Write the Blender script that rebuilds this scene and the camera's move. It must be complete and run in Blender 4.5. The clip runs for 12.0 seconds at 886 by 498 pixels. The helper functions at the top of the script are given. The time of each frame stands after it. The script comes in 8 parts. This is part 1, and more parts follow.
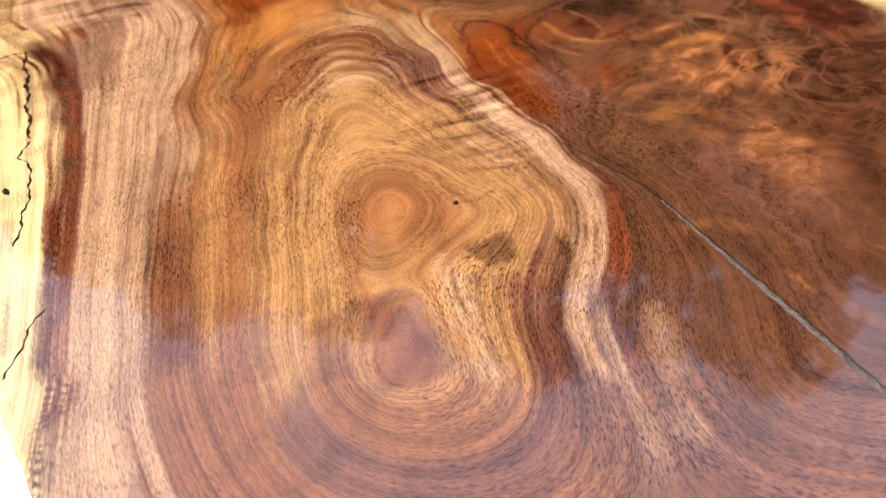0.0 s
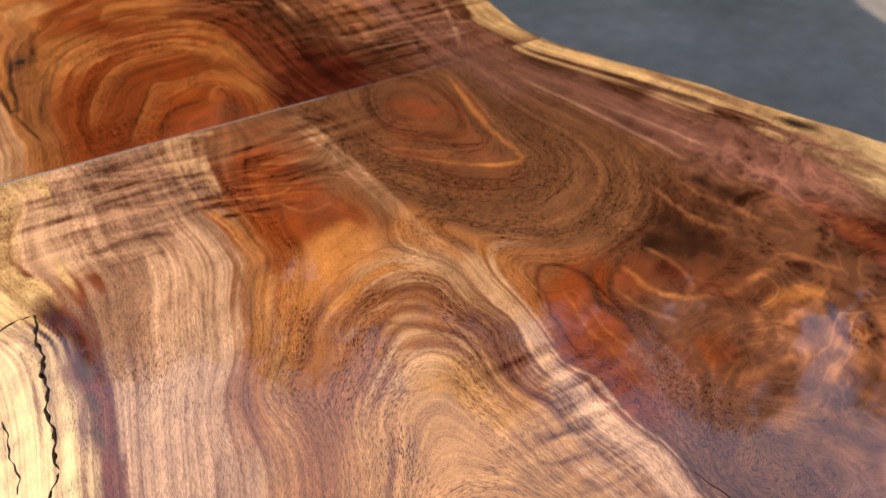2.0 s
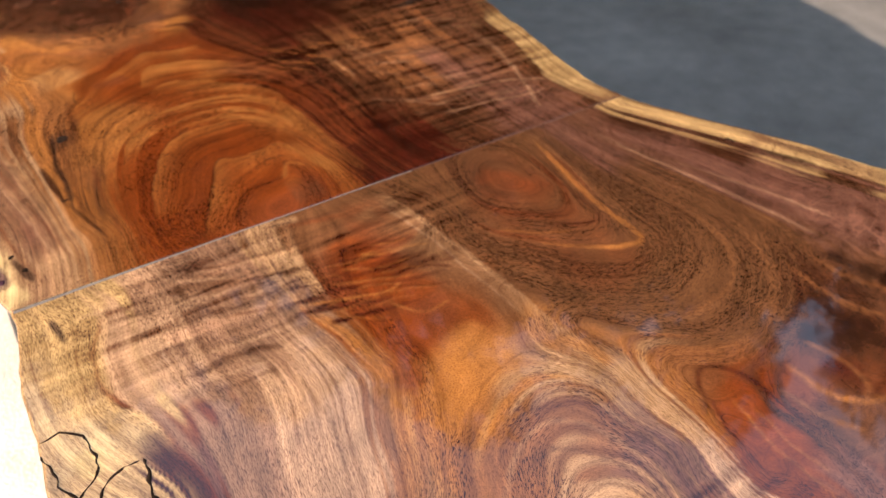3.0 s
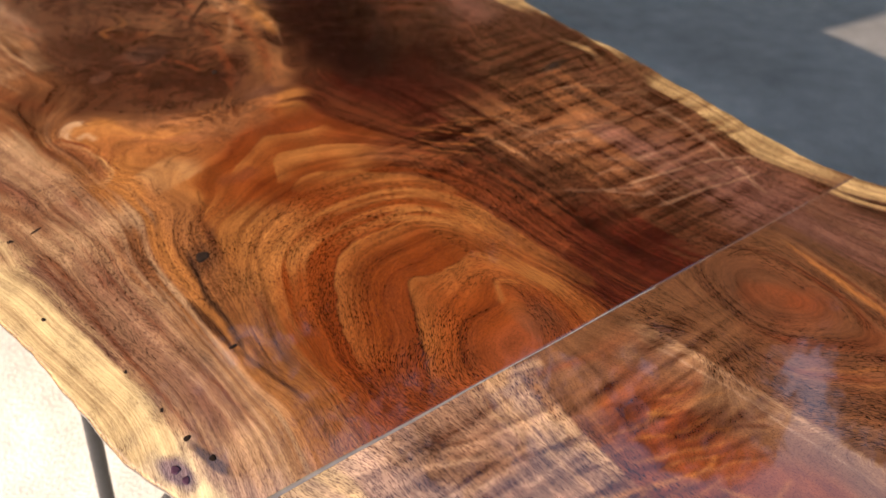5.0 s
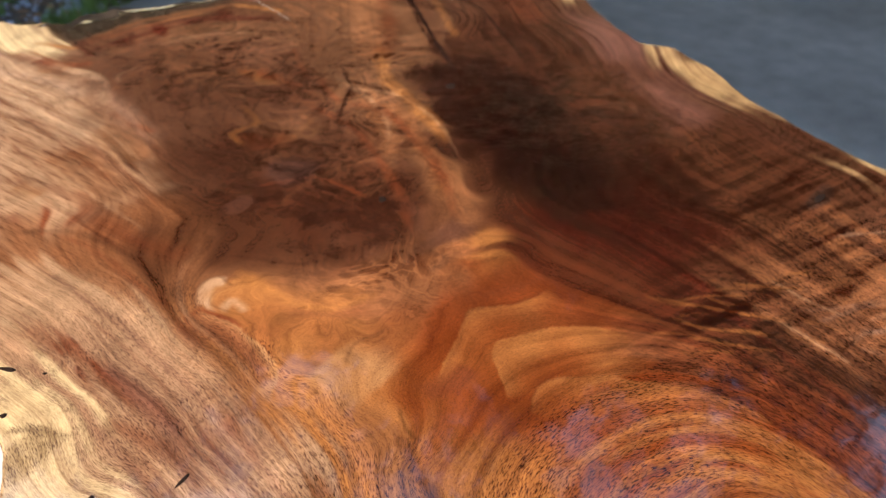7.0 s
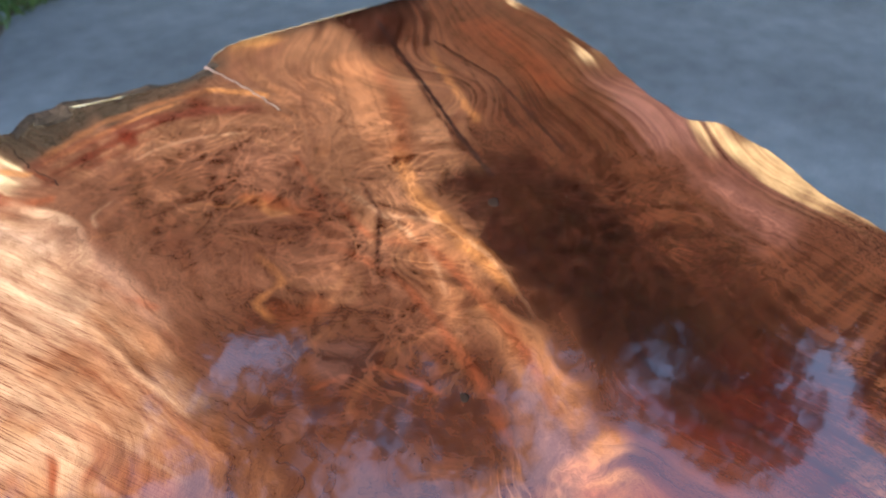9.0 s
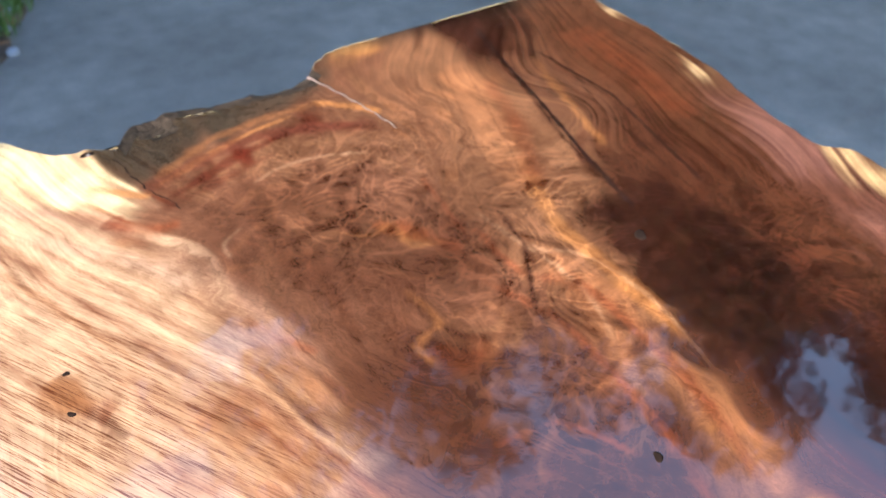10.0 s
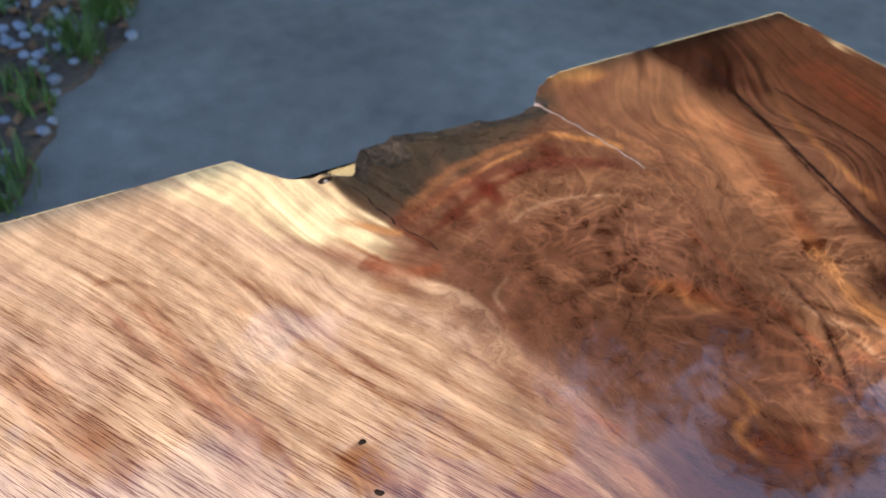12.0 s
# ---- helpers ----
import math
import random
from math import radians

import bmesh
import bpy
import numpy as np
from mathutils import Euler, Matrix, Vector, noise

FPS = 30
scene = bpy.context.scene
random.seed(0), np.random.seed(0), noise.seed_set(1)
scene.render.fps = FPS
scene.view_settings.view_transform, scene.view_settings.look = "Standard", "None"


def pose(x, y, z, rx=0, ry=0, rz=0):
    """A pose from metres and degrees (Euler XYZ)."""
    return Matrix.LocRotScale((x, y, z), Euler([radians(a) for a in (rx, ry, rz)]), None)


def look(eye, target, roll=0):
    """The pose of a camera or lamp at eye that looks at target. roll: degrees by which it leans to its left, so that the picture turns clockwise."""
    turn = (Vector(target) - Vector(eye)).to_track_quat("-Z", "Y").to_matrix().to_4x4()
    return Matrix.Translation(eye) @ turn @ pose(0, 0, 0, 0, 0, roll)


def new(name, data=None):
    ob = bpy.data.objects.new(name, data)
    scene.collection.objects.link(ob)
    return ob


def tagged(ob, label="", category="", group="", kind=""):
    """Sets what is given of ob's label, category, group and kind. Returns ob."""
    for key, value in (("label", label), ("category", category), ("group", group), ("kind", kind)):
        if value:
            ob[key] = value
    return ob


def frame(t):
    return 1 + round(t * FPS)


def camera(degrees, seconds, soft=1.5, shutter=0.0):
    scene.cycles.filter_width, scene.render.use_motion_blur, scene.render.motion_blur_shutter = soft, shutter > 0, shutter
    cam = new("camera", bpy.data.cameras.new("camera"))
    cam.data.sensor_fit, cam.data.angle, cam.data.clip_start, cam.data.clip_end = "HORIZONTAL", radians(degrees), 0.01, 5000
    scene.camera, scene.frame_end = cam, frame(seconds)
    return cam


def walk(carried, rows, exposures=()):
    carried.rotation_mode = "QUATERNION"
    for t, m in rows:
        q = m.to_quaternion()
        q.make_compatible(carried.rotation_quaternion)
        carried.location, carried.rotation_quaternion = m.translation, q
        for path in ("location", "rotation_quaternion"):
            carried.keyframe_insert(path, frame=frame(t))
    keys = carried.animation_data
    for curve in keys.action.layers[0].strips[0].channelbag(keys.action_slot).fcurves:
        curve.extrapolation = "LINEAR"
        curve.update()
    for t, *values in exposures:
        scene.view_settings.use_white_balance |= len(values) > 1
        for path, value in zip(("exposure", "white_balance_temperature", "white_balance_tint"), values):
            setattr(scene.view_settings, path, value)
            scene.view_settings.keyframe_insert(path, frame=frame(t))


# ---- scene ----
cam = camera(58.3, 12.0, soft=1.5)
cam.data.dof.use_dof = True
cam.data.dof.focus_distance = 0.63
cam.data.dof.aperture_fstop = 7.0
PATH = [
    (0, (-0.229, -1.193, 1.173), (0.379, 0.162, -0.167), -2.5),
    (0.5, (-0.214, -1.131, 1.198), (0.425, 0.226, -0.126), -2.1),
    (1, (-0.211, -1.054, 1.232), (0.466, 0.3, -0.075), -1.6),
    (1.5, (-0.2, -0.992, 1.281), (0.51, 0.345, -0.027), -0.8),
    (2, (-0.231, -0.906, 1.312), (0.511, 0.398, -0.011), 0.3),
    (2.5, (-0.28, -0.796, 1.323), (0.502, 0.491, 0.007), 0.8),
    (2.7, (-0.297, -0.764, 1.323), (0.508, 0.517, 0.016), 0.8),
    (4.3, (-0.409, -0.45, 1.282), (0.557, 0.771, 0.028), 1.3),
    (4.5, (-0.418, -0.429, 1.274), (0.55, 0.808, 0.036), 1.1),
    (5, (-0.437, -0.359, 1.268), (0.51, 0.902, 0.038), 1.2),
    (5.5, (-0.435, -0.243, 1.256), (0.492, 1.049, 0.042), 1.7),
    (6, (-0.45, -0.116, 1.246), (0.449, 1.218, 0.058), 1.7),
    (6.5, (-0.44, -0.028, 1.244), (0.453, 1.32, 0.066), 1.2),
    (7, (-0.422, 0.033, 1.247), (0.458, 1.372, 0.05), 0.8),
    (7.2, (-0.416, 0.063, 1.254), (0.47, 1.387, 0.046), 0.8),
    (8.8, (-0.376, 0.305, 1.349), (0.569, 1.489, 0.043), 0.2),
    (9, (-0.393, 0.354, 1.349), (0.591, 1.508, 0.045), 0.9),
    (9.5, (-0.444, 0.453, 1.351), (0.536, 1.587, 0.026), 1.8),
    (10, (-0.493, 0.536, 1.362), (0.505, 1.635, 0.022), 3.0),
    (10.5, (-0.546, 0.623, 1.356), (0.427, 1.733, 0.006), 3.3),
    (11, (-0.581, 0.68, 1.351), (0.376, 1.803, 0.0), 3.8),
    (11.5, (-0.609, 0.733, 1.349), (0.345, 1.846, -0.011), 4.3),
    (12, (-0.641, 0.789, 1.347), (0.29, 1.919, -0.017), 4.9),
]
walk(cam, [(t, look(eye, target, roll)) for t, eye, target, roll in PATH], [(0.0, 1.62, 7900, 20), (0.5, 1.50, 7950, 20), (1.5, 1.28, 8300, 25), (2.5, 1.22, 8300, 25), (4.5, 1.17, 7900, 23), (5.5, 1.15, 7600, 24), (6.5, 1.18, 7300, 23), (7.2, 1.32, 7000, 22), (8.8, 1.92, 6300, 19), (9.5, 2.02, 6200, 19), (10.5, 2.02, 6200, 18), (11.0, 1.80, 6200, 18), (12.0, 1.40, 6200, 18)])

# ---- daylight ----
SUN_EL, SUN_AZ = 20.0, -84.0          # degrees; azimuth clockwise from +y
world = bpy.data.worlds.new("sky")
scene.world = world
world.use_nodes = True
wn = world.node_tree.nodes
sky = wn.new("ShaderNodeTexSky")
sky.sky_type, sky.sun_disc = "NISHITA", False
sky.sun_elevation, sky.sun_rotation = radians(SUN_EL), radians(SUN_AZ)
sky.air_density, sky.dust_density, sky.ozone_density = 1.5, 0.15, 2.5
wn["Background"].inputs["Strength"].default_value = 0.20
world.node_tree.links.new(sky.outputs[0], wn["Background"].inputs["Color"])
sun_data = bpy.data.lights.new("sun", "SUN")
sun_data.energy, sun_data.angle, sun_data.color = 4.8, radians(0.4), (1.0, 0.93, 0.82)
sun = new("sun", sun_data)
SUN_DIR = Vector((math.sin(radians(SUN_AZ)) * math.cos(radians(SUN_EL)), math.cos(radians(SUN_AZ)) * math.cos(radians(SUN_EL)), math.sin(radians(SUN_EL))))
sun.matrix_world = look(SUN_DIR * 20, (0, 0, 0))

# ---- helpers for nodes and meshes ----
def material(name):
    m = bpy.data.materials.new(name)
    m.use_nodes = True
    return m, m.node_tree.nodes, m.node_tree.links, m.node_tree.nodes["Principled BSDF"]


def node(nt, kind, **props):
    n = nt.new("ShaderNode" + kind)
    for key, value in props.items():
        if key == "operation":
            n.operation = value
        elif key == "blend_type":
            n.blend_type = value
        elif key == "data_type":
            n.data_type = value
        elif key == "noise_dimensions":
            n.noise_dimensions = value
        elif key == "feature":
            n.feature = value
        elif key == "attribute_name":
            n.attribute_name = value
    return n


def part(name, bm, mat, parent=None, label="", smooth=False):
    me = bpy.data.meshes.new(name)
    bm.to_mesh(me)
    bm.free()
    if smooth:
        me.polygons.foreach_set("use_smooth", [True] * len(me.polygons))
    if mat:
        me.materials.append(mat)
    ob = new(name, me)
    ob.parent = parent
    if label:
        ob["label"] = label
    return ob


def tube(bm, pts, radii, sides=10, cap=True):
    """A bent round bar through pts with a radius at each."""
    pts = [Vector(p) for p in pts]
    rings, up = [], None
    for i, p in enumerate(pts):
        d = (pts[min(i + 1, len(pts) - 1)] - pts[max(i - 1, 0)]).normalized()
        if up is None:
            up = d.orthogonal().normalized()
        up = (up - d * up.dot(d)).normalized()
        side = d.cross(up)
        r = radii[i]
        rings.append([bm.verts.new(p + (up * math.cos(a) + side * math.sin(a)) * r) for a in (2 * math.pi * k / sides for k in range(sides))])
    for a, b in zip(rings, rings[1:]):
        for k in range(sides):
            bm.faces.new((a[k], a[(k + 1) % sides], b[(k + 1) % sides], b[k]))
    if cap:
        bm.faces.new(list(reversed(rings[0])))
        bm.faces.new(rings[-1])
    return rings


def hermite(xs, ys, q):
    """A smooth curve through a few control values (Catmull-Rom), for an array q."""
    xs, ys = np.array(xs, float), np.array(ys, float)
    m = np.gradient(ys, xs)
    i = np.clip(np.searchsorted(xs, q) - 1, 0, len(xs) - 2)
    h = xs[i + 1] - xs[i]
    s = np.clip((q - xs[i]) / h, 0, 1)
    return ((1 + 2 * s) * (1 - s) ** 2 * ys[i] + s * (1 - s) ** 2 * h * m[i] + s * s * (3 - 2 * s) * ys[i + 1] + s * s * (s - 1) * h * m[i + 1])

# ---- the slab's figure: growth lines and colours of the two boards ----
NEAR, FAR = 0, 1
SAP, PALE, HONEY = (.76, .53, .26), (.52, .305, .175), (.43, .168, .047)
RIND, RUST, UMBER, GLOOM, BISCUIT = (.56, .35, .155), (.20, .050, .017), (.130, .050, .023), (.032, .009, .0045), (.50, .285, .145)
TAN, ORANGE, RED, BROWN = (.29, .113, .043), (.22, .046, .009), (.075, .012, .005), (.088, .029, .012)
MAUVE, BARK = (.20, .085, .055), (.040, .027, .016)
ASH, STRAW, FAWN = (.31, .165, .095), (.55, .325, .17), (.175, .073, .031)
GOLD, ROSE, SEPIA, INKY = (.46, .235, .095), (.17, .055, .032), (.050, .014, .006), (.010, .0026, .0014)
growth = ([], [])
tints = []
spots = []
strokes = []


def grain(board, level, *line):
    """A growth line of a board: the same level all along it."""
    number = growth[board][-1][3] + 1 if growth[board] else 0
    for x, y in line:
        growth[board].append((x, y, level, number))


def tint(colour, radius, *places):
    for x, y in places:
        tints.append((x, y, radius, *colour))


def spot(x, y, rx, ry, turn, colour, strength=1.0):
    """A knot, pit or stain with an edge of its own."""
    spots.append((x, y, rx, ry, radians(turn), strength, *colour))


def ripples(x, y, rx, ry, turn, count, length, width, colour, strength, seed):
    """A patch of short, bowed bars side by side: the curl of the grain."""
    rng = random.Random(seed)
    for k in range(count):
        r, a = math.sqrt(rng.random()), rng.uniform(0, 2 * math.pi)
        t = radians(turn + rng.gauss(0, 9))
        half, bow = length * rng.uniform(.3, .65), length * rng.uniform(-.10, .10)
        cx, cy, c, n = x + rx * r * math.cos(a), y + ry * r * math.sin(a), math.cos(t), math.sin(t)
        line = [(cx + c * half * u - n * bow * (1 - u * u), cy + n * half * u + c * bow * (1 - u * u)) for u in (-1, -.4, .3, 1)]
        band(colour, width * rng.uniform(.6, 1.5), width * .7, strength * rng.uniform(.6, 1.1), *line)


def band(colour, width, soft, strength, *line):
    """A stripe of colour along a line of the figure, with soft borders."""
    strokes.append((colour, width / 2, soft, 0.0, strength, line))


def fade(colour, width, strength, *line):
    """Colour that begins sharply at a line and fades out to its left, as light does across a curl."""
    strokes.append((colour, 0.0, width, 1.0, strength, line))


grain(NEAR, -0.300, (-0.288, -0.249), (-0.276, -0.343), (-0.279, -0.418), (-0.293, -0.521), (-0.308, -0.623), (-0.322, -0.705), (-0.331, -0.765))
grain(NEAR, -0.262, (-0.235, -0.251), (-0.255, -0.400), (-0.277, -0.529), (-0.297, -0.629), (-0.311, -0.711), (-0.319, -0.771))
grain(NEAR, -0.225, (-0.193, -0.201), (-0.219, -0.363), (-0.247, -0.484), (-0.275, -0.607), (-0.293, -0.693), (-0.306, -0.777))
grain(NEAR, -0.185, (-0.158, -0.206), (-0.190, -0.379), (-0.229, -0.512), (-0.256, -0.617), (-0.277, -0.701), (-0.292, -0.785))
grain(NEAR, -0.150, (-0.134, -0.219), (-0.168, -0.391), (-0.206, -0.524), (-0.236, -0.628), (-0.257, -0.712), (-0.274, -0.794))
grain(NEAR, -0.105, (-0.101, -0.222), (-0.129, -0.351), (-0.169, -0.498), (-0.208, -0.642), (-0.228, -0.727), (-0.247, -0.808))
grain(NEAR, -0.060, (-0.077, -0.251), (-0.104, -0.365), (-0.146, -0.490), (-0.184, -0.619), (-0.203, -0.711), (-0.227, -0.818))
grain(NEAR, -0.030, (-0.088, -0.373), (-0.130, -0.499), (-0.168, -0.628), (-0.187, -0.719), (-0.210, -0.828))
grain(NEAR, 0.000, (-0.200, -0.833), (-0.174, -0.726), (-0.151, -0.637), (-0.125, -0.550), (-0.078, -0.441), (-0.023, -0.370), (0.028, -0.356), (0.068, -0.393), (0.082, -0.481), (0.080, -0.572), (0.087, -0.656), (0.089, -0.727), (0.074, -0.786), (0.036, -0.831), (0.004, -0.871), (-0.015, -0.925))
grain(NEAR, 0.030, (-0.184, -0.841), (-0.167, -0.759), (-0.145, -0.676), (-0.112, -0.575), (-0.067, -0.481), (-0.017, -0.426), (0.021, -0.441), (0.045, -0.491), (0.052, -0.578), (0.061, -0.660), (0.069, -0.724), (0.062, -0.773), (0.025, -0.813), (-0.006, -0.855), (-0.026, -0.910))
grain(NEAR, 0.060, (-0.172, -0.848), (-0.151, -0.768), (-0.131, -0.684), (-0.102, -0.599), (-0.060, -0.517), (-0.019, -0.496), (0.006, -0.521), (0.016, -0.579), (0.026, -0.641), (0.044, -0.690), (0.052, -0.738), (0.032, -0.778), (-0.003, -0.811), (-0.031, -0.858), (-0.045, -0.909))
grain(NEAR, 0.090, (-0.153, -0.829), (-0.133, -0.766), (-0.113, -0.700), (-0.093, -0.645), (-0.064, -0.610), (-0.027, -0.613), (-0.003, -0.643), (0.011, -0.692), (0.029, -0.718), (0.034, -0.750), (0.005, -0.777), (-0.025, -0.787), (-0.047, -0.811), (-0.060, -0.868), (-0.064, -0.904))
grain(NEAR, 0.110, (-0.110, -0.741), (-0.090, -0.669), (-0.055, -0.628), (-0.025, -0.634), (-0.004, -0.668), (0.005, -0.713), (-0.014, -0.739), (-0.046, -0.763), (-0.070, -0.775), (-0.097, -0.773), (-0.110, -0.741))
grain(NEAR, 0.125, (-0.083, -0.743), (-0.083, -0.695), (-0.052, -0.659), (-0.031, -0.670), (-0.026, -0.703), (-0.051, -0.734))
grain(NEAR, 0.100, (-0.133, -0.820), (-0.104, -0.781), (-0.079, -0.785), (-0.067, -0.806), (-0.072, -0.842), (-0.089, -0.890))
grain(NEAR, 0.120, (-0.132, -0.868), (-0.111, -0.826), (-0.089, -0.806), (-0.094, -0.835), (-0.110, -0.880))
grain(NEAR, -0.030, (0.089, -0.578), (0.109, -0.659), (0.110, -0.730), (0.096, -0.791), (0.066, -0.835), (0.030, -0.874), (0.010, -0.924))
grain(NEAR, -0.060, (0.113, -0.569), (0.123, -0.675), (0.124, -0.746), (0.107, -0.804), (0.075, -0.852), (0.041, -0.891), (0.022, -0.939))
grain(NEAR, -0.100, (0.123, -0.637), (0.127, -0.722), (0.126, -0.793), (0.104, -0.849), (0.068, -0.894), (0.044, -0.951))
grain(NEAR, -0.150, (0.135, -0.709), (0.142, -0.808), (0.122, -0.877), (0.089, -0.926), (0.072, -0.970))
grain(NEAR, -0.200, (0.186, -0.754), (0.175, -0.854), (0.146, -0.935), (0.119, -0.990))
grain(NEAR, -0.176, (-0.151, -0.269), (-0.151, -0.199), (-0.157, -0.137), (-0.159, -0.072))
grain(NEAR, -0.213, (-0.183, -0.257), (-0.187, -0.186), (-0.193, -0.116), (-0.199, -0.059))
grain(NEAR, -0.251, (-0.221, -0.242), (-0.233, -0.168), (-0.233, -0.091), (-0.236, -0.037))
grain(NEAR, -0.298, (-0.262, -0.292), (-0.264, -0.232), (-0.275, -0.160), (-0.273, -0.087), (-0.270, -0.028))
grain(NEAR, -0.123, (-0.092, -0.270), (-0.101, -0.210), (-0.117, -0.161), (-0.122, -0.095), (-0.120, -0.038))
grain(NEAR, -0.030, (-0.143, -0.442), (-0.097, -0.348), (-0.075, -0.297), (-0.068, -0.249), (-0.066, -0.192), (-0.059, -0.121), (-0.036, -0.038))
grain(NEAR, -0.030, (-0.075, -0.362), (-0.043, -0.317), (0.009, -0.295), (0.047, -0.290), (0.051, -0.252), (0.039, -0.202), (0.031, -0.140), (0.032, -0.053))
grain(NEAR, -0.030, (-0.139, -0.445), (-0.092, -0.381), (-0.028, -0.334), (0.025, -0.332), (0.059, -0.361), (0.074, -0.429), (0.076, -0.504), (0.069, -0.552))
grain(NEAR, -0.060, (0.087, -0.342), (0.097, -0.402), (0.101, -0.469), (0.101, -0.533), (0.097, -0.582))
grain(NEAR, -0.240, (0.361, -0.032), (0.400, -0.140), (0.429, -0.262), (0.449, -0.391))
grain(NEAR, -0.290, (0.397, 0.001), (0.442, -0.116), (0.490, -0.225), (0.531, -0.351))
grain(NEAR, -0.330, (0.429, 0.040), (0.459, -0.063), (0.509, -0.155), (0.559, -0.258))
grain(NEAR, -0.300, (-0.313, -0.012), (-0.315, -0.100), (-0.319, -0.167), (-0.288, -0.247), (-0.277, -0.323), (-0.275, -0.362))
grain(NEAR, -0.345, (-0.347, -0.043), (-0.351, -0.148))
grain(NEAR, -0.345, (-0.311, -0.288), (-0.322, -0.461), (-0.336, -0.609), (-0.349, -0.717))
grain(NEAR, -0.160, (0.133, -0.482), (0.152, -0.441), (0.175, -0.437), (0.188, -0.472), (0.193, -0.516))
grain(NEAR, -0.130, (0.112, -0.537), (0.143, -0.478), (0.168, -0.471), (0.169, -0.531), (0.165, -0.601), (0.145, -0.653))
grain(NEAR, -0.200, (0.198, -0.509), (0.212, -0.565), (0.241, -0.590), (0.276, -0.582))
grain(NEAR, 0.090, (0.231, -0.031), (0.238, -0.120), (0.223, -0.142), (0.175, -0.135), (0.139, -0.089))
grain(NEAR, 0.050, (0.256, -0.035), (0.248, -0.118), (0.243, -0.192), (0.227, -0.202), (0.176, -0.181), (0.132, -0.139))
grain(NEAR, 0.020, (0.275, -0.024), (0.253, -0.169), (0.246, -0.257), (0.199, -0.238), (0.149, -0.197), (0.109, -0.148))
grain(NEAR, -0.020, (0.254, -0.212), (0.247, -0.270), (0.211, -0.283), (0.156, -0.251), (0.114, -0.190), (0.091, -0.114))
grain(NEAR, -0.060, (0.310, -0.219), (0.299, -0.289), (0.252, -0.330), (0.185, -0.333), (0.118, -0.292), (0.086, -0.242), (0.062, -0.084))
grain(NEAR, -0.100, (0.349, -0.256), (0.342, -0.327), (0.306, -0.374), (0.248, -0.401), (0.186, -0.393), (0.134, -0.357), (0.112, -0.309))
grain(NEAR, -0.140, (0.383, -0.315), (0.348, -0.377), (0.284, -0.423), (0.239, -0.434), (0.178, -0.433), (0.144, -0.413))
grain(FAR, -0.060, (-0.226, 0.122), (-0.217, 0.190), (-0.192, 0.258), (-0.161, 0.286), (-0.110, 0.302), (-0.051, 0.302), (-0.007, 0.286), (0.027, 0.243), (0.039, 0.185), (0.044, 0.114), (0.055, 0.041))
grain(FAR, -0.020, (-0.215, 0.096), (-0.199, 0.167), (-0.168, 0.236), (-0.137, 0.261), (-0.089, 0.271), (-0.037, 0.265), (-0.001, 0.237), (0.012, 0.182), (0.025, 0.112), (0.039, 0.041))
grain(FAR, 0.020, (-0.201, 0.070), (-0.181, 0.145), (-0.143, 0.213), (-0.112, 0.235), (-0.070, 0.237), (-0.028, 0.233), (-0.003, 0.203), (0.010, 0.150), (0.024, 0.084), (0.032, 0.025))
grain(FAR, 0.050, (-0.188, 0.036), (-0.166, 0.097), (-0.130, 0.170), (-0.094, 0.189), (-0.054, 0.185), (-0.007, 0.176), (0.004, 0.132), (0.014, 0.080))
grain(FAR, 0.080, (-0.164, 0.011), (-0.134, 0.075), (-0.097, 0.151), (-0.076, 0.143), (-0.047, 0.143), (-0.012, 0.148), (0.002, 0.111), (0.011, 0.069), (0.008, 0.032))
grain(FAR, 0.100, (-0.124, 0.024), (-0.095, 0.066), (-0.051, 0.074), (-0.025, 0.097), (-0.012, 0.077), (-0.015, 0.048))
grain(FAR, 0.120, (-0.095, 0.011), (-0.058, 0.039), (-0.035, 0.042))
grain(FAR, -0.100, (-0.252, 0.123), (-0.236, 0.213), (-0.212, 0.284), (-0.183, 0.324), (-0.122, 0.348), (-0.044, 0.353), (0.019, 0.325), (0.057, 0.261), (0.067, 0.189), (0.070, 0.098), (0.078, 0.024))
grain(FAR, -0.100, (-0.250, 0.080), (-0.260, 0.180), (-0.250, 0.270), (-0.240, 0.320), (-0.230, 0.370), (-0.160, 0.420), (-0.110, 0.450), (-0.030, 0.430))
grain(FAR, -0.150, (-0.280, 0.110), (-0.280, 0.200), (-0.280, 0.290), (-0.260, 0.400), (-0.260, 0.480), (-0.280, 0.600))
grain(FAR, -0.210, (-0.300, 0.120), (-0.310, 0.220), (-0.320, 0.340), (-0.320, 0.490), (-0.351, 0.610), (-0.387, 0.737))
grain(FAR, -0.280, (-0.330, 0.130), (-0.350, 0.250), (-0.360, 0.390), (-0.390, 0.500), (-0.422, 0.590))
grain(FAR, -0.330, (-0.350, 0.150), (-0.370, 0.250), (-0.390, 0.350), (-0.410, 0.450), (-0.440, 0.490))
grain(FAR, -0.380, (-0.390, 0.180), (-0.410, 0.260), (-0.430, 0.350), (-0.450, 0.420))
grain(FAR, -0.270, (0.260, 0.520), (0.280, 0.320), (0.280, 0.150), (0.290, 0.020))
grain(FAR, -0.330, (0.413, 0.634), (0.400, 0.430), (0.380, 0.220), (0.370, 0.070))
grain(FAR, -0.370, (0.480, 0.765), (0.460, 0.520), (0.440, 0.350), (0.430, 0.220), (0.410, 0.100))
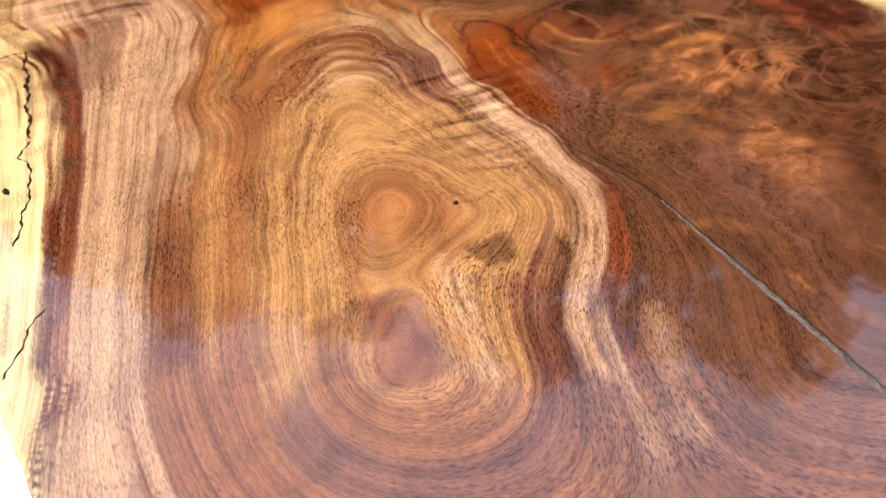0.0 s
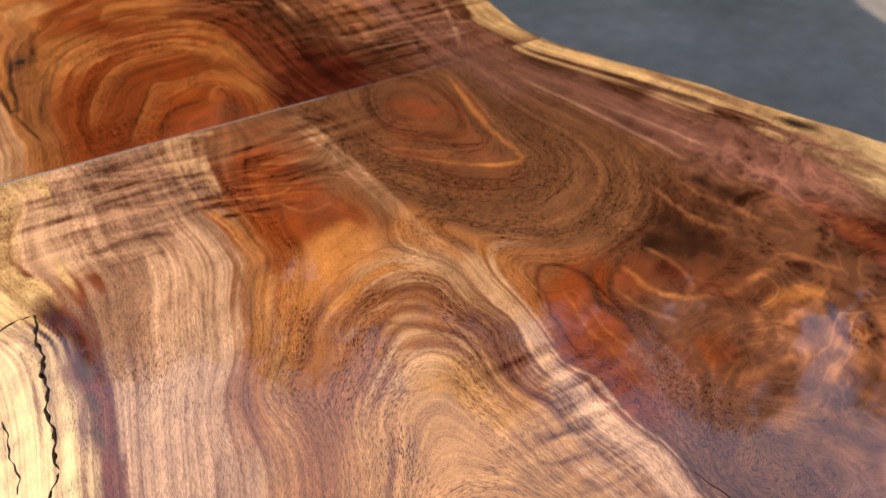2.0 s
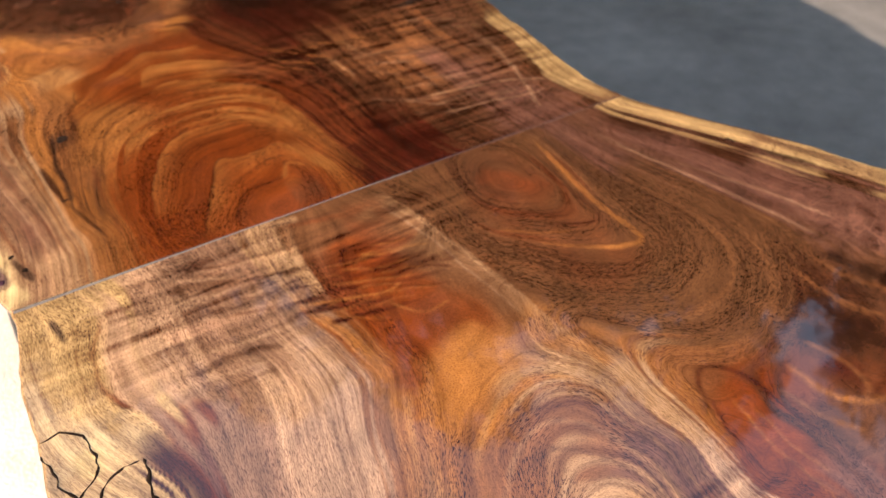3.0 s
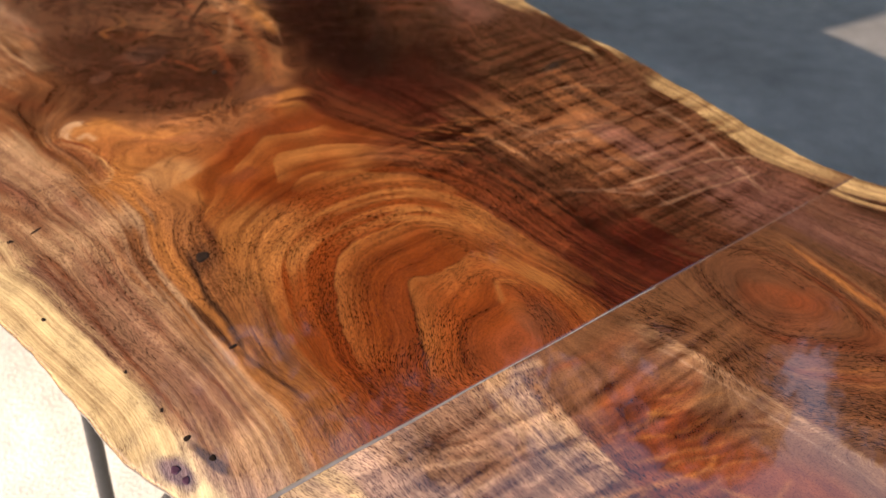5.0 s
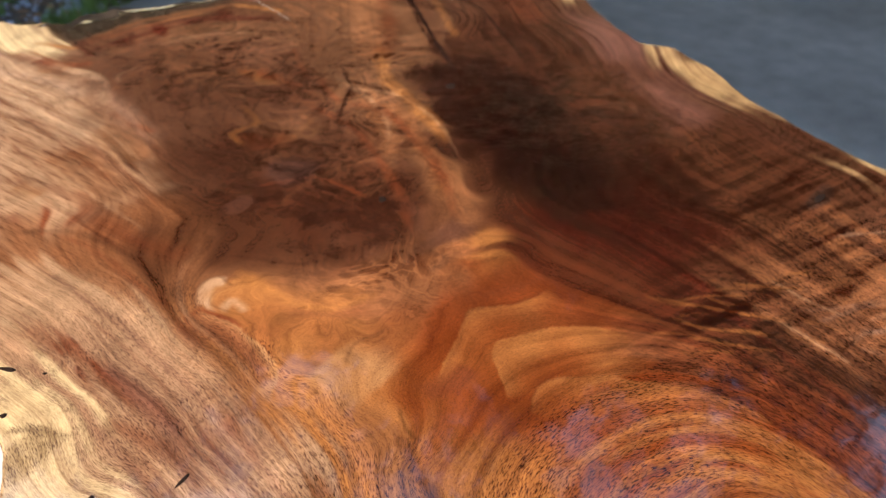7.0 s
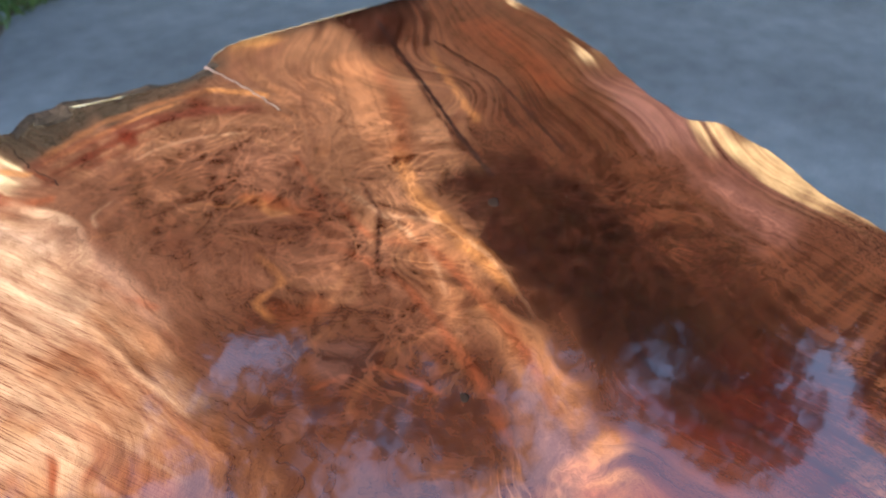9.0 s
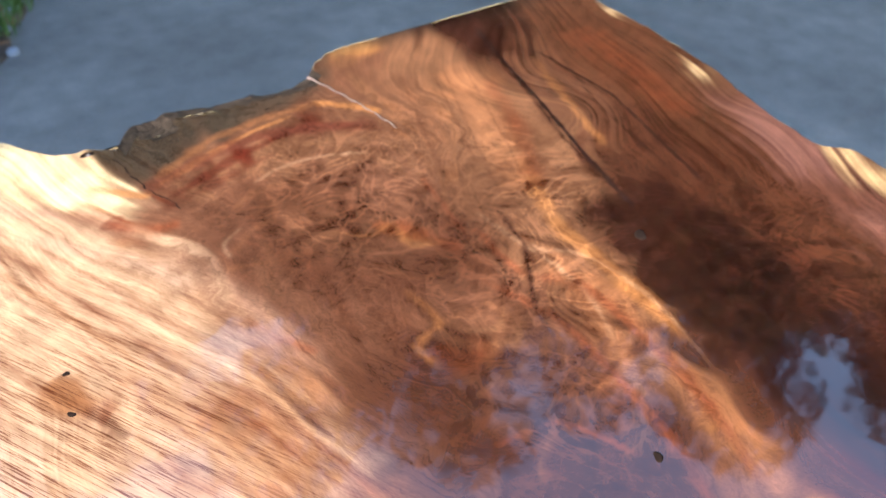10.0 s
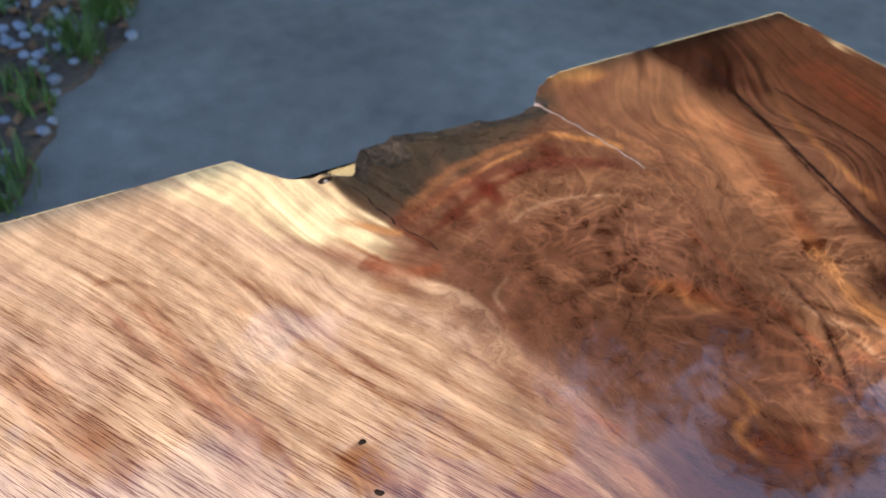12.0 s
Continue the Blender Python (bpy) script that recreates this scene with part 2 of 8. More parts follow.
grain(FAR, -0.150, (-0.230, 0.380), (-0.240, 0.450), (-0.220, 0.500), (-0.160, 0.520), (-0.210, 0.540), (-0.260, 0.530))
grain(FAR, -0.110, (-0.190, 0.410), (-0.140, 0.450), (-0.040, 0.500), (-0.010, 0.490), (-0.000, 0.540), (-0.069, 0.560))
grain(FAR, -0.200, (-0.280, 0.500), (-0.280, 0.560), (-0.301, 0.631), (-0.250, 0.652), (-0.190, 0.591), (-0.139, 0.591), (-0.068, 0.632), (0.008, 0.774), (0.052, 0.919))
grain(FAR, -0.250, (-0.281, 0.673), (-0.179, 0.750), (-0.117, 0.706), (-0.024, 0.773), (0.021, 0.897), (0.062, 1.060))
grain(FAR, -0.150, (-0.019, 0.581), (0.035, 0.675), (0.049, 0.774), (0.104, 0.919), (0.248, 1.177))
grain(FAR, -0.100, (0.010, 0.530), (0.064, 0.665), (0.089, 0.774), (0.134, 0.919), (0.289, 1.155))
grain(FAR, -0.170, (0.110, 0.500), (0.091, 0.571), (0.094, 0.654), (0.131, 0.785), (0.227, 0.962))
grain(FAR, -0.250, (0.260, 0.480), (0.252, 0.602), (0.283, 0.809), (0.379, 1.047))
grain(FAR, -0.320, (0.420, 0.450), (0.423, 0.613), (0.454, 0.832), (0.508, 1.035))
grain(FAR, -0.245, (-0.350, 0.480), (-0.371, 0.590), (-0.397, 0.726), (-0.446, 0.850))
grain(FAR, -0.315, (-0.400, 0.400), (-0.420, 0.490), (-0.431, 0.580), (-0.467, 0.672))
grain(FAR, -0.205, (-0.310, 0.430), (-0.320, 0.530), (-0.342, 0.631), (-0.370, 0.839), (-0.428, 1.007))
grain(FAR, -0.182, (-0.294, 0.805), (-0.307, 0.929), (-0.341, 1.062), (-0.398, 1.209))
grain(FAR, -0.214, (-0.359, 0.862), (-0.384, 0.985), (-0.419, 1.130))
grain(FAR, -0.150, (-0.253, 0.840), (-0.276, 0.996), (-0.309, 1.118), (-0.366, 1.310))
grain(FAR, -0.174, (-0.298, 1.073), (-0.321, 1.185), (-0.366, 1.321), (-0.424, 1.517))
grain(FAR, -0.211, (-0.374, 1.063), (-0.408, 1.175), (-0.443, 1.311), (-0.491, 1.496), (-0.514, 1.543))
grain(FAR, -0.254, (-0.462, 1.097), (-0.497, 1.199), (-0.510, 1.301), (-0.534, 1.405), (-0.581, 1.510))
grain(FAR, -0.342, (-0.585, 1.177), (-0.622, 1.292), (-0.647, 1.408))
grain(FAR, -0.406, (-0.654, 1.224), (-0.678, 1.293))
grain(FAR, -0.150, (-0.256, 1.184), (-0.300, 1.263), (-0.345, 1.366), (-0.369, 1.515))
grain(FAR, -0.050, (0.019, 0.819), (0.042, 0.919), (0.062, 1.016), (0.094, 1.158), (0.146, 1.322), (0.260, 1.462))
grain(FAR, -0.090, (0.079, 0.774), (0.083, 0.908), (0.093, 1.005), (0.125, 1.135), (0.187, 1.299), (0.302, 1.461))
grain(FAR, -0.140, (0.128, 0.730), (0.114, 0.885), (0.124, 0.962), (0.166, 1.070), (0.239, 1.254), (0.363, 1.437))
grain(FAR, -0.200, (0.221, 0.774), (0.237, 0.919), (0.278, 1.058), (0.330, 1.241), (0.444, 1.435))
grain(FAR, -0.270, (0.376, 0.864), (0.429, 1.014), (0.481, 1.185), (0.544, 1.389))
grain(FAR, -0.330, (0.527, 0.951), (0.549, 1.099), (0.581, 1.248), (0.593, 1.355))
grain(FAR, 0.000, (-0.032, 0.863), (0.000, 0.930), (0.021, 1.027), (0.042, 1.158), (0.062, 1.246))
tint(SAP, 0.030, (-0.335, -0.469), (-0.353, -0.696), (-0.356, -0.793), (-0.358, -0.836))
tint(RED, 0.010, (-0.344, -0.729), (-0.346, -0.804), (-0.347, -0.836), (-0.318, -0.611))
tint(RUST, 0.020, (-0.332, -0.708), (-0.308, -0.622), (-0.283, -0.504), (-0.335, -0.783))
tint(PALE, 0.040, (-0.287, -0.634), (-0.301, -0.730), (-0.302, -0.784), (-0.240, -0.527), (-0.315, -0.848), (-0.268, -0.721), (-0.293, -0.828), (-0.148, -0.368), (-0.208, -0.540))
tint(TAN, 0.050, (-0.248, -0.765), (-0.251, -0.840), (-0.252, -0.883), (-0.221, -0.905))
tint(TAN, 0.050, (-0.192, -0.692), (-0.212, -0.648), (-0.218, -0.830))
tint(GOLD, 0.060, (-0.104, -0.631), (-0.129, -0.716), (-0.015, -0.548), (-0.184, -0.767), (-0.100, -0.824), (-0.048, -0.837), (0.042, -0.733))
tint(TAN, 0.040, (-0.053, -0.697), (-0.088, -0.771))
tint(TAN, 0.050, (-0.125, -0.920), (-0.145, -0.876), (-0.082, -0.900))
tint(MAUVE, 0.050, (-0.179, -0.918), (-0.073, -0.954), (0.004, -0.882))
tint(PALE, 0.030, (0.071, -0.810), (0.024, -0.904), (0.108, -0.682), (0.010, -0.989))
tint(RUST, 0.030, (0.092, -0.821))
tint(UMBER, 0.070, (0.100, -0.886), (0.087, -0.938), (0.169, -0.760), (0.052, -1.001), (0.195, -0.900))
tint(TAN, 0.050, (0.044, -0.958), (0.082, -1.065))
tint(MAUVE, 0.060, (0.019, -1.031), (0.083, -1.023), (0.114, -1.046))
tint(RIND, 0.020, (-0.314, -0.110), (-0.340, -0.148), (-0.305, -0.199), (-0.317, -0.054))
tint(SAP, 0.022, (-0.349, -0.208), (-0.342, -0.326))
tint(RIND, 0.022, (-0.337, -0.272), (-0.374, -0.314), (-0.343, -0.240))
tint(RED, 0.009, (-0.295, -0.273), (-0.278, -0.073), (-0.300, -0.159), (-0.310, -0.339))
tint(RUST, 0.016, (-0.267, -0.232), (-0.276, -0.296), (-0.310, -0.361))
tint(MAUVE, 0.016, (-0.277, -0.340), (-0.278, -0.373), (-0.264, -0.286))
tint(PALE, 0.020, (-0.259, -0.082), (-0.276, -0.140), (-0.226, -0.064), (-0.249, -0.171))
tint(ASH, 0.028, (-0.213, -0.132), (-0.169, -0.113), (-0.230, -0.192), (-0.164, -0.055), (-0.192, -0.235), (-0.228, -0.266), (-0.244, -0.320), (-0.131, -0.154))
tint(BISCUIT, 0.014, (-0.105, -0.094), (-0.085, -0.095), (-0.112, -0.046))
tint(PALE, 0.028, (-0.176, -0.279), (-0.180, -0.333), (-0.213, -0.354), (-0.193, -0.399), (-0.159, -0.356), (-0.139, -0.237), (-0.235, -0.364))
tint(TAN, 0.030, (-0.125, -0.314), (-0.138, -0.390), (-0.172, -0.432))
tint(HONEY, 0.030, (-0.069, -0.294), (-0.083, -0.349), (-0.118, -0.413))
tint(RUST, 0.018, (-0.048, -0.166), (-0.017, -0.167), (-0.008, -0.199), (-0.056, -0.125), (0.008, -0.096), (-0.011, -0.231))
tint(ORANGE, 0.030, (0.020, -0.253), (-0.054, -0.240))
tint(HONEY, 0.030, (0.061, -0.288), (0.005, -0.298), (-0.050, -0.328))
tint(BISCUIT, 0.022, (0.025, -0.353), (0.057, -0.366), (0.098, -0.411), (0.096, -0.455))
tint(TAN, 0.040, (0.001, -0.407), (-0.054, -0.448), (-0.085, -0.414))
tint(BISCUIT, 0.025, (-0.023, -0.471), (0.009, -0.484))
tint(MAUVE, 0.030, (0.061, -0.529), (0.053, -0.464))
tint(PALE, 0.018, (0.091, -0.574), (0.105, -0.509), (0.093, -0.541))
tint(TAN, 0.030, (0.141, -0.413))
tint(ORANGE, 0.022, (0.160, -0.479), (0.147, -0.522))
tint(FAWN, 0.050, (0.243, -0.273), (0.262, -0.342), (0.178, -0.293), (0.126, -0.269), (0.292, -0.387), (0.069, -0.107), (0.339, -0.198), (0.360, -0.278))
tint(UMBER, 0.026, (0.141, -0.098), (0.223, -0.206))
tint(RUST, 0.020, (0.162, -0.150), (0.234, -0.141))
tint(MAUVE, 0.040, (0.434, -0.246), (0.487, -0.352), (0.505, -0.418), (0.325, -0.091))
tint(BROWN, 0.028, (0.342, -0.465), (0.334, -0.421), (0.330, -0.497), (0.277, -0.495))
tint(RUST, 0.025, (0.234, -0.493), (0.275, -0.527))
tint(UMBER, 0.035, (0.427, -0.480), (0.381, -0.543), (0.252, -0.570), (0.261, -0.602))
tint(TAN, 0.020, (0.239, -0.623))
tint(MAUVE, 0.030, (0.176, -0.588), (0.196, -0.632))
tint(RIND, 0.013, (0.442, -0.020), (0.450, 0.090), (0.492, -0.125), (0.539, -0.250), (0.594, -0.345), (0.450, 0.170))
tint(BROWN, 0.012, (0.417, -0.082), (0.474, -0.180), (0.541, -0.297), (0.400, -0.000))
tint(BROWN, 0.028, (0.331, -0.475), (0.299, -0.474), (0.259, -0.645), (0.190, -0.513))
tint(ORANGE, 0.025, (0.158, -0.512), (0.144, -0.587), (0.170, -0.479))
tint(TAN, 0.028, (0.304, -0.604), (0.333, -0.670), (0.347, -0.595), (0.365, -0.661))
tint(UMBER, 0.040, (0.441, -0.621), (0.373, -0.715), (0.216, -0.665), (0.235, -0.709), (0.299, -0.712), (0.252, -0.559))
tint(RED, 0.030, (0.506, -0.602))
tint(RUST, 0.030, (0.229, -0.601))
tint(TAN, 0.030, (0.274, -0.786))
tint(MAUVE, 0.040, (0.221, -0.794), (0.230, -0.827))
tint(PALE, 0.018, (0.093, -0.541), (0.089, -0.628), (0.088, -0.660), (0.095, -0.736))
tint(GOLD, 0.035, (0.006, -0.570), (-0.036, -0.536), (0.015, -0.603))
tint(BISCUIT, 0.020, (-0.023, -0.471), (-0.001, -0.472))
tint(PALE, 0.028, (-0.236, -0.408), (-0.203, -0.398), (-0.260, -0.472), (-0.262, -0.548))
tint(TAN, 0.035, (-0.154, -0.531), (-0.134, -0.575), (-0.149, -0.390))
tint(SAP, 0.028, (-0.430, 0.390), (-0.410, 0.280), (-0.390, 0.180), (-0.440, 0.450))
tint(MAUVE, 0.030, (-0.350, 0.230), (-0.380, 0.360), (-0.330, 0.150))
tint(BISCUIT, 0.035, (-0.360, 0.310), (-0.400, 0.460), (-0.350, 0.150))
tint(RUST, 0.020, (-0.380, 0.490), (-0.350, 0.320))
tint(BISCUIT, 0.040, (-0.404, 0.662), (-0.320, 0.280), (-0.320, 0.180))
tint(TAN, 0.040, (-0.320, 0.520), (-0.356, 0.760), (-0.300, 0.340))
tint(HONEY, 0.050, (-0.270, 0.490), (-0.230, 0.420), (-0.270, 0.350), (-0.190, 0.310), (-0.240, 0.260), (-0.160, 0.280))
tint(BROWN, 0.030, (-0.250, 0.340), (-0.250, 0.190))
tint(ORANGE, 0.050, (-0.110, 0.300), (-0.100, 0.210), (-0.180, 0.210), (-0.040, 0.150), (-0.100, 0.380), (0.010, 0.310), (-0.180, 0.130), (-0.070, 0.090))
tint(RUST, 0.045, (-0.090, 0.130), (-0.050, 0.040), (0.050, 0.170), (0.070, 0.100))
tint(RED, 0.040, (0.100, 0.040), (0.060, 0.040), (0.150, 0.050), (0.140, 0.020))
tint(HONEY, 0.030, (-0.030, 0.240), (0.020, 0.210), (0.010, 0.100), (-0.050, 0.110), (-0.050, 0.270))
tint(BROWN, 0.045, (0.120, 0.300), (0.180, 0.180), (0.210, 0.030), (0.260, 0.370))
tint(UMBER, 0.045, (0.220, 0.310), (0.270, 0.100), (0.360, 0.340))
tint(MAUVE, 0.040, (0.280, 0.230), (0.300, 0.050))
tint(GLOOM, 0.034, (0.136, 0.686), (0.121, 0.581), (0.254, 0.633), (0.291, 0.764))
tint(BROWN, 0.030, (0.174, 0.853), (0.085, 0.665))
tint(RED, 0.045, (0.130, 0.520), (0.050, 0.550), (0.110, 0.390))
tint(BROWN, 0.050, (0.373, 0.634), (0.330, 0.490))
tint(RIND, 0.013, (0.494, 0.645), (0.480, 0.450), (0.450, 0.280), (0.430, 0.130))
tint(BROWN, 0.011, (0.442, 0.613), (0.430, 0.430), (0.410, 0.270), (0.390, 0.130))
tint(SAP, 0.025, (-0.462, 0.580), (-0.420, 0.450), (-0.410, 0.410), (-0.440, 0.430), (-0.441, 0.560))
tint(BISCUIT, 0.035, (-0.441, 0.771), (-0.406, 0.704), (-0.382, 0.631), (-0.371, 0.580), (-0.340, 0.530))
tint(RUST, 0.014, (-0.425, 0.662), (-0.401, 0.590), (-0.380, 0.490), (-0.360, 0.460))
tint(BISCUIT, 0.035, (-0.330, 0.440), (-0.370, 0.430), (-0.410, 0.420), (-0.300, 0.400))
tint(TAN, 0.035, (-0.331, 1.152), (-0.297, 0.985), (-0.283, 0.794), (-0.432, 0.805))
tint(RUST, 0.020, (-0.392, 0.873), (-0.394, 0.974))
tint(RED, 0.020, (-0.236, 1.307), (-0.117, 1.327))
tint(UMBER, 0.045, (-0.213, 1.150), (-0.243, 0.918), (-0.084, 1.006), (-0.085, 1.138))
tint(UMBER, 0.025, (-0.126, 0.908), (-0.031, 0.930))
tint(BROWN, 0.040, (-0.252, 0.794), (-0.220, 0.727), (-0.085, 0.795), (-0.032, 0.829))
tint(UMBER, 0.040, (-0.045, 0.729), (-0.189, 0.663), (-0.108, 0.643), (-0.158, 0.750))
tint(TAN, 0.022, (0.031, 0.897), (0.016, 0.718), (0.014, 0.664))
tint(HONEY, 0.022, (0.001, 0.581), (-0.260, 0.642), (-0.260, 0.570), (-0.020, 0.550))
tint(BISCUIT, 0.012, (-0.291, 0.631))
tint(TAN, 0.035, (-0.180, 0.601), (-0.110, 0.560), (-0.170, 0.560))
tint(HONEY, 0.035, (-0.230, 0.510), (-0.190, 0.480), (-0.230, 0.550), (-0.240, 0.420), (-0.270, 0.500), (-0.230, 0.460))
tint(RUST, 0.018, (-0.290, 0.530), (-0.300, 0.590))
tint(ORANGE, 0.045, (-0.120, 0.480), (-0.050, 0.460), (-0.130, 0.410), (-0.190, 0.410), (-0.130, 0.340), (-0.110, 0.290), (-0.040, 0.300), (0.010, 0.250))
tint(HONEY, 0.025, (-0.020, 0.400), (-0.070, 0.420), (-0.030, 0.350))
tint(GLOOM, 0.037, (0.236, 0.908), (0.211, 0.786), (0.096, 0.686), (0.088, 0.752), (0.100, 0.540), (0.120, 0.500), (0.091, 0.581), (0.181, 0.571))
tint(GLOOM, 0.028, (0.155, 0.908))
tint(BROWN, 0.045, (0.312, 0.787), (0.402, 0.787), (0.323, 0.623), (0.320, 0.520))
tint(TAN, 0.050, (0.300, 0.340), (0.230, 0.330), (0.250, 0.280), (0.220, 0.240))
tint(BROWN, 0.025, (0.150, 0.420), (0.130, 0.310))
tint(TAN, 0.025, (0.020, 0.360), (0.030, 0.320))
tint(STRAW, 0.040, (-0.366, 1.276), (-0.354, 1.208), (-0.386, 1.175), (-0.342, 1.085), (-0.298, 1.029), (-0.353, 1.107), (-0.297, 0.985))
tint(BISCUIT, 0.035, (-0.372, 0.941), (-0.405, 0.985), (-0.329, 0.918), (-0.285, 0.896))
tint(SAP, 0.020, (-0.302, 1.445), (-0.334, 1.377), (-0.279, 1.353))
tint(RED, 0.014, (-0.182, 1.351), (-0.118, 1.350), (-0.022, 1.347))
tint(RUST, 0.015, (-0.236, 1.307))
tint(FAWN, 0.030, (-0.171, 1.295), (-0.096, 1.304), (-0.022, 1.281), (0.021, 1.214))
tint(UMBER, 0.045, (-0.246, 1.240), (-0.170, 1.228), (-0.245, 1.117), (-0.190, 1.050), (-0.158, 0.995), (-0.265, 1.040))
tint(FAWN, 0.025, (-0.159, 1.139), (-0.202, 1.128), (-0.267, 1.173))
tint(FAWN, 0.018, (-0.106, 1.160), (-0.053, 1.115), (-0.063, 1.083))
tint(BROWN, 0.035, (-0.042, 1.006), (-0.222, 0.951), (-0.189, 0.908), (-0.095, 1.017))
tint(FAWN, 0.025, (-0.084, 0.919), (-0.126, 0.930))
tint(UMBER, 0.040, (-0.221, 0.851), (-0.147, 0.863))
tint(FAWN, 0.030, (0.198, 1.398), (0.114, 1.179), (0.197, 1.189), (0.176, 1.091), (0.104, 1.038), (0.052, 1.049))
tint(TAN, 0.012, (0.146, 1.266), (0.145, 1.070))
tint(TAN, 0.014, (0.104, 1.234), (0.073, 1.158), (0.146, 1.322))
tint(FAWN, 0.028, (0.062, 0.930), (0.083, 0.897), (0.060, 0.830), (0.038, 0.762), (0.025, 0.708), (0.004, 0.675))
tint(HONEY, 0.014, (0.049, 0.796), (0.015, 0.686))
tint(FAWN, 0.030, (0.031, 0.908), (-0.025, 0.707))
tint(UMBER, 0.035, (-0.021, 0.874), (-0.043, 0.806), (-0.055, 0.751))
tint(UMBER, 0.028, (0.340, 1.220), (0.319, 1.133))
tint(BROWN, 0.028, (0.278, 1.037), (0.318, 1.004))
tint(BROWN, 0.040, (0.421, 1.186), (0.419, 1.057), (0.317, 0.930), (0.398, 0.940), (0.570, 1.216), (0.336, 0.853))
tint(GLOOM, 0.030, (0.363, 1.415), (0.155, 0.930), (0.154, 0.875), (0.123, 0.852), (0.181, 0.774))
tint(BROWN, 0.040, (0.233, 0.808), (0.198, 0.708), (0.118, 0.730))
tint(BROWN, 0.045, (0.144, 0.644), (0.215, 0.654), (0.302, 0.787), (0.308, 0.709))
tint(MAUVE, 0.040, (0.447, 0.886), (0.401, 0.764), (0.376, 0.677), (-0.097, 0.674))
tint(RIND, 0.013, (0.510, 0.765), (0.513, 0.843), (0.502, 0.799), (0.487, 0.710), (0.559, 1.131), (0.601, 1.301))
tint(SAP, 0.016, (-0.369, 1.515), (-0.357, 1.446), (-0.345, 1.400))
tint(TAN, 0.020, (-0.323, 1.354))
tint(RUST, 0.010, (-0.312, 1.309))
tint(STRAW, 0.030, (-0.581, 1.510), (-0.535, 1.462), (-0.479, 1.449), (-0.433, 1.345), (-0.523, 1.428), (-0.445, 1.403))
tint(STRAW, 0.030, (-0.388, 1.288), (-0.421, 1.288), (-0.365, 1.231))
tint(BISCUIT, 0.035, (-0.343, 1.163), (-0.386, 1.152), (-0.408, 1.186))
tint(STRAW, 0.025, (-0.679, 1.316), (-0.677, 1.247), (-0.575, 1.223), (-0.636, 1.442))
tint(TAN, 0.022, (-0.322, 1.264), (-0.310, 1.196), (-0.299, 1.140), (-0.309, 1.084))
tint(BARK, 0.025, (-0.107, 1.439), (-0.161, 1.463), (-0.033, 1.437), (-0.226, 1.409), (-0.226, 1.454))
tint(UMBER, 0.014, (0.010, 1.391))
tint(UMBER, 0.020, (-0.086, 1.349), (-0.022, 1.314), (-0.193, 1.340))
tint(UMBER, 0.050, (-0.203, 1.250), (-0.234, 1.162), (-0.244, 1.106), (-0.032, 1.203), (-0.095, 1.028))
tint(FAWN, 0.018, (-0.043, 1.281), (-0.074, 1.116), (-0.053, 1.061))
tint(FAWN, 0.020, (-0.160, 1.216), (-0.127, 1.127), (-0.202, 1.128))
tint(TAN, 0.012, (0.146, 1.245), (0.218, 1.309), (0.114, 1.201))
tint(FAWN, 0.028, (0.135, 1.157), (0.083, 1.092), (0.052, 1.027), (0.031, 0.973))
tint(UMBER, 0.016, (0.167, 1.443), (0.105, 1.411))
tint(HONEY, 0.012, (0.157, 1.488))
# the parts of the near board that lie behind the walk's start
grain(NEAR, -.30, (-0.332, -1.050), (-0.316, -1.449))
grain(NEAR, -.20, (-0.183, -1.056), (-0.188, -1.475))
grain(NEAR, -.08, (-0.050, -1.166), (-0.062, -1.479))
grain(NEAR, .02, (0.077, -1.171), (0.064, -1.484))
grain(NEAR, -.14, (0.267, -1.178), (0.252, -1.490))
grain(NEAR, -.30, (0.622, -0.821), (0.623, -1.191), (0.616, -1.502))
tint(SAP, .05, (-0.364, -1.049), (-0.360, -1.260), (-0.341, -1.435), (0.673, -0.662), (0.676, -0.982), (0.653, -1.400))
tint(TAN, .12, (-0.050, -1.166), (-0.062, -1.479), (0.267, -1.178), (0.252, -1.490))
tint(BROWN, .1, (0.493, -0.869), (0.477, -1.185), (0.461, -1.497))
tint(PALE, .07, (-0.817, 1.389), (-0.754, 1.157), (-0.636, 0.929), (-0.717, 1.503))
tint(SAP, .04, (-0.879, 1.507), (-0.803, 1.272), (-0.729, 1.042), (-0.594, 0.793))

# near board: wide grounds
band(SAP, 0.026, 0.008, 0.8, (-0.306, -0.291), (-0.320, -0.416), (-0.332, -0.540), (-0.342, -0.637), (-0.352, -0.753))
band(PALE, 0.04, 0.014, 0.75, (-0.252, -0.433), (-0.264, -0.536), (-0.281, -0.638), (-0.297, -0.718), (-0.305, -0.778))
band(FAWN, 0.026, 0.014, 0.45, (-0.198, -0.482), (-0.226, -0.597), (-0.240, -0.691), (-0.257, -0.789))
band(GOLD, 0.024, 0.01, 0.8, (-0.096, -0.271), (-0.128, -0.413), (-0.170, -0.544), (-0.198, -0.648), (-0.217, -0.733), (-0.235, -0.815))
band(TAN, 0.022, 0.012, 0.6, (-0.117, -0.475), (-0.147, -0.599), (-0.178, -0.693), (-0.201, -0.769), (-0.213, -0.826))
band(GOLD, 0.034, 0.014, 0.8, (-0.101, -0.515), (-0.130, -0.608), (-0.163, -0.700), (-0.178, -0.786), (-0.181, -0.843))
band(GOLD, 0.08, 0.02, 0.85, (-0.043, -0.526), (-0.023, -0.577), (-0.013, -0.629))
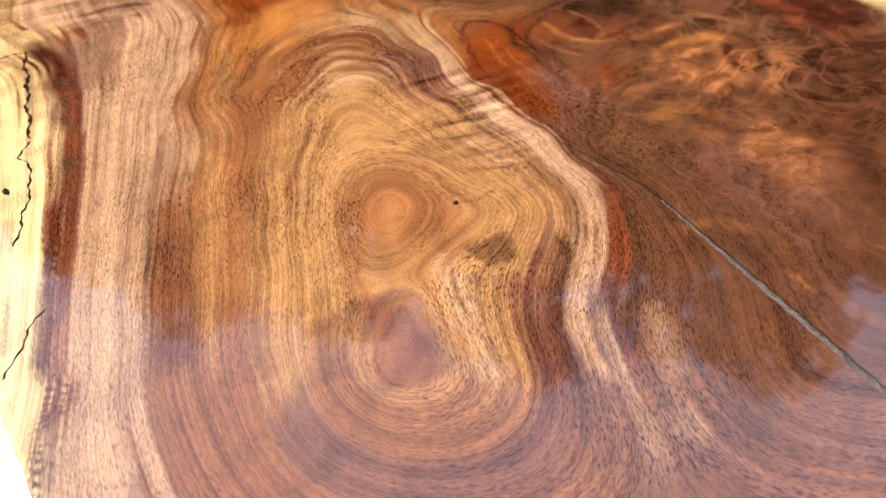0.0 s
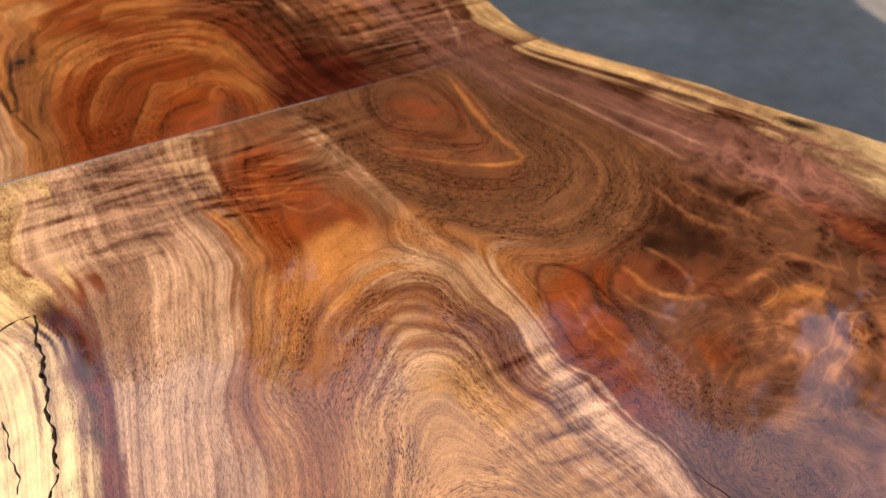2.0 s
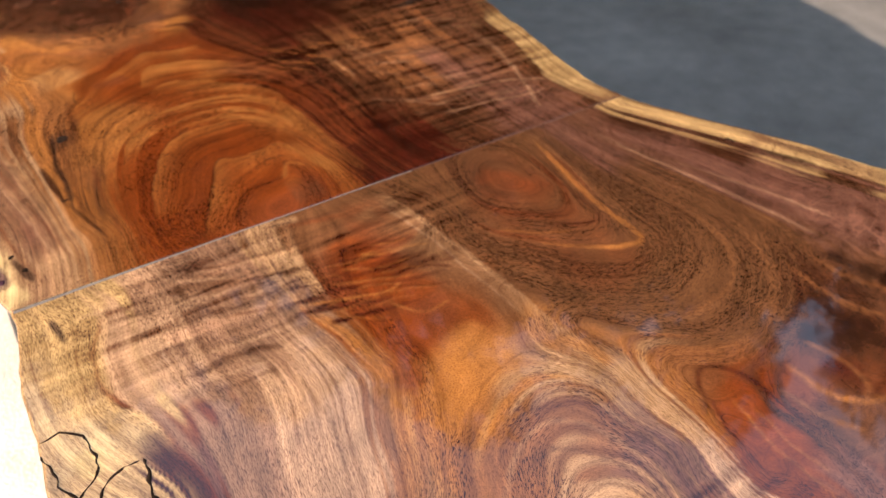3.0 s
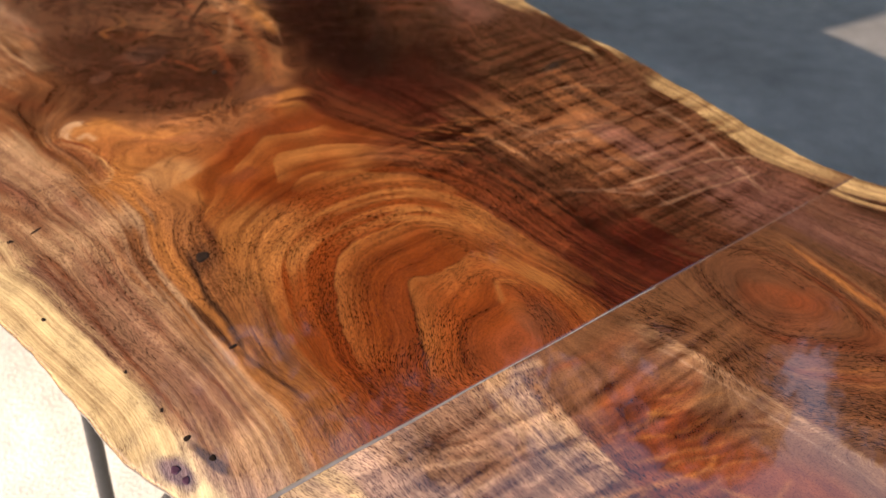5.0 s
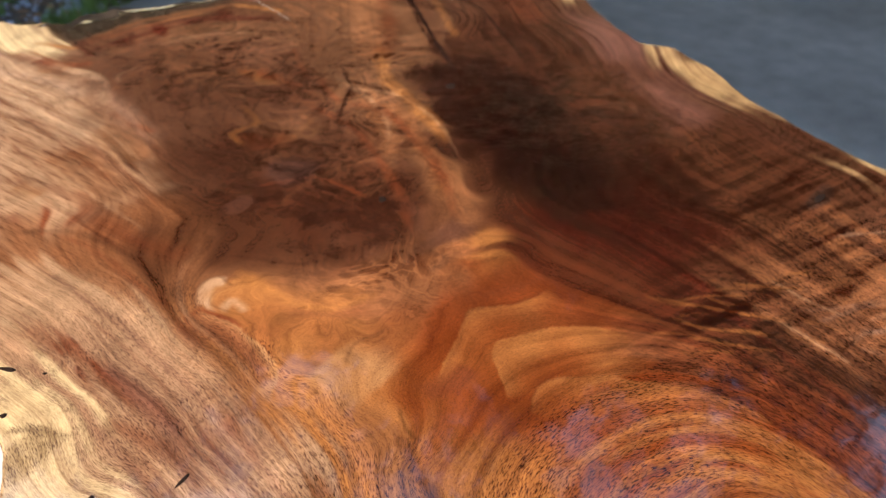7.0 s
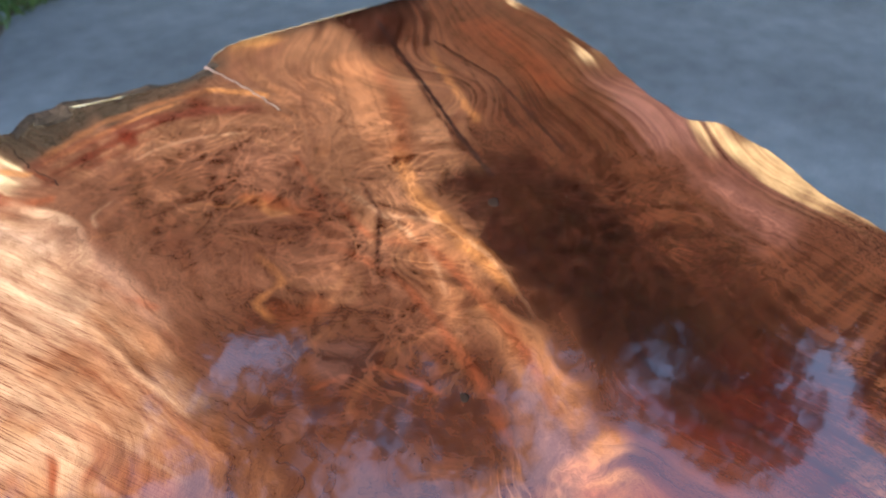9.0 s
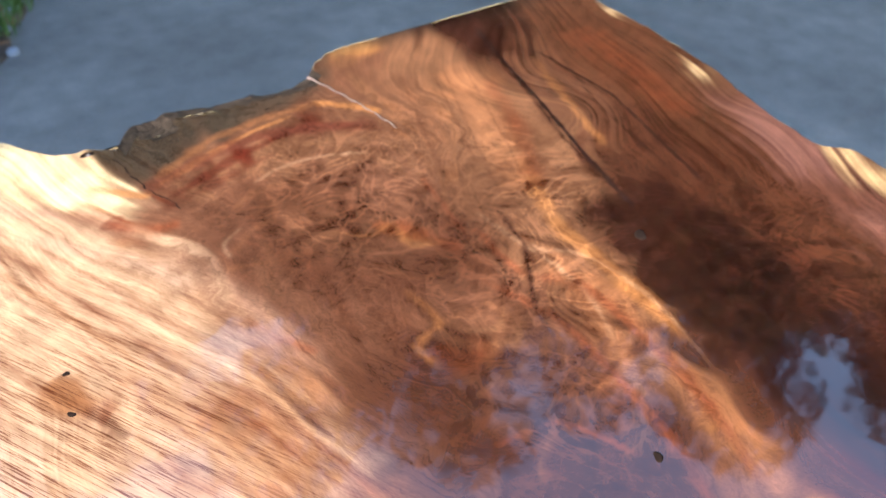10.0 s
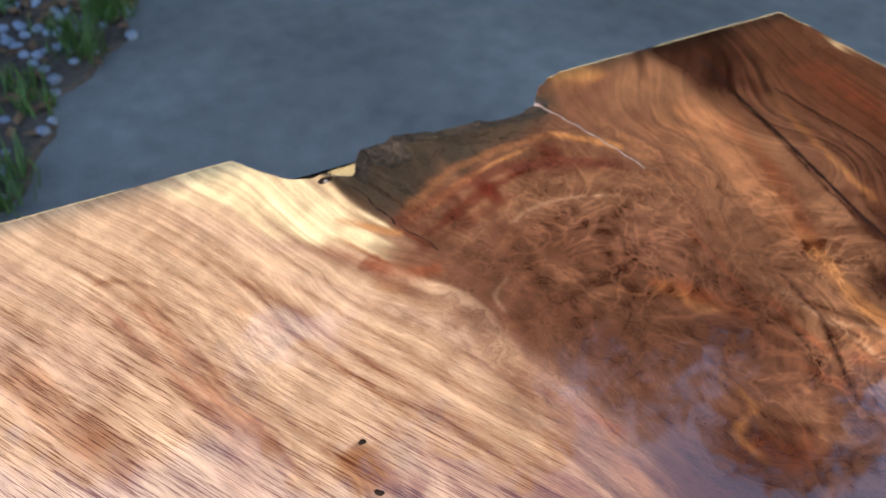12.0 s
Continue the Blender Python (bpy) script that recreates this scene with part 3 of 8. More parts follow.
band(GOLD, 0.03, 0.012, 0.8, (-0.088, -0.606), (-0.117, -0.698), (-0.122, -0.771), (-0.126, -0.813))
band(TAN, 0.046, 0.014, 0.75, (-0.047, -0.669), (-0.049, -0.720))
band(ROSE, 0.062, 0.014, 0.85, (-0.097, -0.785), (-0.103, -0.836), (-0.108, -0.881))
band(BISCUIT, 0.022, 0.007, 0.8, (-0.042, -0.765), (-0.048, -0.799), (-0.054, -0.841), (-0.060, -0.883), (-0.061, -0.905))
band(GOLD, 0.026, 0.01, 0.8, (0.021, -0.722), (0.039, -0.746), (0.041, -0.768))
band(UMBER, 0.03, 0.008, 0.8, (-0.021, -0.789), (-0.004, -0.785), (0.017, -0.790))
band(ROSE, 0.024, 0.008, 0.75, (-0.001, -0.812), (-0.015, -0.850), (-0.023, -0.892), (-0.030, -0.921))
band(UMBER, 0.11, 0.04, 0.5, (0.097, -0.864), (0.098, -0.921), (0.052, -0.946))
band(FAWN, 0.12, 0.04, 0.5, (0.175, -0.669), (0.213, -0.733))
band(RUST, 0.016, 0.006, 0.8, (-0.288, -0.249), (-0.279, -0.341), (-0.281, -0.417), (-0.295, -0.520), (-0.310, -0.622), (-0.324, -0.704), (-0.332, -0.764))
band(RED, 0.007, 0.004, 0.6, (-0.284, -0.265), (-0.273, -0.345), (-0.273, -0.421), (-0.287, -0.524), (-0.303, -0.626))
band(PALE, 0.016, 0.006, 0.85, (0.075, -0.570), (0.100, -0.625), (0.105, -0.693), (0.098, -0.763), (0.082, -0.804))
band(PALE, 0.012, 0.005, 0.85, (0.082, -0.804), (0.046, -0.837), (0.023, -0.870), (0.009, -0.909), (0.005, -0.939))
band(BROWN, 0.009, 0.004, 0.8, (0.050, -0.787), (0.044, -0.823), (0.013, -0.854), (-0.006, -0.896), (-0.014, -0.930))
band(PALE, 0.005, 0.003, 0.7, (0.067, -0.768), (0.060, -0.806), (0.036, -0.837), (0.009, -0.874), (-0.003, -0.908))
band(RUST, 0.009, 0.004, 0.8, (0.129, -0.731), (0.116, -0.780), (0.083, -0.831), (0.051, -0.868), (0.034, -0.912), (0.023, -0.949))
band(BROWN, 0.01, 0.005, 0.7, (0.065, -0.846), (0.045, -0.882), (0.031, -0.925))
band(ASH, 0.018, 0.007, 0.7, (0.074, -0.886), (0.060, -0.921), (0.048, -0.957))
# near board: contours
band(BROWN, 0.0016, 0.0016, 0.6, (-0.094, -0.404), (-0.049, -0.350), (0.000, -0.323), (0.040, -0.324), (0.075, -0.367), (0.086, -0.436), (0.081, -0.510))
band(GOLD, 0.005, 0.003, 0.6, (-0.087, -0.408), (-0.046, -0.368), (-0.003, -0.346), (0.035, -0.351), (0.061, -0.395), (0.068, -0.446), (0.065, -0.511))
band(BROWN, 0.0014, 0.0016, 0.55, (-0.087, -0.435), (-0.051, -0.399), (-0.013, -0.379), (0.023, -0.392), (0.042, -0.434), (0.049, -0.483), (0.047, -0.543))
band(BISCUIT, 0.004, 0.003, 0.5, (-0.083, -0.446), (-0.047, -0.411), (-0.010, -0.396), (0.021, -0.410), (0.040, -0.450), (0.044, -0.499))
band(UMBER, 0.003, 0.002, 0.75, (-0.062, -0.444), (-0.041, -0.426), (-0.010, -0.424), (0.016, -0.449), (0.030, -0.484), (0.033, -0.531), (0.035, -0.580))
band(BISCUIT, 0.02, 0.005, 0.8, (-0.033, -0.465), (-0.013, -0.472), (0.001, -0.488))
band(UMBER, 0.002, 0.002, 0.6, (-0.087, -0.524), (-0.065, -0.499), (-0.047, -0.498), (-0.029, -0.508), (-0.001, -0.510), (0.012, -0.542), (0.020, -0.592), (0.026, -0.631))
band(RUST, 0.004, 0.003, 0.6, (-0.068, -0.520), (-0.078, -0.558), (-0.099, -0.588), (-0.116, -0.616), (-0.134, -0.652))
band(UMBER, 0.0035, 0.003, 0.6, (-0.057, -0.617), (-0.028, -0.620), (-0.005, -0.636), (0.016, -0.665), (0.028, -0.698))
band(BROWN, 0.002, 0.0016, 0.75, (-0.093, -0.671), (-0.081, -0.647), (-0.059, -0.632), (-0.035, -0.634), (-0.012, -0.650), (-0.000, -0.675), (-0.001, -0.711))
fade(GOLD, 0.014, 0.8, (0.005, -0.722), (0.002, -0.694), (-0.006, -0.661), (-0.026, -0.634), (-0.054, -0.626), (-0.077, -0.639), (-0.091, -0.669))
band(UMBER, 0.002, 0.002, 0.6, (-0.091, -0.669), (-0.105, -0.725), (-0.105, -0.762))
band(UMBER, 0.0024, 0.002, 0.65, (-0.002, -0.716), (0.016, -0.722), (0.040, -0.716))
band(BROWN, 0.002, 0.002, 0.6, (-0.036, -0.774), (-0.049, -0.815), (-0.053, -0.862), (-0.054, -0.900))
band(RUST, 0.005, 0.004, 0.5, (-0.131, -0.662), (-0.113, -0.618), (-0.082, -0.564), (-0.054, -0.510))
band(UMBER, 0.002, 0.002, 0.6, (-0.057, -0.422), (-0.033, -0.417), (0.002, -0.424), (0.032, -0.447), (0.048, -0.498), (0.049, -0.566))
band(UMBER, 0.002, 0.002, 0.5, (0.015, -0.617), (0.027, -0.640), (0.051, -0.659), (0.067, -0.690), (0.069, -0.732))
band(BROWN, 0.0015, 0.002, 0.5, (-0.184, -0.280), (-0.213, -0.423), (-0.251, -0.543), (-0.271, -0.643), (-0.288, -0.749))
band(BROWN, 0.0015, 0.002, 0.5, (-0.151, -0.298), (-0.177, -0.421), (-0.221, -0.534), (-0.244, -0.631), (-0.268, -0.759))
band(BROWN, 0.0015, 0.002, 0.5, (-0.142, -0.344), (-0.164, -0.450), (-0.194, -0.549), (-0.212, -0.648), (-0.239, -0.774))
band(PALE, 0.006, 0.003, 0.6, (-0.174, -0.299), (-0.196, -0.410), (-0.229, -0.512), (-0.253, -0.597))
# ripple bars
band(PALE, 0.005, 0.002, 0.85, (0.065, -0.579), (0.091, -0.591), (0.114, -0.606))
band(BROWN, 0.004, 0.002, 0.8, (0.041, -0.604), (0.067, -0.610), (0.098, -0.616))
band(PALE, 0.006, 0.002, 0.85, (0.059, -0.613), (0.086, -0.626), (0.113, -0.635))
band(BROWN, 0.0035, 0.002, 0.75, (0.021, -0.620), (0.042, -0.632), (0.079, -0.636))
band(PALE, 0.005, 0.002, 0.75, (0.041, -0.642), (0.071, -0.648), (0.100, -0.657))
band(MAUVE, 0.004, 0.002, 0.8, (0.029, -0.661), (0.054, -0.665), (0.078, -0.667))
band(PALE, 0.005, 0.002, 0.75, (0.041, -0.677), (0.064, -0.684), (0.086, -0.693))
band(BROWN, 0.003, 0.002, 0.7, (0.024, -0.678), (0.050, -0.689), (0.067, -0.695))
band(PALE, 0.014, 0.005, 0.85, (0.094, -0.526), (0.086, -0.574), (0.093, -0.624), (0.097, -0.669), (0.097, -0.708), (0.097, -0.751), (0.100, -0.780))
band(RUST, 0.01, 0.005, 0.6, (0.067, -0.512), (0.069, -0.547), (0.059, -0.574))
# red fold and burl
band(HONEY, 0.016, 0.006, 0.6, (0.069, -0.289), (0.105, -0.334), (0.129, -0.395), (0.127, -0.459), (0.102, -0.522))
band(ORANGE, 0.026, 0.008, 0.9, (0.157, -0.465), (0.144, -0.508), (0.141, -0.562), (0.143, -0.613), (0.141, -0.650))
band(RED, 0.005, 0.003, 0.85, (0.129, -0.470), (0.151, -0.432), (0.173, -0.429), (0.191, -0.457), (0.193, -0.506), (0.198, -0.538))
band(RED, 0.004, 0.003, 0.7, (0.142, -0.457), (0.125, -0.507), (0.122, -0.551))
band(HONEY, 0.0024, 0.002, 0.6, (0.160, -0.467), (0.149, -0.521), (0.151, -0.567), (0.148, -0.616))
band(HONEY, 0.002, 0.002, 0.5, (0.168, -0.482), (0.164, -0.529), (0.169, -0.568))
band(UMBER, 0.034, 0.01, 0.8, (0.208, -0.534), (0.227, -0.564), (0.256, -0.580))
band(TAN, 0.004, 0.003, 0.7, (0.206, -0.482), (0.213, -0.527), (0.232, -0.557))
band(GLOOM, 0.034, 0.012, 0.8, (0.276, -0.442), (0.307, -0.471), (0.351, -0.496))
band(RED, 0.026, 0.01, 0.7, (0.262, -0.481), (0.287, -0.516))
band(TAN, 0.005, 0.003, 0.8, (0.355, -0.368), (0.352, -0.415), (0.362, -0.453), (0.379, -0.482))
band(GLOOM, 0.016, 0.008, 0.7, (0.406, -0.380), (0.419, -0.416), (0.431, -0.452))
band(TAN, 0.006, 0.004, 0.7, (0.390, -0.367), (0.394, -0.416), (0.411, -0.455), (0.422, -0.499))
band(HONEY, 0.007, 0.004, 0.7, (0.236, -0.466), (0.239, -0.511), (0.258, -0.534), (0.285, -0.545))
band(TAN, 0.01, 0.005, 0.7, (0.294, -0.552), (0.344, -0.548), (0.390, -0.541))
band(ORANGE, 0.03, 0.012, 0.7, (0.221, -0.597), (0.259, -0.610))
band(HONEY, 0.014, 0.006, 0.75, (0.313, -0.582), (0.363, -0.585), (0.392, -0.596))
band(BROWN, 0.02, 0.008, 0.75, (0.330, -0.612), (0.359, -0.628))
band(TAN, 0.01, 0.005, 0.75, (0.234, -0.639), (0.274, -0.640), (0.324, -0.641), (0.379, -0.639), (0.372, -0.663))
band(UMBER, 0.022, 0.01, 0.7, (0.253, -0.641), (0.275, -0.662))
band(TAN, 0.008, 0.004, 0.75, (0.372, -0.663), (0.325, -0.668), (0.314, -0.700), (0.330, -0.725))
band(BROWN, 0.026, 0.008, 0.7, (0.334, -0.695), (0.347, -0.722))
band(TAN, 0.007, 0.004, 0.7, (0.343, -0.700), (0.375, -0.704), (0.380, -0.720))
band(RUST, 0.03, 0.012, 0.7, (0.491, -0.473), (0.496, -0.528), (0.496, -0.577), (0.504, -0.616))
band(BROWN, 0.014, 0.008, 0.6, (0.464, -0.559), (0.484, -0.588))
band(TAN, 0.008, 0.005, 0.6, (0.388, -0.517), (0.411, -0.553), (0.434, -0.587))
band(HONEY, 0.014, 0.008, 0.5, (0.214, -0.691), (0.263, -0.695), (0.283, -0.729))
band(TAN, 0.008, 0.004, 0.6, (0.309, -0.709), (0.313, -0.741), (0.311, -0.778), (0.326, -0.795))
band(BROWN, 0.03, 0.012, 0.5, (0.214, -0.778), (0.219, -0.812), (0.237, -0.844))
band(TAN, 0.012, 0.005, 0.6, (0.137, -0.834), (0.172, -0.839), (0.194, -0.864))
band(HONEY, 0.005, 0.003, 0.5, (0.179, -0.907), (0.185, -0.922), (0.181, -0.937))
band(TAN, 0.016, 0.008, 0.4, (0.239, -0.720), (0.254, -0.747), (0.261, -0.795))
band(BROWN, 0.012, 0.006, 0.5, (0.207, -0.712), (0.203, -0.763), (0.192, -0.835))
# mauve streaks by the rim
band(MAUVE, 0.042, 0.014, 0.7, (0.375, -0.041), (0.413, -0.148), (0.441, -0.270), (0.475, -0.370), (0.493, -0.441))
band(PALE, 0.003, 0.003, 0.5, (0.354, -0.054), (0.381, -0.160), (0.408, -0.264), (0.429, -0.367))
band(BROWN, 0.0024, 0.003, 0.5, (0.373, -0.030), (0.427, -0.132), (0.465, -0.248), (0.503, -0.348))
band(BROWN, 0.0024, 0.003, 0.5, (0.362, -0.149), (0.384, -0.249), (0.389, -0.343))
band(PALE, 0.004, 0.003, 0.4, (0.390, -0.150), (0.438, -0.254), (0.471, -0.348))
# chevron
band(FAWN, 0.12, 0.03, 0.6, (0.206, -0.115), (0.197, -0.240), (0.226, -0.304))
band(RUST, 0.034, 0.012, 0.7, (0.165, -0.047), (0.192, -0.085), (0.212, -0.119))
band(TAN, 0.008, 0.004, 0.85, (0.275, -0.024), (0.263, -0.098), (0.253, -0.169), (0.254, -0.235), (0.246, -0.257), (0.199, -0.238), (0.149, -0.197), (0.109, -0.148))
band(UMBER, 0.003, 0.0024, 0.85, (0.256, -0.035), (0.248, -0.118), (0.243, -0.192), (0.227, -0.202), (0.176, -0.181), (0.132, -0.139))
band(TAN, 0.003, 0.0024, 0.7, (0.231, -0.031), (0.238, -0.120), (0.223, -0.142), (0.175, -0.135), (0.139, -0.089))
band(HONEY, 0.003, 0.002, 0.6, (0.123, -0.153), (0.158, -0.183), (0.194, -0.201))
band(UMBER, 0.0024, 0.0024, 0.6, (0.254, -0.212), (0.247, -0.270), (0.211, -0.283), (0.156, -0.251), (0.114, -0.190))
band(FAWN, 0.005, 0.003, 0.7, (0.275, -0.238), (0.268, -0.295), (0.219, -0.321), (0.152, -0.297), (0.102, -0.241))
band(UMBER, 0.0024, 0.0024, 0.6, (0.310, -0.219), (0.299, -0.289), (0.252, -0.330), (0.185, -0.333), (0.118, -0.292), (0.086, -0.242))
band(TAN, 0.004, 0.003, 0.5, (0.334, -0.233), (0.327, -0.306), (0.289, -0.353), (0.230, -0.370), (0.165, -0.356), (0.117, -0.322))
band(UMBER, 0.0024, 0.0024, 0.6, (0.349, -0.256), (0.342, -0.327), (0.306, -0.374), (0.248, -0.401), (0.186, -0.393), (0.134, -0.357))
band(TAN, 0.003, 0.003, 0.5, (0.362, -0.290), (0.343, -0.352), (0.299, -0.401), (0.248, -0.425), (0.187, -0.416))
band(BROWN, 0.0024, 0.0024, 0.7, (0.383, -0.315), (0.348, -0.377), (0.284, -0.423), (0.239, -0.434), (0.178, -0.433), (0.144, -0.413))
band(GLOOM, 0.024, 0.009, 0.8, (0.319, -0.414), (0.330, -0.450), (0.351, -0.483))
band(TAN, 0.004, 0.003, 0.7, (0.356, -0.382), (0.351, -0.433), (0.365, -0.472))
band(TAN, 0.004, 0.003, 0.7, (0.273, -0.455), (0.284, -0.488), (0.277, -0.527), (0.227, -0.537))
band(RED, 0.016, 0.008, 0.7, (0.270, -0.480), (0.275, -0.509))
# rust block and ripple by the joint
band(ASH, 0.06, 0.014, 0.8, (-0.269, -0.049), (-0.210, -0.053), (-0.152, -0.054))
band(ORANGE, 0.056, 0.012, 0.9, (-0.047, -0.094), (-0.021, -0.156), (-0.007, -0.207))
band(ORANGE, 0.034, 0.01, 0.8, (-0.036, -0.210), (-0.059, -0.254), (-0.091, -0.304))
band(RUST, 0.018, 0.008, 0.7, (-0.020, -0.035), (0.026, -0.035), (0.022, -0.073))
band(HONEY, 0.026, 0.01, 0.7, (-0.059, -0.290), (-0.020, -0.278), (0.022, -0.265))
band(BISCUIT, 0.014, 0.004, 0.8, (-0.126, -0.016), (-0.088, -0.010), (-0.061, -0.013))
band(UMBER, 0.005, 0.003, 0.7, (-0.228, -0.031), (-0.150, -0.046), (-0.072, -0.055), (0.001, -0.054))
band(STRAW, 0.02, 0.005, 0.8, (-0.132, -0.088), (-0.100, -0.091))
band(FAWN, 0.024, 0.008, 0.7, (-0.228, -0.053), (-0.189, -0.066), (-0.162, -0.082))
band(RED, 0.005, 0.0025, 0.85, (-0.119, -0.152), (-0.073, -0.165), (-0.014, -0.170), (0.037, -0.181))
band(RED, 0.004, 0.0025, 0.8, (-0.099, -0.136), (-0.047, -0.153), (0.013, -0.159))
band(RED, 0.004, 0.0025, 0.75, (-0.101, -0.183), (-0.061, -0.195), (-0.011, -0.203))
band(RED, 0.003, 0.0025, 0.7, (-0.059, -0.121), (-0.007, -0.129), (0.042, -0.147))
band(HONEY, 0.003, 0.002, 0.6, (-0.096, -0.174), (-0.033, -0.179), (0.015, -0.194))
band(HONEY, 0.003, 0.002, 0.5, (-0.048, -0.182), (-0.020, -0.220), (0.014, -0.220))
band(UMBER, 0.004, 0.0025, 0.7, (-0.194, -0.120), (-0.144, -0.135), (-0.094, -0.154))
band(PALE, 0.005, 0.0025, 0.85, (-0.280, -0.149), (-0.224, -0.157), (-0.162, -0.166), (-0.120, -0.169))
band(BROWN, 0.007, 0.003, 0.75, (-0.248, -0.180), (-0.207, -0.174), (-0.158, -0.186))
band(PALE, 0.003, 0.002, 0.7, (-0.245, -0.188), (-0.202, -0.195), (-0.174, -0.198))
band(BROWN, 0.005, 0.003, 0.6, (-0.240, -0.207), (-0.197, -0.211), (-0.174, -0.212))
band(PALE, 0.018, 0.006, 0.75, (-0.289, -0.037), (-0.279, -0.103), (-0.284, -0.163))
band(ASH, 0.026, 0.012, 0.7, (-0.246, -0.243), (-0.224, -0.315), (-0.234, -0.380))
band(PALE, 0.008, 0.004, 0.8, (-0.177, -0.219), (-0.175, -0.286), (-0.191, -0.349), (-0.211, -0.401))
band(UMBER, 0.003, 0.003, 0.6, (-0.162, -0.228), (-0.162, -0.301), (-0.179, -0.363), (-0.198, -0.409))
band(PALE, 0.007, 0.004, 0.7, (-0.138, -0.225), (-0.138, -0.292), (-0.157, -0.356), (-0.185, -0.417))
band(UMBER, 0.003, 0.003, 0.6, (-0.120, -0.226), (-0.119, -0.296), (-0.143, -0.364), (-0.173, -0.424))
band(HONEY, 0.012, 0.004, 0.85, (-0.124, -0.147), (-0.101, -0.210), (-0.094, -0.274), (-0.114, -0.338), (-0.161, -0.431))
band(RUST, 0.006, 0.004, 0.6, (-0.068, -0.249), (-0.083, -0.309), (-0.119, -0.379), (-0.151, -0.437))
band(HONEY, 0.012, 0.004, 0.8, (0.059, -0.277), (0.057, -0.306), (0.087, -0.342), (0.095, -0.379))
band(HONEY, 0.008, 0.004, 0.8, (0.045, -0.293), (-0.009, -0.303), (-0.059, -0.324), (-0.099, -0.362))
band(RUST, 0.005, 0.0025, 0.8, (-0.294, -0.054), (-0.316, -0.099), (-0.320, -0.149), (-0.301, -0.190))
band(RED, 0.018, 0.008, 0.75, (-0.307, -0.213), (-0.287, -0.259), (-0.281, -0.307), (-0.281, -0.358))
band(RIND, 0.024, 0.006, 0.8, (-0.345, -0.063), (-0.335, -0.097), (-0.337, -0.156))
band(SAP, 0.016, 0.005, 0.8, (-0.367, -0.207), (-0.360, -0.222))
band(SAP, 0.03, 0.007, 0.8, (-0.343, -0.270), (-0.351, -0.309))
band(RUST, 0.1, 0.03, 0.35, (0.171, -0.065), (0.182, -0.207), (0.209, -0.305))
band(UMBER, 0.002, 0.002, 0.6, (0.031, -0.021), (0.051, -0.098), (0.063, -0.173), (0.068, -0.251))
band(UMBER, 0.002, 0.002, 0.6, (0.010, -0.027), (0.026, -0.099), (0.034, -0.177), (0.037, -0.251))
band(BROWN, 0.002, 0.002, 0.5, (0.049, -0.035), (0.071, -0.108), (0.088, -0.191), (0.103, -0.277))
band(PALE, 0.002, 0.002, 0.6, (0.037, -0.031), (0.059, -0.105), (0.070, -0.187), (0.078, -0.266))
band(HONEY, 0.007, 0.003, 0.85, (0.275, -0.024), (0.263, -0.098), (0.253, -0.169), (0.254, -0.235), (0.246, -0.257), (0.199, -0.238), (0.149, -0.197))
band(RED, 0.0024, 0.002, 0.7, (0.248, -0.036), (0.242, -0.125), (0.239, -0.192), (0.222, -0.198), (0.166, -0.172))
band(RIND, 0.034, 0.008, 0.8, (-0.345, -0.063), (-0.351, -0.148), (-0.367, -0.185))
band(SAP, 0.024, 0.006, 0.85, (-0.365, -0.212), (-0.358, -0.223))
band(SAP, 0.04, 0.007, 0.85, (-0.354, -0.282), (-0.353, -0.314))
band(SAP, 0.02, 0.006, 0.85, (-0.300, -0.343), (-0.312, -0.443), (-0.326, -0.546))
band(RUST, 0.012, 0.006, 0.6, (-0.274, -0.357), (-0.284, -0.458), (-0.299, -0.561))
band(RUST, 0.006, 0.003, 0.6, (0.160, -0.486), (0.148, -0.565), (0.137, -0.635))
band(ORANGE, 0.044, 0.01, 0.8, (-0.040, -0.069), (-0.035, -0.125), (-0.040, -0.186))
band(STRAW, 0.016, 0.005, 0.8, (-0.104, -0.057), (-0.099, -0.099))
band(RED, 0.005, 0.0024, 0.85, (-0.131, -0.154), (-0.084, -0.171), (-0.034, -0.187))
band(RED, 0.004, 0.0024, 0.85, (-0.099, -0.138), (-0.060, -0.152), (-0.009, -0.170))
band(RED, 0.004, 0.0024, 0.8, (-0.062, -0.102), (-0.017, -0.122), (0.022, -0.133))
band(RED, 0.004, 0.0024, 0.7, (-0.065, -0.128), (-0.030, -0.142), (0.010, -0.159))
band(HONEY, 0.003, 0.002, 0.7, (-0.115, -0.149), (-0.071, -0.164), (-0.025, -0.178))
band(HONEY, 0.003, 0.002, 0.6, (-0.083, -0.134), (-0.044, -0.150), (0.006, -0.169))
band(UMBER, 0.005, 0.0024, 0.8, (-0.169, -0.078), (-0.121, -0.088), (-0.072, -0.098))
band(UMBER, 0.004, 0.0024, 0.7, (-0.226, -0.016), (-0.184, -0.039), (-0.145, -0.052))
band(UMBER, 0.005, 0.003, 0.7, (-0.223, -0.049), (-0.212, -0.083), (-0.194, -0.114))
band(UMBER, 0.004, 0.0024, 0.7, (-0.112, -0.006), (-0.055, -0.020), (-0.004, -0.027))
band(RUST, 0.008, 0.004, 0.6, (-0.082, -0.019), (-0.042, -0.029), (-0.012, -0.036))
band(ROSE, 0.03, 0.012, 0.5, (-0.197, -0.743), (-0.200, -0.795), (-0.203, -0.831))
band(ROSE, 0.024, 0.01, 0.5, (-0.154, -0.788), (-0.156, -0.827), (-0.159, -0.854))
band(RUST, 0.003, 0.0024, 0.6, (-0.096, -0.681), (-0.109, -0.729), (-0.110, -0.784), (-0.120, -0.827), (-0.132, -0.864))
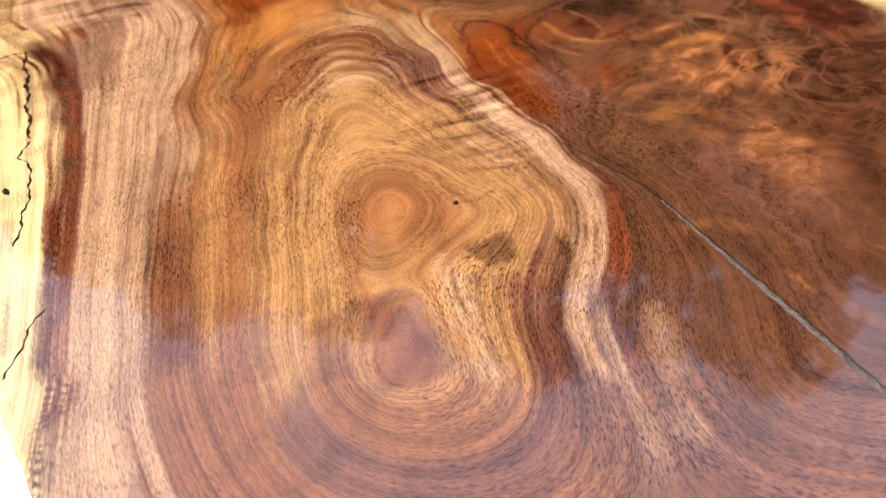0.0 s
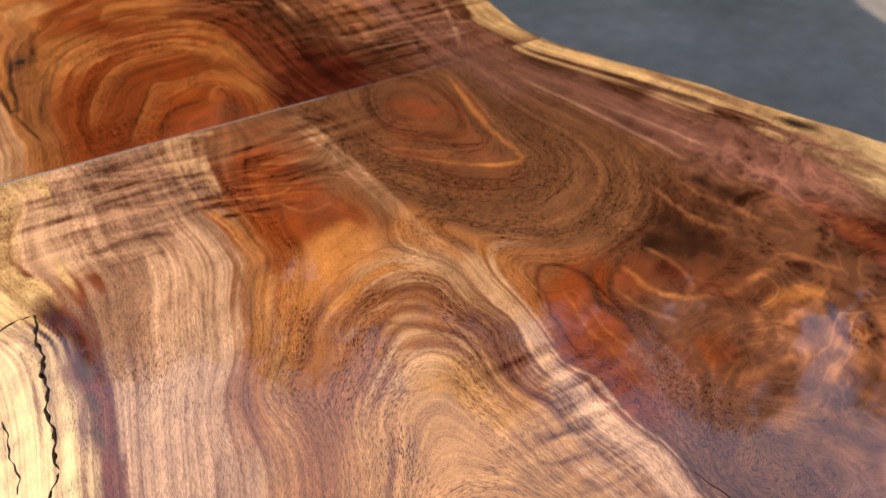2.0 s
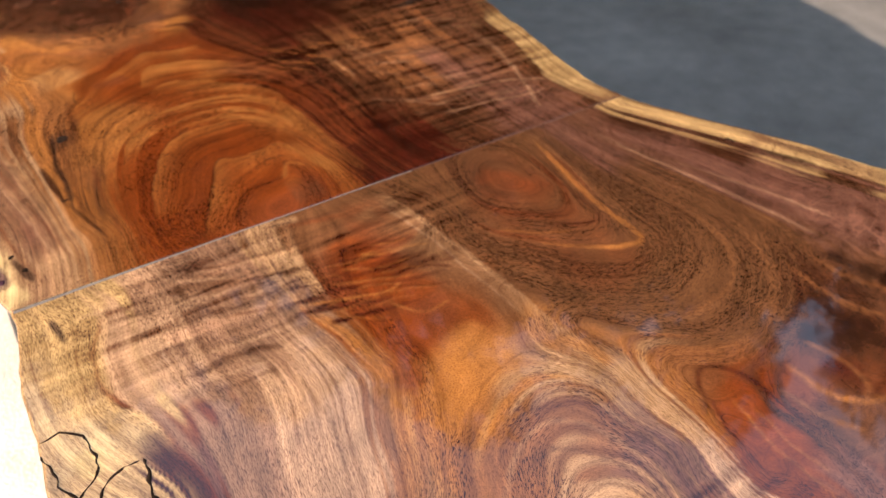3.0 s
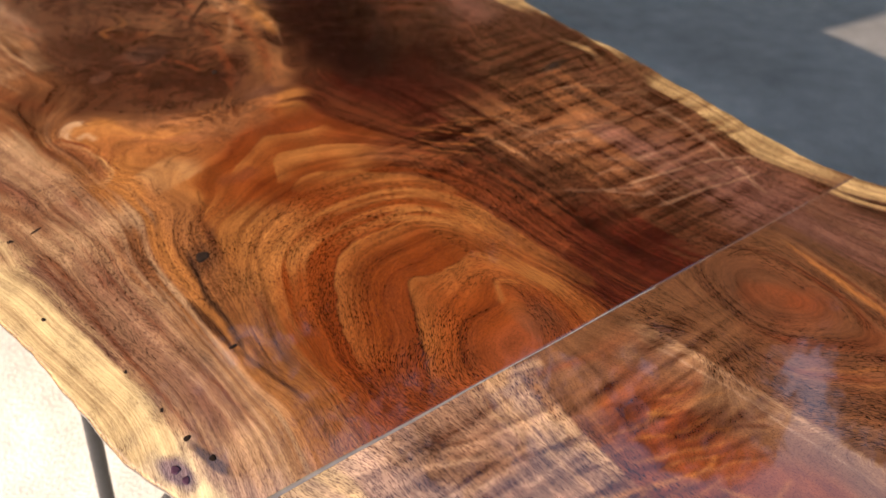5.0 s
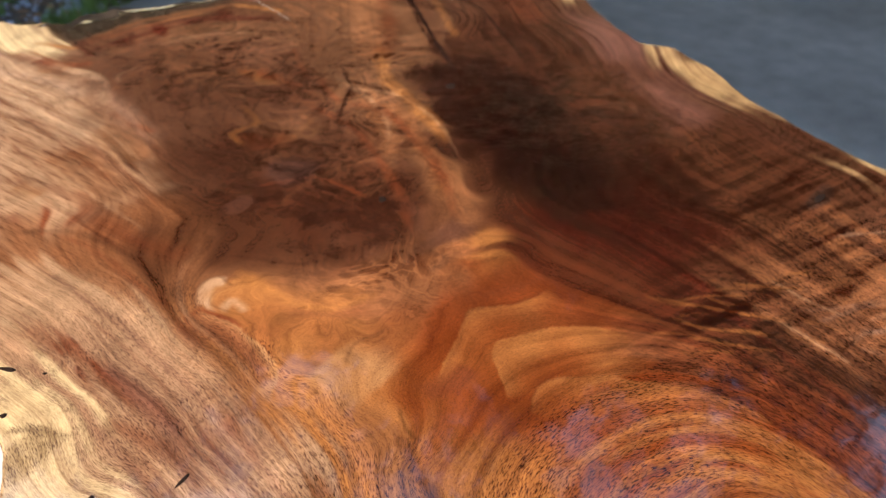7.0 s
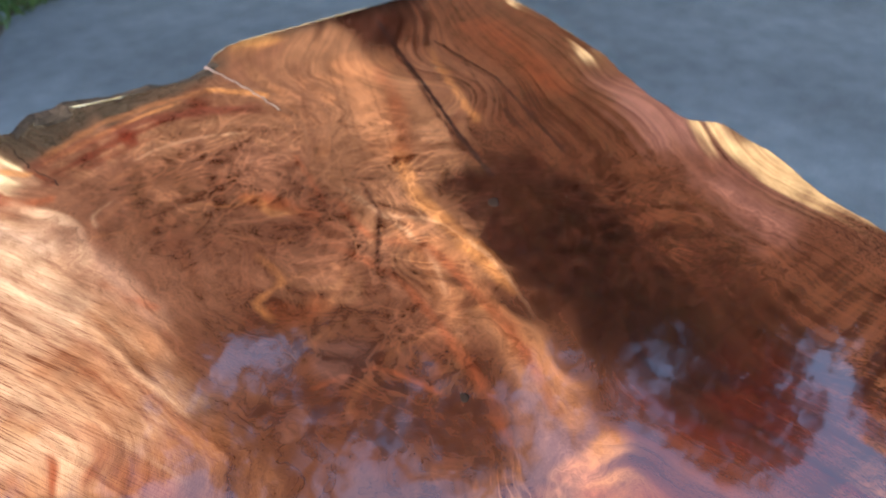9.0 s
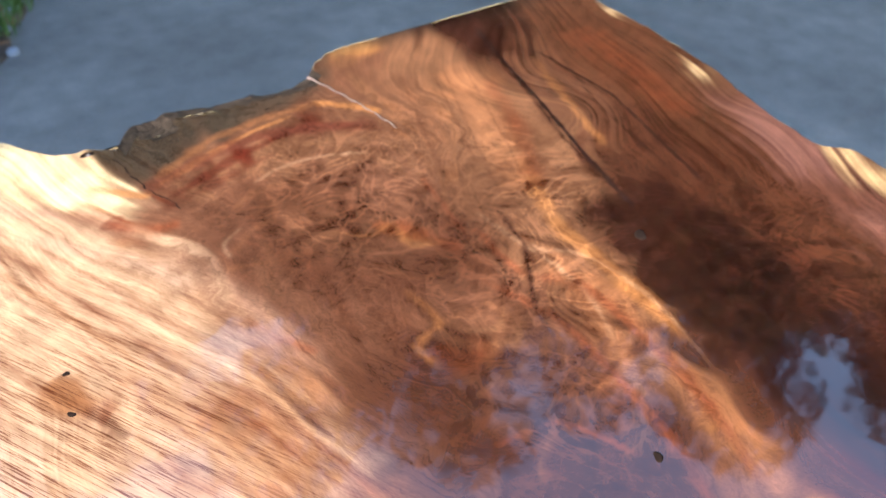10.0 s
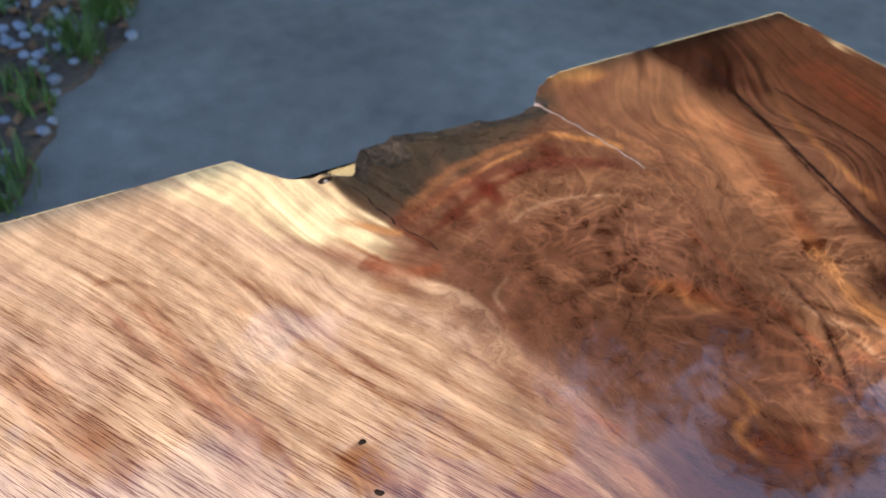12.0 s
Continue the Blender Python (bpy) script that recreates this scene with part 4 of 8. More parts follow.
band(UMBER, 0.003, 0.0024, 0.6, (-0.133, -0.867), (-0.113, -0.830), (-0.090, -0.808), (-0.095, -0.840), (-0.109, -0.880))
band(ROSE, 0.026, 0.01, 0.6, (-0.224, -0.641), (-0.241, -0.720), (-0.253, -0.796))
band(ROSE, 0.02, 0.008, 0.55, (0.039, -0.795), (0.010, -0.841), (-0.018, -0.890), (-0.023, -0.925))
band(TAN, 0.003, 0.002, 0.5, (-0.141, -0.513), (-0.174, -0.624), (-0.194, -0.716), (-0.216, -0.824))
band(RUST, 0.0024, 0.002, 0.5, (-0.165, -0.500), (-0.197, -0.612), (-0.224, -0.729), (-0.242, -0.811))
band(RUST, 0.0024, 0.002, 0.5, (-0.107, -0.363), (-0.154, -0.506), (-0.186, -0.618), (-0.212, -0.736), (-0.229, -0.818))
fade(BISCUIT, 0.03, 0.45, (0.096, -0.365), (0.084, -0.301), (0.078, -0.218), (0.068, -0.140), (0.056, -0.061), (0.047, -0.012))
band(UMBER, 0.002, 0.002, 0.6, (0.031, -0.021), (0.045, -0.104), (0.055, -0.180), (0.060, -0.257))
band(PALE, 0.0024, 0.002, 0.6, (0.031, -0.038), (0.048, -0.115), (0.056, -0.198), (0.065, -0.276))
band(UMBER, 0.002, 0.002, 0.5, (-0.001, -0.040), (0.015, -0.110), (0.024, -0.186), (0.027, -0.258))
ripples(-.040, -.140, .075, .060, -15, 26, .060, .0038, RED, .75, 4)
ripples(-.035, -.145, .070, .060, -15, 16, .045, .0028, HONEY, .6, 5)
ripples(-.200, -.070, .110, .050, -10, 18, .080, .0045, UMBER, .55, 6)
ripples(-.200, -.070, .110, .050, -10, 14, .070, .0035, PALE, .6, 7)
# far board: grounds
band(BISCUIT, 0.04, 0.014, 0.6, (-0.383, 0.439), (-0.355, 0.268), (-0.331, 0.122), (-0.312, 0.024))
band(MAUVE, 0.024, 0.01, 0.6, (-0.360, 0.399), (-0.337, 0.227), (-0.317, 0.075))
band(ORANGE, 0.15, 0.04, 0.8, (-0.146, 0.204), (-0.096, 0.125), (-0.062, 0.052))
band(TAN, 0.04, 0.014, 0.7, (-0.243, 0.506), (-0.248, 0.370), (-0.250, 0.276), (-0.252, 0.167))
band(SAP, 0.026, 0.008, 0.8, (-0.416, 0.351), (-0.395, 0.224), (-0.377, 0.118), (-0.364, 0.042))
band(RUST, 0.06, 0.03, 0.7, (-0.010, 0.410), (0.065, 0.293), (0.079, 0.154))
band(MAUVE, 0.06, 0.025, 0.6, (0.290, 0.222), (0.301, 0.106), (0.299, 0.012))
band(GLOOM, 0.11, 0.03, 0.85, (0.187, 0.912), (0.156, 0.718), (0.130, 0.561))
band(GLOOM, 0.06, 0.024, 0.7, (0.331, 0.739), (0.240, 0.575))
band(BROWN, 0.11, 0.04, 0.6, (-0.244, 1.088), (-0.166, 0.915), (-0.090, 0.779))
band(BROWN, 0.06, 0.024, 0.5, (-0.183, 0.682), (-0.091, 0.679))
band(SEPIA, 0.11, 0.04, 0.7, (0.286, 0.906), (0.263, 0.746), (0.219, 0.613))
band(BROWN, 0.07, 0.026, 0.65, (0.447, 1.183), (0.423, 0.979), (0.362, 0.781), (0.330, 0.615))
band(BISCUIT, 0.04, 0.014, 0.6, (-0.398, 0.545), (-0.366, 0.377), (-0.341, 0.229), (-0.323, 0.136))
band(RUST, 0.008, 0.005, 0.6, (-0.417, 0.534), (-0.388, 0.391), (-0.364, 0.230), (-0.350, 0.148))
band(SAP, 0.022, 0.007, 0.8, (-0.422, 0.414), (-0.399, 0.297), (-0.387, 0.204))
band(ROSE, 0.06, 0.02, 0.55, (-0.363, 0.367), (-0.339, 0.193), (-0.318, 0.062))
band(PALE, 0.0024, 0.002, 0.6, (-0.377, 0.512), (-0.351, 0.315), (-0.327, 0.159), (-0.308, 0.041))
band(RUST, 0.0024, 0.002, 0.6, (-0.359, 0.486), (-0.336, 0.294), (-0.313, 0.141), (-0.295, 0.039))
band(PALE, 0.0024, 0.002, 0.5, (-0.398, 0.474), (-0.372, 0.299), (-0.348, 0.142), (-0.331, 0.044))
band(RUST, 0.003, 0.002, 0.5, (-0.396, 0.436), (-0.369, 0.259), (-0.350, 0.113), (-0.334, 0.027))
band(ROSE, 0.05, 0.018, 0.5, (-0.410, 0.687), (-0.370, 0.591), (-0.338, 0.495), (-0.322, 0.419))
band(PALE, 0.0024, 0.002, 0.6, (-0.441, 0.765), (-0.390, 0.646), (-0.349, 0.531), (-0.327, 0.428))
band(RUST, 0.003, 0.002, 0.6, (-0.452, 0.728), (-0.408, 0.632), (-0.367, 0.521), (-0.345, 0.428))
band(PALE, 0.0024, 0.002, 0.5, (-0.462, 0.701), (-0.421, 0.616), (-0.388, 0.513), (-0.372, 0.439))
band(BROWN, 0.15, 0.04, 1, (-0.212, 0.932), (-0.132, 0.748), (-0.046, 0.617))
band(BROWN, 0.11, 0.04, 0.9, (-0.209, 0.954), (-0.162, 0.844), (-0.116, 0.770))
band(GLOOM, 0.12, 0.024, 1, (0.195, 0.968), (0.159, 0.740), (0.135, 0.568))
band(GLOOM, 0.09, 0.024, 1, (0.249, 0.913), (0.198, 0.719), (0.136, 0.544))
band(TAN, 0.06, 0.026, 0.55, (-0.396, 1.147), (-0.351, 0.989), (-0.322, 0.857))
band(TAN, 0.06, 0.024, 0.6, (-0.384, 1.098), (-0.331, 0.934), (-0.285, 0.781))
band(RUST, 0.004, 0.003, 0.6, (-0.385, 1.135), (-0.331, 0.964), (-0.289, 0.809))
band(BISCUIT, 0.004, 0.003, 0.5, (-0.396, 1.070), (-0.349, 0.915), (-0.309, 0.784))
band(RUST, 0.004, 0.003, 0.6, (-0.414, 1.000), (-0.373, 0.862), (-0.335, 0.753))
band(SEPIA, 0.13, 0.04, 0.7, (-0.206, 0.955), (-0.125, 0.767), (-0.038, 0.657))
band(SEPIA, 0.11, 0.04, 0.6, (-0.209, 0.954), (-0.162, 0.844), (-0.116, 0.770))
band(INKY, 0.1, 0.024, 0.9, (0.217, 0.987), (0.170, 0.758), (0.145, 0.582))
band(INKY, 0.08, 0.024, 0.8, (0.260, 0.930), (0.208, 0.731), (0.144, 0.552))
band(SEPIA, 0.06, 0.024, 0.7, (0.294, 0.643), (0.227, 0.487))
band(SAP, 0.03, 0.006, 0.95, (-0.421, 0.375), (-0.401, 0.254), (-0.382, 0.143), (-0.370, 0.052))
band(RUST, 0.0024, 0.002, 0.6, (-0.381, 0.306), (-0.367, 0.230), (-0.351, 0.122), (-0.344, 0.047))
band(SAP, 0.026, 0.006, 0.95, (-0.395, 0.151), (-0.375, 0.064), (-0.359, 0.003))
band(RUST, 0.09, 0.036, 0.5, (-0.308, 0.625), (-0.207, 0.534), (-0.045, 0.511), (0.076, 0.385))
band(BROWN, 0.06, 0.026, 0.5, (0.017, 0.618), (0.060, 0.476), (0.125, 0.349))
# far board: nested arcs
band(HONEY, 0.01, 0.005, 0.8, (-0.226, 0.122), (-0.217, 0.190), (-0.192, 0.258), (-0.161, 0.286), (-0.110, 0.302), (-0.051, 0.302), (-0.007, 0.286), (0.027, 0.243), (0.039, 0.185), (0.044, 0.114), (0.055, 0.041))
band(RED, 0.003, 0.003, 0.6, (-0.233, 0.136), (-0.223, 0.215), (-0.198, 0.286), (-0.165, 0.318), (-0.116, 0.331))
fade(HONEY, 0.018, 0.8, (0.010, 0.150), (-0.003, 0.203), (-0.028, 0.233), (-0.070, 0.237), (-0.112, 0.235), (-0.143, 0.213), (-0.181, 0.145), (-0.201, 0.070))
band(RED, 0.002, 0.002, 0.6, (-0.203, 0.067), (-0.184, 0.138), (-0.145, 0.214), (-0.111, 0.239), (-0.068, 0.240))
fade(HONEY, 0.016, 0.75, (0.011, 0.069), (0.002, 0.111), (-0.012, 0.148), (-0.047, 0.143), (-0.076, 0.143), (-0.097, 0.151), (-0.110, 0.125), (-0.134, 0.075), (-0.164, 0.011))
band(GLOOM, 0.002, 0.002, 0.75, (-0.167, 0.005), (-0.141, 0.062), (-0.121, 0.103), (-0.098, 0.150), (-0.076, 0.143))
band(GLOOM, 0.002, 0.002, 0.7, (-0.070, 0.072), (-0.039, 0.075), (-0.026, 0.103), (-0.008, 0.095))
band(HONEY, 0.006, 0.004, 0.6, (-0.042, 0.067), (-0.025, 0.097), (-0.006, 0.084))
band(GLOOM, 0.002, 0.002, 0.7, (-0.125, 0.020), (-0.100, 0.060), (-0.076, 0.070), (-0.054, 0.070))
band(UMBER, 0.04, 0.016, 0.6, (-0.049, 0.033), (-0.007, 0.032))
band(HONEY, 0.006, 0.004, 0.6, (-0.022, 0.286), (0.017, 0.252), (0.031, 0.175), (0.037, 0.098), (0.053, 0.031))
band(RED, 0.005, 0.004, 0.7, (0.019, 0.325), (0.042, 0.263), (0.053, 0.192), (0.056, 0.120), (0.066, 0.044))
band(HONEY, 0.004, 0.003, 0.5, (-0.142, 0.258), (-0.075, 0.275), (-0.024, 0.260), (0.011, 0.222))
band(TAN, 0.005, 0.004, 0.7, (-0.188, 0.328), (-0.158, 0.346), (-0.138, 0.346))
band(RED, 0.008, 0.005, 0.6, (-0.214, 0.413), (-0.228, 0.356), (-0.233, 0.287), (-0.238, 0.246))
band(HONEY, 0.004, 0.003, 0.6, (-0.245, 0.273), (-0.254, 0.187), (-0.256, 0.093))
band(BROWN, 0.002, 0.002, 0.6, (-0.287, 0.302), (-0.273, 0.210), (-0.263, 0.122), (-0.258, 0.012))
band(RUST, 0.003, 0.003, 0.6, (-0.234, 0.243), (-0.239, 0.148), (-0.241, 0.051))
band(RED, 0.026, 0.012, 0.85, (0.070, 0.098), (0.089, 0.050), (0.118, 0.030))
band(RED, 0.009, 0.005, 0.8, (0.085, 0.344), (0.086, 0.233), (0.095, 0.144), (0.117, 0.078))
band(RED, 0.008, 0.005, 0.8, (0.125, 0.426), (0.115, 0.290), (0.114, 0.184))
band(RUST, 0.006, 0.004, 0.6, (0.118, 0.305), (0.119, 0.210), (0.126, 0.122))
# cross ripples
band(GLOOM, 0.005, 0.003, 0.7, (0.094, 0.290), (0.114, 0.209), (0.120, 0.098), (0.135, 0.020))
band(BROWN, 0.006, 0.003, 0.8, (0.238, 0.279), (0.243, 0.183), (0.245, 0.082), (0.244, 0.008))
band(BROWN, 0.005, 0.003, 0.8, (0.306, 0.335), (0.314, 0.225), (0.282, 0.070), (0.275, -0.008))
band(BROWN, 0.004, 0.003, 0.7, (0.210, 0.319), (0.223, 0.215), (0.214, 0.120))
band(PALE, 0.005, 0.003, 0.6, (0.393, 0.295), (0.389, 0.211), (0.363, 0.114), (0.334, 0.033))
band(BROWN, 0.004, 0.003, 0.6, (0.420, 0.275), (0.403, 0.160), (0.372, 0.055), (0.374, 0.004))
band(UMBER, 0.003, 0.002, 0.7, (0.212, 0.170), (0.278, 0.166), (0.349, 0.152), (0.405, 0.121))
band(UMBER, 0.003, 0.002, 0.7, (0.203, 0.128), (0.272, 0.119), (0.352, 0.104), (0.406, 0.065))
band(UMBER, 0.003, 0.002, 0.7, (0.212, 0.060), (0.300, 0.058), (0.395, 0.038))
band(PALE, 0.003, 0.002, 0.6, (0.210, 0.147), (0.281, 0.138), (0.351, 0.123), (0.405, 0.092))
band(PALE, 0.003, 0.002, 0.6, (0.208, 0.094), (0.281, 0.088), (0.369, 0.071))
band(UMBER, 0.003, 0.002, 0.6, (0.243, 0.238), (0.320, 0.230), (0.383, 0.205))
band(UMBER, 0.003, 0.002, 0.6, (0.252, 0.309), (0.327, 0.297), (0.393, 0.272))
band(PALE, 0.003, 0.002, 0.5, (0.244, 0.275), (0.320, 0.265), (0.395, 0.238))
band(PALE, 0.003, 0.002, 0.5, (0.288, 0.392), (0.356, 0.367), (0.412, 0.327))
band(BROWN, 0.003, 0.0025, 0.8, (0.117, 0.446), (0.125, 0.381), (0.124, 0.310), (0.119, 0.250))
band(GLOOM, 0.004, 0.003, 0.7, (0.111, 0.362), (0.108, 0.304), (0.102, 0.254))
band(BROWN, 0.003, 0.0025, 0.7, (0.184, 0.403), (0.177, 0.338), (0.161, 0.278))
band(GLOOM, 0.0024, 0.002, 0.7, (0.084, 0.421), (0.116, 0.386), (0.139, 0.353), (0.183, 0.329))
band(GLOOM, 0.0024, 0.002, 0.7, (0.072, 0.396), (0.105, 0.357), (0.145, 0.326))
band(GLOOM, 0.0024, 0.002, 0.7, (0.061, 0.372), (0.086, 0.334), (0.118, 0.305))
band(GLOOM, 0.0024, 0.002, 0.6, (0.034, 0.360), (0.059, 0.312), (0.086, 0.286))
band(HONEY, 0.003, 0.002, 0.6, (0.075, 0.413), (0.109, 0.374), (0.140, 0.341))
band(HONEY, 0.003, 0.002, 0.6, (0.066, 0.383), (0.093, 0.347), (0.127, 0.318))
band(BISCUIT, 0.003, 0.002, 0.6, (0.193, 0.376), (0.198, 0.334), (0.208, 0.299))
band(BISCUIT, 0.003, 0.002, 0.6, (0.149, 0.329), (0.154, 0.291), (0.159, 0.255))
band(UMBER, 0.0024, 0.002, 0.6, (0.213, 0.405), (0.237, 0.369), (0.269, 0.328))
band(UMBER, 0.0024, 0.002, 0.6, (0.177, 0.357), (0.207, 0.328), (0.222, 0.291))
ripples(.300, .200, .130, .160, -17, 38, .100, .0040, BROWN, .6, 8)
ripples(.310, .200, .130, .160, -17, 30, .090, .0032, ASH, .55, 9)
ripples(.120, .360, .120, .070, -40, 26, .070, .0030, GLOOM, .6, 10)
ripples(.130, .350, .110, .070, -40, 16, .060, .0026, HONEY, .5, 11)
ripples(.360, .420, .080, .110, -25, 22, .080, .0034, BROWN, .6, 12)
# heart and folds
band(UMBER, 0.09, 0.03, 0.75, (-0.182, 0.845), (-0.111, 0.845), (-0.093, 0.761))
band(BROWN, 0.06, 0.024, 0.75, (-0.220, 0.751), (-0.188, 0.706))
band(UMBER, 0.05, 0.02, 0.7, (-0.224, 1.032), (-0.204, 0.919))
band(GLOOM, 0.09, 0.025, 0.85, (0.168, 0.785), (0.150, 0.650), (0.131, 0.552))
band(GLOOM, 0.06, 0.02, 0.8, (0.261, 1.056), (0.236, 0.902))
band(SEPIA, 0.07, 0.025, 0.7, (0.272, 0.603), (0.221, 0.495), (0.199, 0.437))
band(BROWN, 0.05, 0.02, 0.6, (0.373, 0.886), (0.338, 0.697))
band(TAN, 0.06, 0.02, 0.75, (-0.169, 0.569), (-0.116, 0.554), (-0.050, 0.552))
band(GOLD, 0.06, 0.02, 0.6, (-0.235, 0.508), (-0.213, 0.449))
band(TAN, 0.024, 0.008, 0.85, (0.076, 0.919), (0.043, 0.795), (0.015, 0.678), (-0.007, 0.603))
band(FAWN, 0.012, 0.005, 0.8, (0.036, 0.944), (0.014, 0.830), (-0.032, 0.750), (-0.088, 0.717))
band(BROWN, 0.003, 0.003, 0.6, (0.043, 0.940), (0.023, 0.824), (-0.012, 0.752))
band(BROWN, 0.003, 0.003, 0.6, (0.060, 0.836), (0.024, 0.715), (-0.011, 0.618))
band(TAN, 0.006, 0.0048, 0.43, (-0.167, 0.754), (-0.126, 0.781), (-0.077, 0.793), (-0.019, 0.787))
band(GLOOM, 0.003, 0.003, 0.6, (-0.190, 0.731), (-0.131, 0.757), (-0.060, 0.768))
band(FAWN, 0.006, 0.004, 0.6, (-0.188, 0.849), (-0.134, 0.859), (-0.058, 0.859))
band(TAN, 0.006, 0.0048, 0.37, (-0.160, 0.940), (-0.109, 0.951), (-0.066, 0.942))
band(HONEY, 0.012, 0.006, 0.6, (-0.074, 1.118), (-0.040, 1.054))
band(GLOOM, 0.014, 0.005, 0.8, (-0.177, 0.886), (-0.167, 0.865))
band(BROWN, 0.004, 0.003, 0.7, (-0.261, 0.708), (-0.226, 0.675), (-0.192, 0.643), (-0.161, 0.655))
band(HONEY, 0.01, 0.005, 0.7, (-0.252, 0.671), (-0.226, 0.596), (-0.194, 0.566), (-0.147, 0.564))
band(BROWN, 0.003, 0.003, 0.6, (-0.222, 0.492), (-0.201, 0.510), (-0.165, 0.512))
band(UMBER, 0.008, 0.005, 0.7, (-0.073, 0.599), (-0.064, 0.572), (-0.088, 0.566))
band(BROWN, 0.003, 0.003, 0.6, (-0.069, 0.564), (-0.038, 0.550), (-0.008, 0.547))
fade(HONEY, 0.02, 0.75, (-0.004, 0.477), (-0.044, 0.478), (-0.085, 0.494), (-0.110, 0.475), (-0.149, 0.445), (-0.167, 0.427))
fade(HONEY, 0.022, 0.75, (0.018, 0.378), (-0.011, 0.420), (-0.072, 0.442), (-0.096, 0.442), (-0.112, 0.414), (-0.123, 0.384))
fade(HONEY, 0.022, 0.75, (0.044, 0.249), (0.029, 0.292), (-0.002, 0.326), (-0.043, 0.364), (-0.088, 0.382), (-0.118, 0.360))
band(RED, 0.003, 0.003, 0.6, (-0.167, 0.427), (-0.118, 0.466), (-0.086, 0.493), (-0.043, 0.479), (-0.006, 0.479))
band(BROWN, 0.0024, 0.0024, 0.5, (-0.118, 0.360), (-0.089, 0.383), (-0.041, 0.365))
band(RUST, 0.024, 0.008, 0.8, (-0.182, 0.429), (-0.152, 0.424), (-0.129, 0.432))
band(RUST, 0.01, 0.005, 0.6, (-0.070, 0.505), (-0.028, 0.498), (0.005, 0.496))
band(GLOOM, 0.0024, 0.002, 0.7, (-0.205, 0.423), (-0.213, 0.402), (-0.209, 0.387))
band(HONEY, 0.026, 0.008, 0.7, (-0.248, 0.549), (-0.270, 0.501), (-0.267, 0.444))
band(RUST, 0.02, 0.006, 0.85, (-0.313, 0.633), (-0.295, 0.587), (-0.282, 0.555), (-0.281, 0.522))
fade(GOLD, 0.018, 0.8, (-0.295, 0.488), (-0.279, 0.506), (-0.271, 0.532), (-0.277, 0.567), (-0.289, 0.605), (-0.306, 0.629))
band(BISCUIT, 0.012, 0.004, 0.85, (-0.299, 0.633), (-0.283, 0.661), (-0.267, 0.655))
band(BISCUIT, 0.01, 0.004, 0.8, (-0.287, 0.617), (-0.273, 0.626), (-0.267, 0.604))
band(BROWN, 0.002, 0.002, 0.7, (-0.309, 0.631), (-0.294, 0.663), (-0.273, 0.669), (-0.263, 0.643))
band(BISCUIT, 0.06, 0.018, 0.65, (-0.421, 0.768), (-0.382, 0.669), (-0.348, 0.581), (-0.325, 0.487))
band(RUST, 0.012, 0.006, 0.7, (-0.461, 0.706), (-0.426, 0.647), (-0.391, 0.564), (-0.364, 0.493))
band(MAUVE, 0.014, 0.007, 0.5, (-0.398, 0.606), (-0.379, 0.542), (-0.369, 0.478))
band(RUST, 0.007, 0.004, 0.6, (-0.406, 0.845), (-0.368, 0.787), (-0.339, 0.692), (-0.324, 0.640))
band(TAN, 0.016, 0.008, 0.6, (-0.362, 1.067), (-0.307, 0.910), (-0.269, 0.770))
band(BROWN, 0.003, 0.003, 0.5, (-0.403, 0.985), (-0.369, 0.857), (-0.344, 0.772))
band(SAP, 0.018, 0.006, 0.8, (-0.471, 0.623), (-0.459, 0.573), (-0.445, 0.539))
band(BROWN, 0.004, 0.004, 0.6, (-0.482, 0.569), (-0.461, 0.559), (-0.442, 0.534))
# far end
band(STRAW, 0.1, 0.03, 0.8, (-0.477, 1.359), (-0.402, 1.222), (-0.342, 1.096), (-0.313, 1.008))
band(STRAW, 0.06, 0.024, 0.7, (-0.534, 1.288), (-0.482, 1.158), (-0.450, 1.058))
band(ASH, 0.036, 0.022, 0.75, (-0.301, 1.237), (-0.275, 1.133), (-0.256, 1.035), (-0.251, 0.964))
band(UMBER, 0.05, 0.024, 0.75, (-0.222, 1.183), (-0.214, 1.091), (-0.203, 1.014), (-0.184, 0.923))
band(FAWN, 0.05, 0.024, 0.6, (-0.115, 1.197), (-0.124, 1.095), (-0.121, 1.017))
band(STRAW, 0.15, 0.04, 0.75, (-0.504, 1.288), (-0.431, 1.196), (-0.383, 1.090))
band(STRAW, 0.06, 0.02, 0.7, (-0.389, 1.294), (-0.327, 1.196), (-0.290, 1.100))
band(SAP, 0.022, 0.012, 0.7, (-0.417, 1.527), (-0.368, 1.457), (-0.319, 1.375), (-0.303, 1.350))
band(PALE, 0.022, 0.008, 0.7, (-0.457, 1.488), (-0.405, 1.412), (-0.347, 1.345))
band(HONEY, 0.01, 0.004, 0.8, (-0.312, 1.390), (-0.280, 1.353), (-0.255, 1.329))
band(RUST, 0.016, 0.007, 0.7, (-0.316, 1.308), (-0.279, 1.271), (-0.249, 1.261))
band(UMBER, 0.005, 0.003, 0.7, (-0.316, 1.316), (-0.311, 1.304))
band(PALE, 0.02, 0.008, 0.7, (-0.408, 1.354), (-0.361, 1.285), (-0.315, 1.218), (-0.288, 1.146))
band(RUST, 0.0024, 0.002, 0.45, (-0.513, 1.365), (-0.497, 1.342), (-0.492, 1.308), (-0.486, 1.228), (-0.477, 1.153))
band(STRAW, 0.012, 0.004, 0.9, (-0.510, 1.337), (-0.498, 1.273), (-0.488, 1.194), (-0.483, 1.125), (-0.482, 1.079))
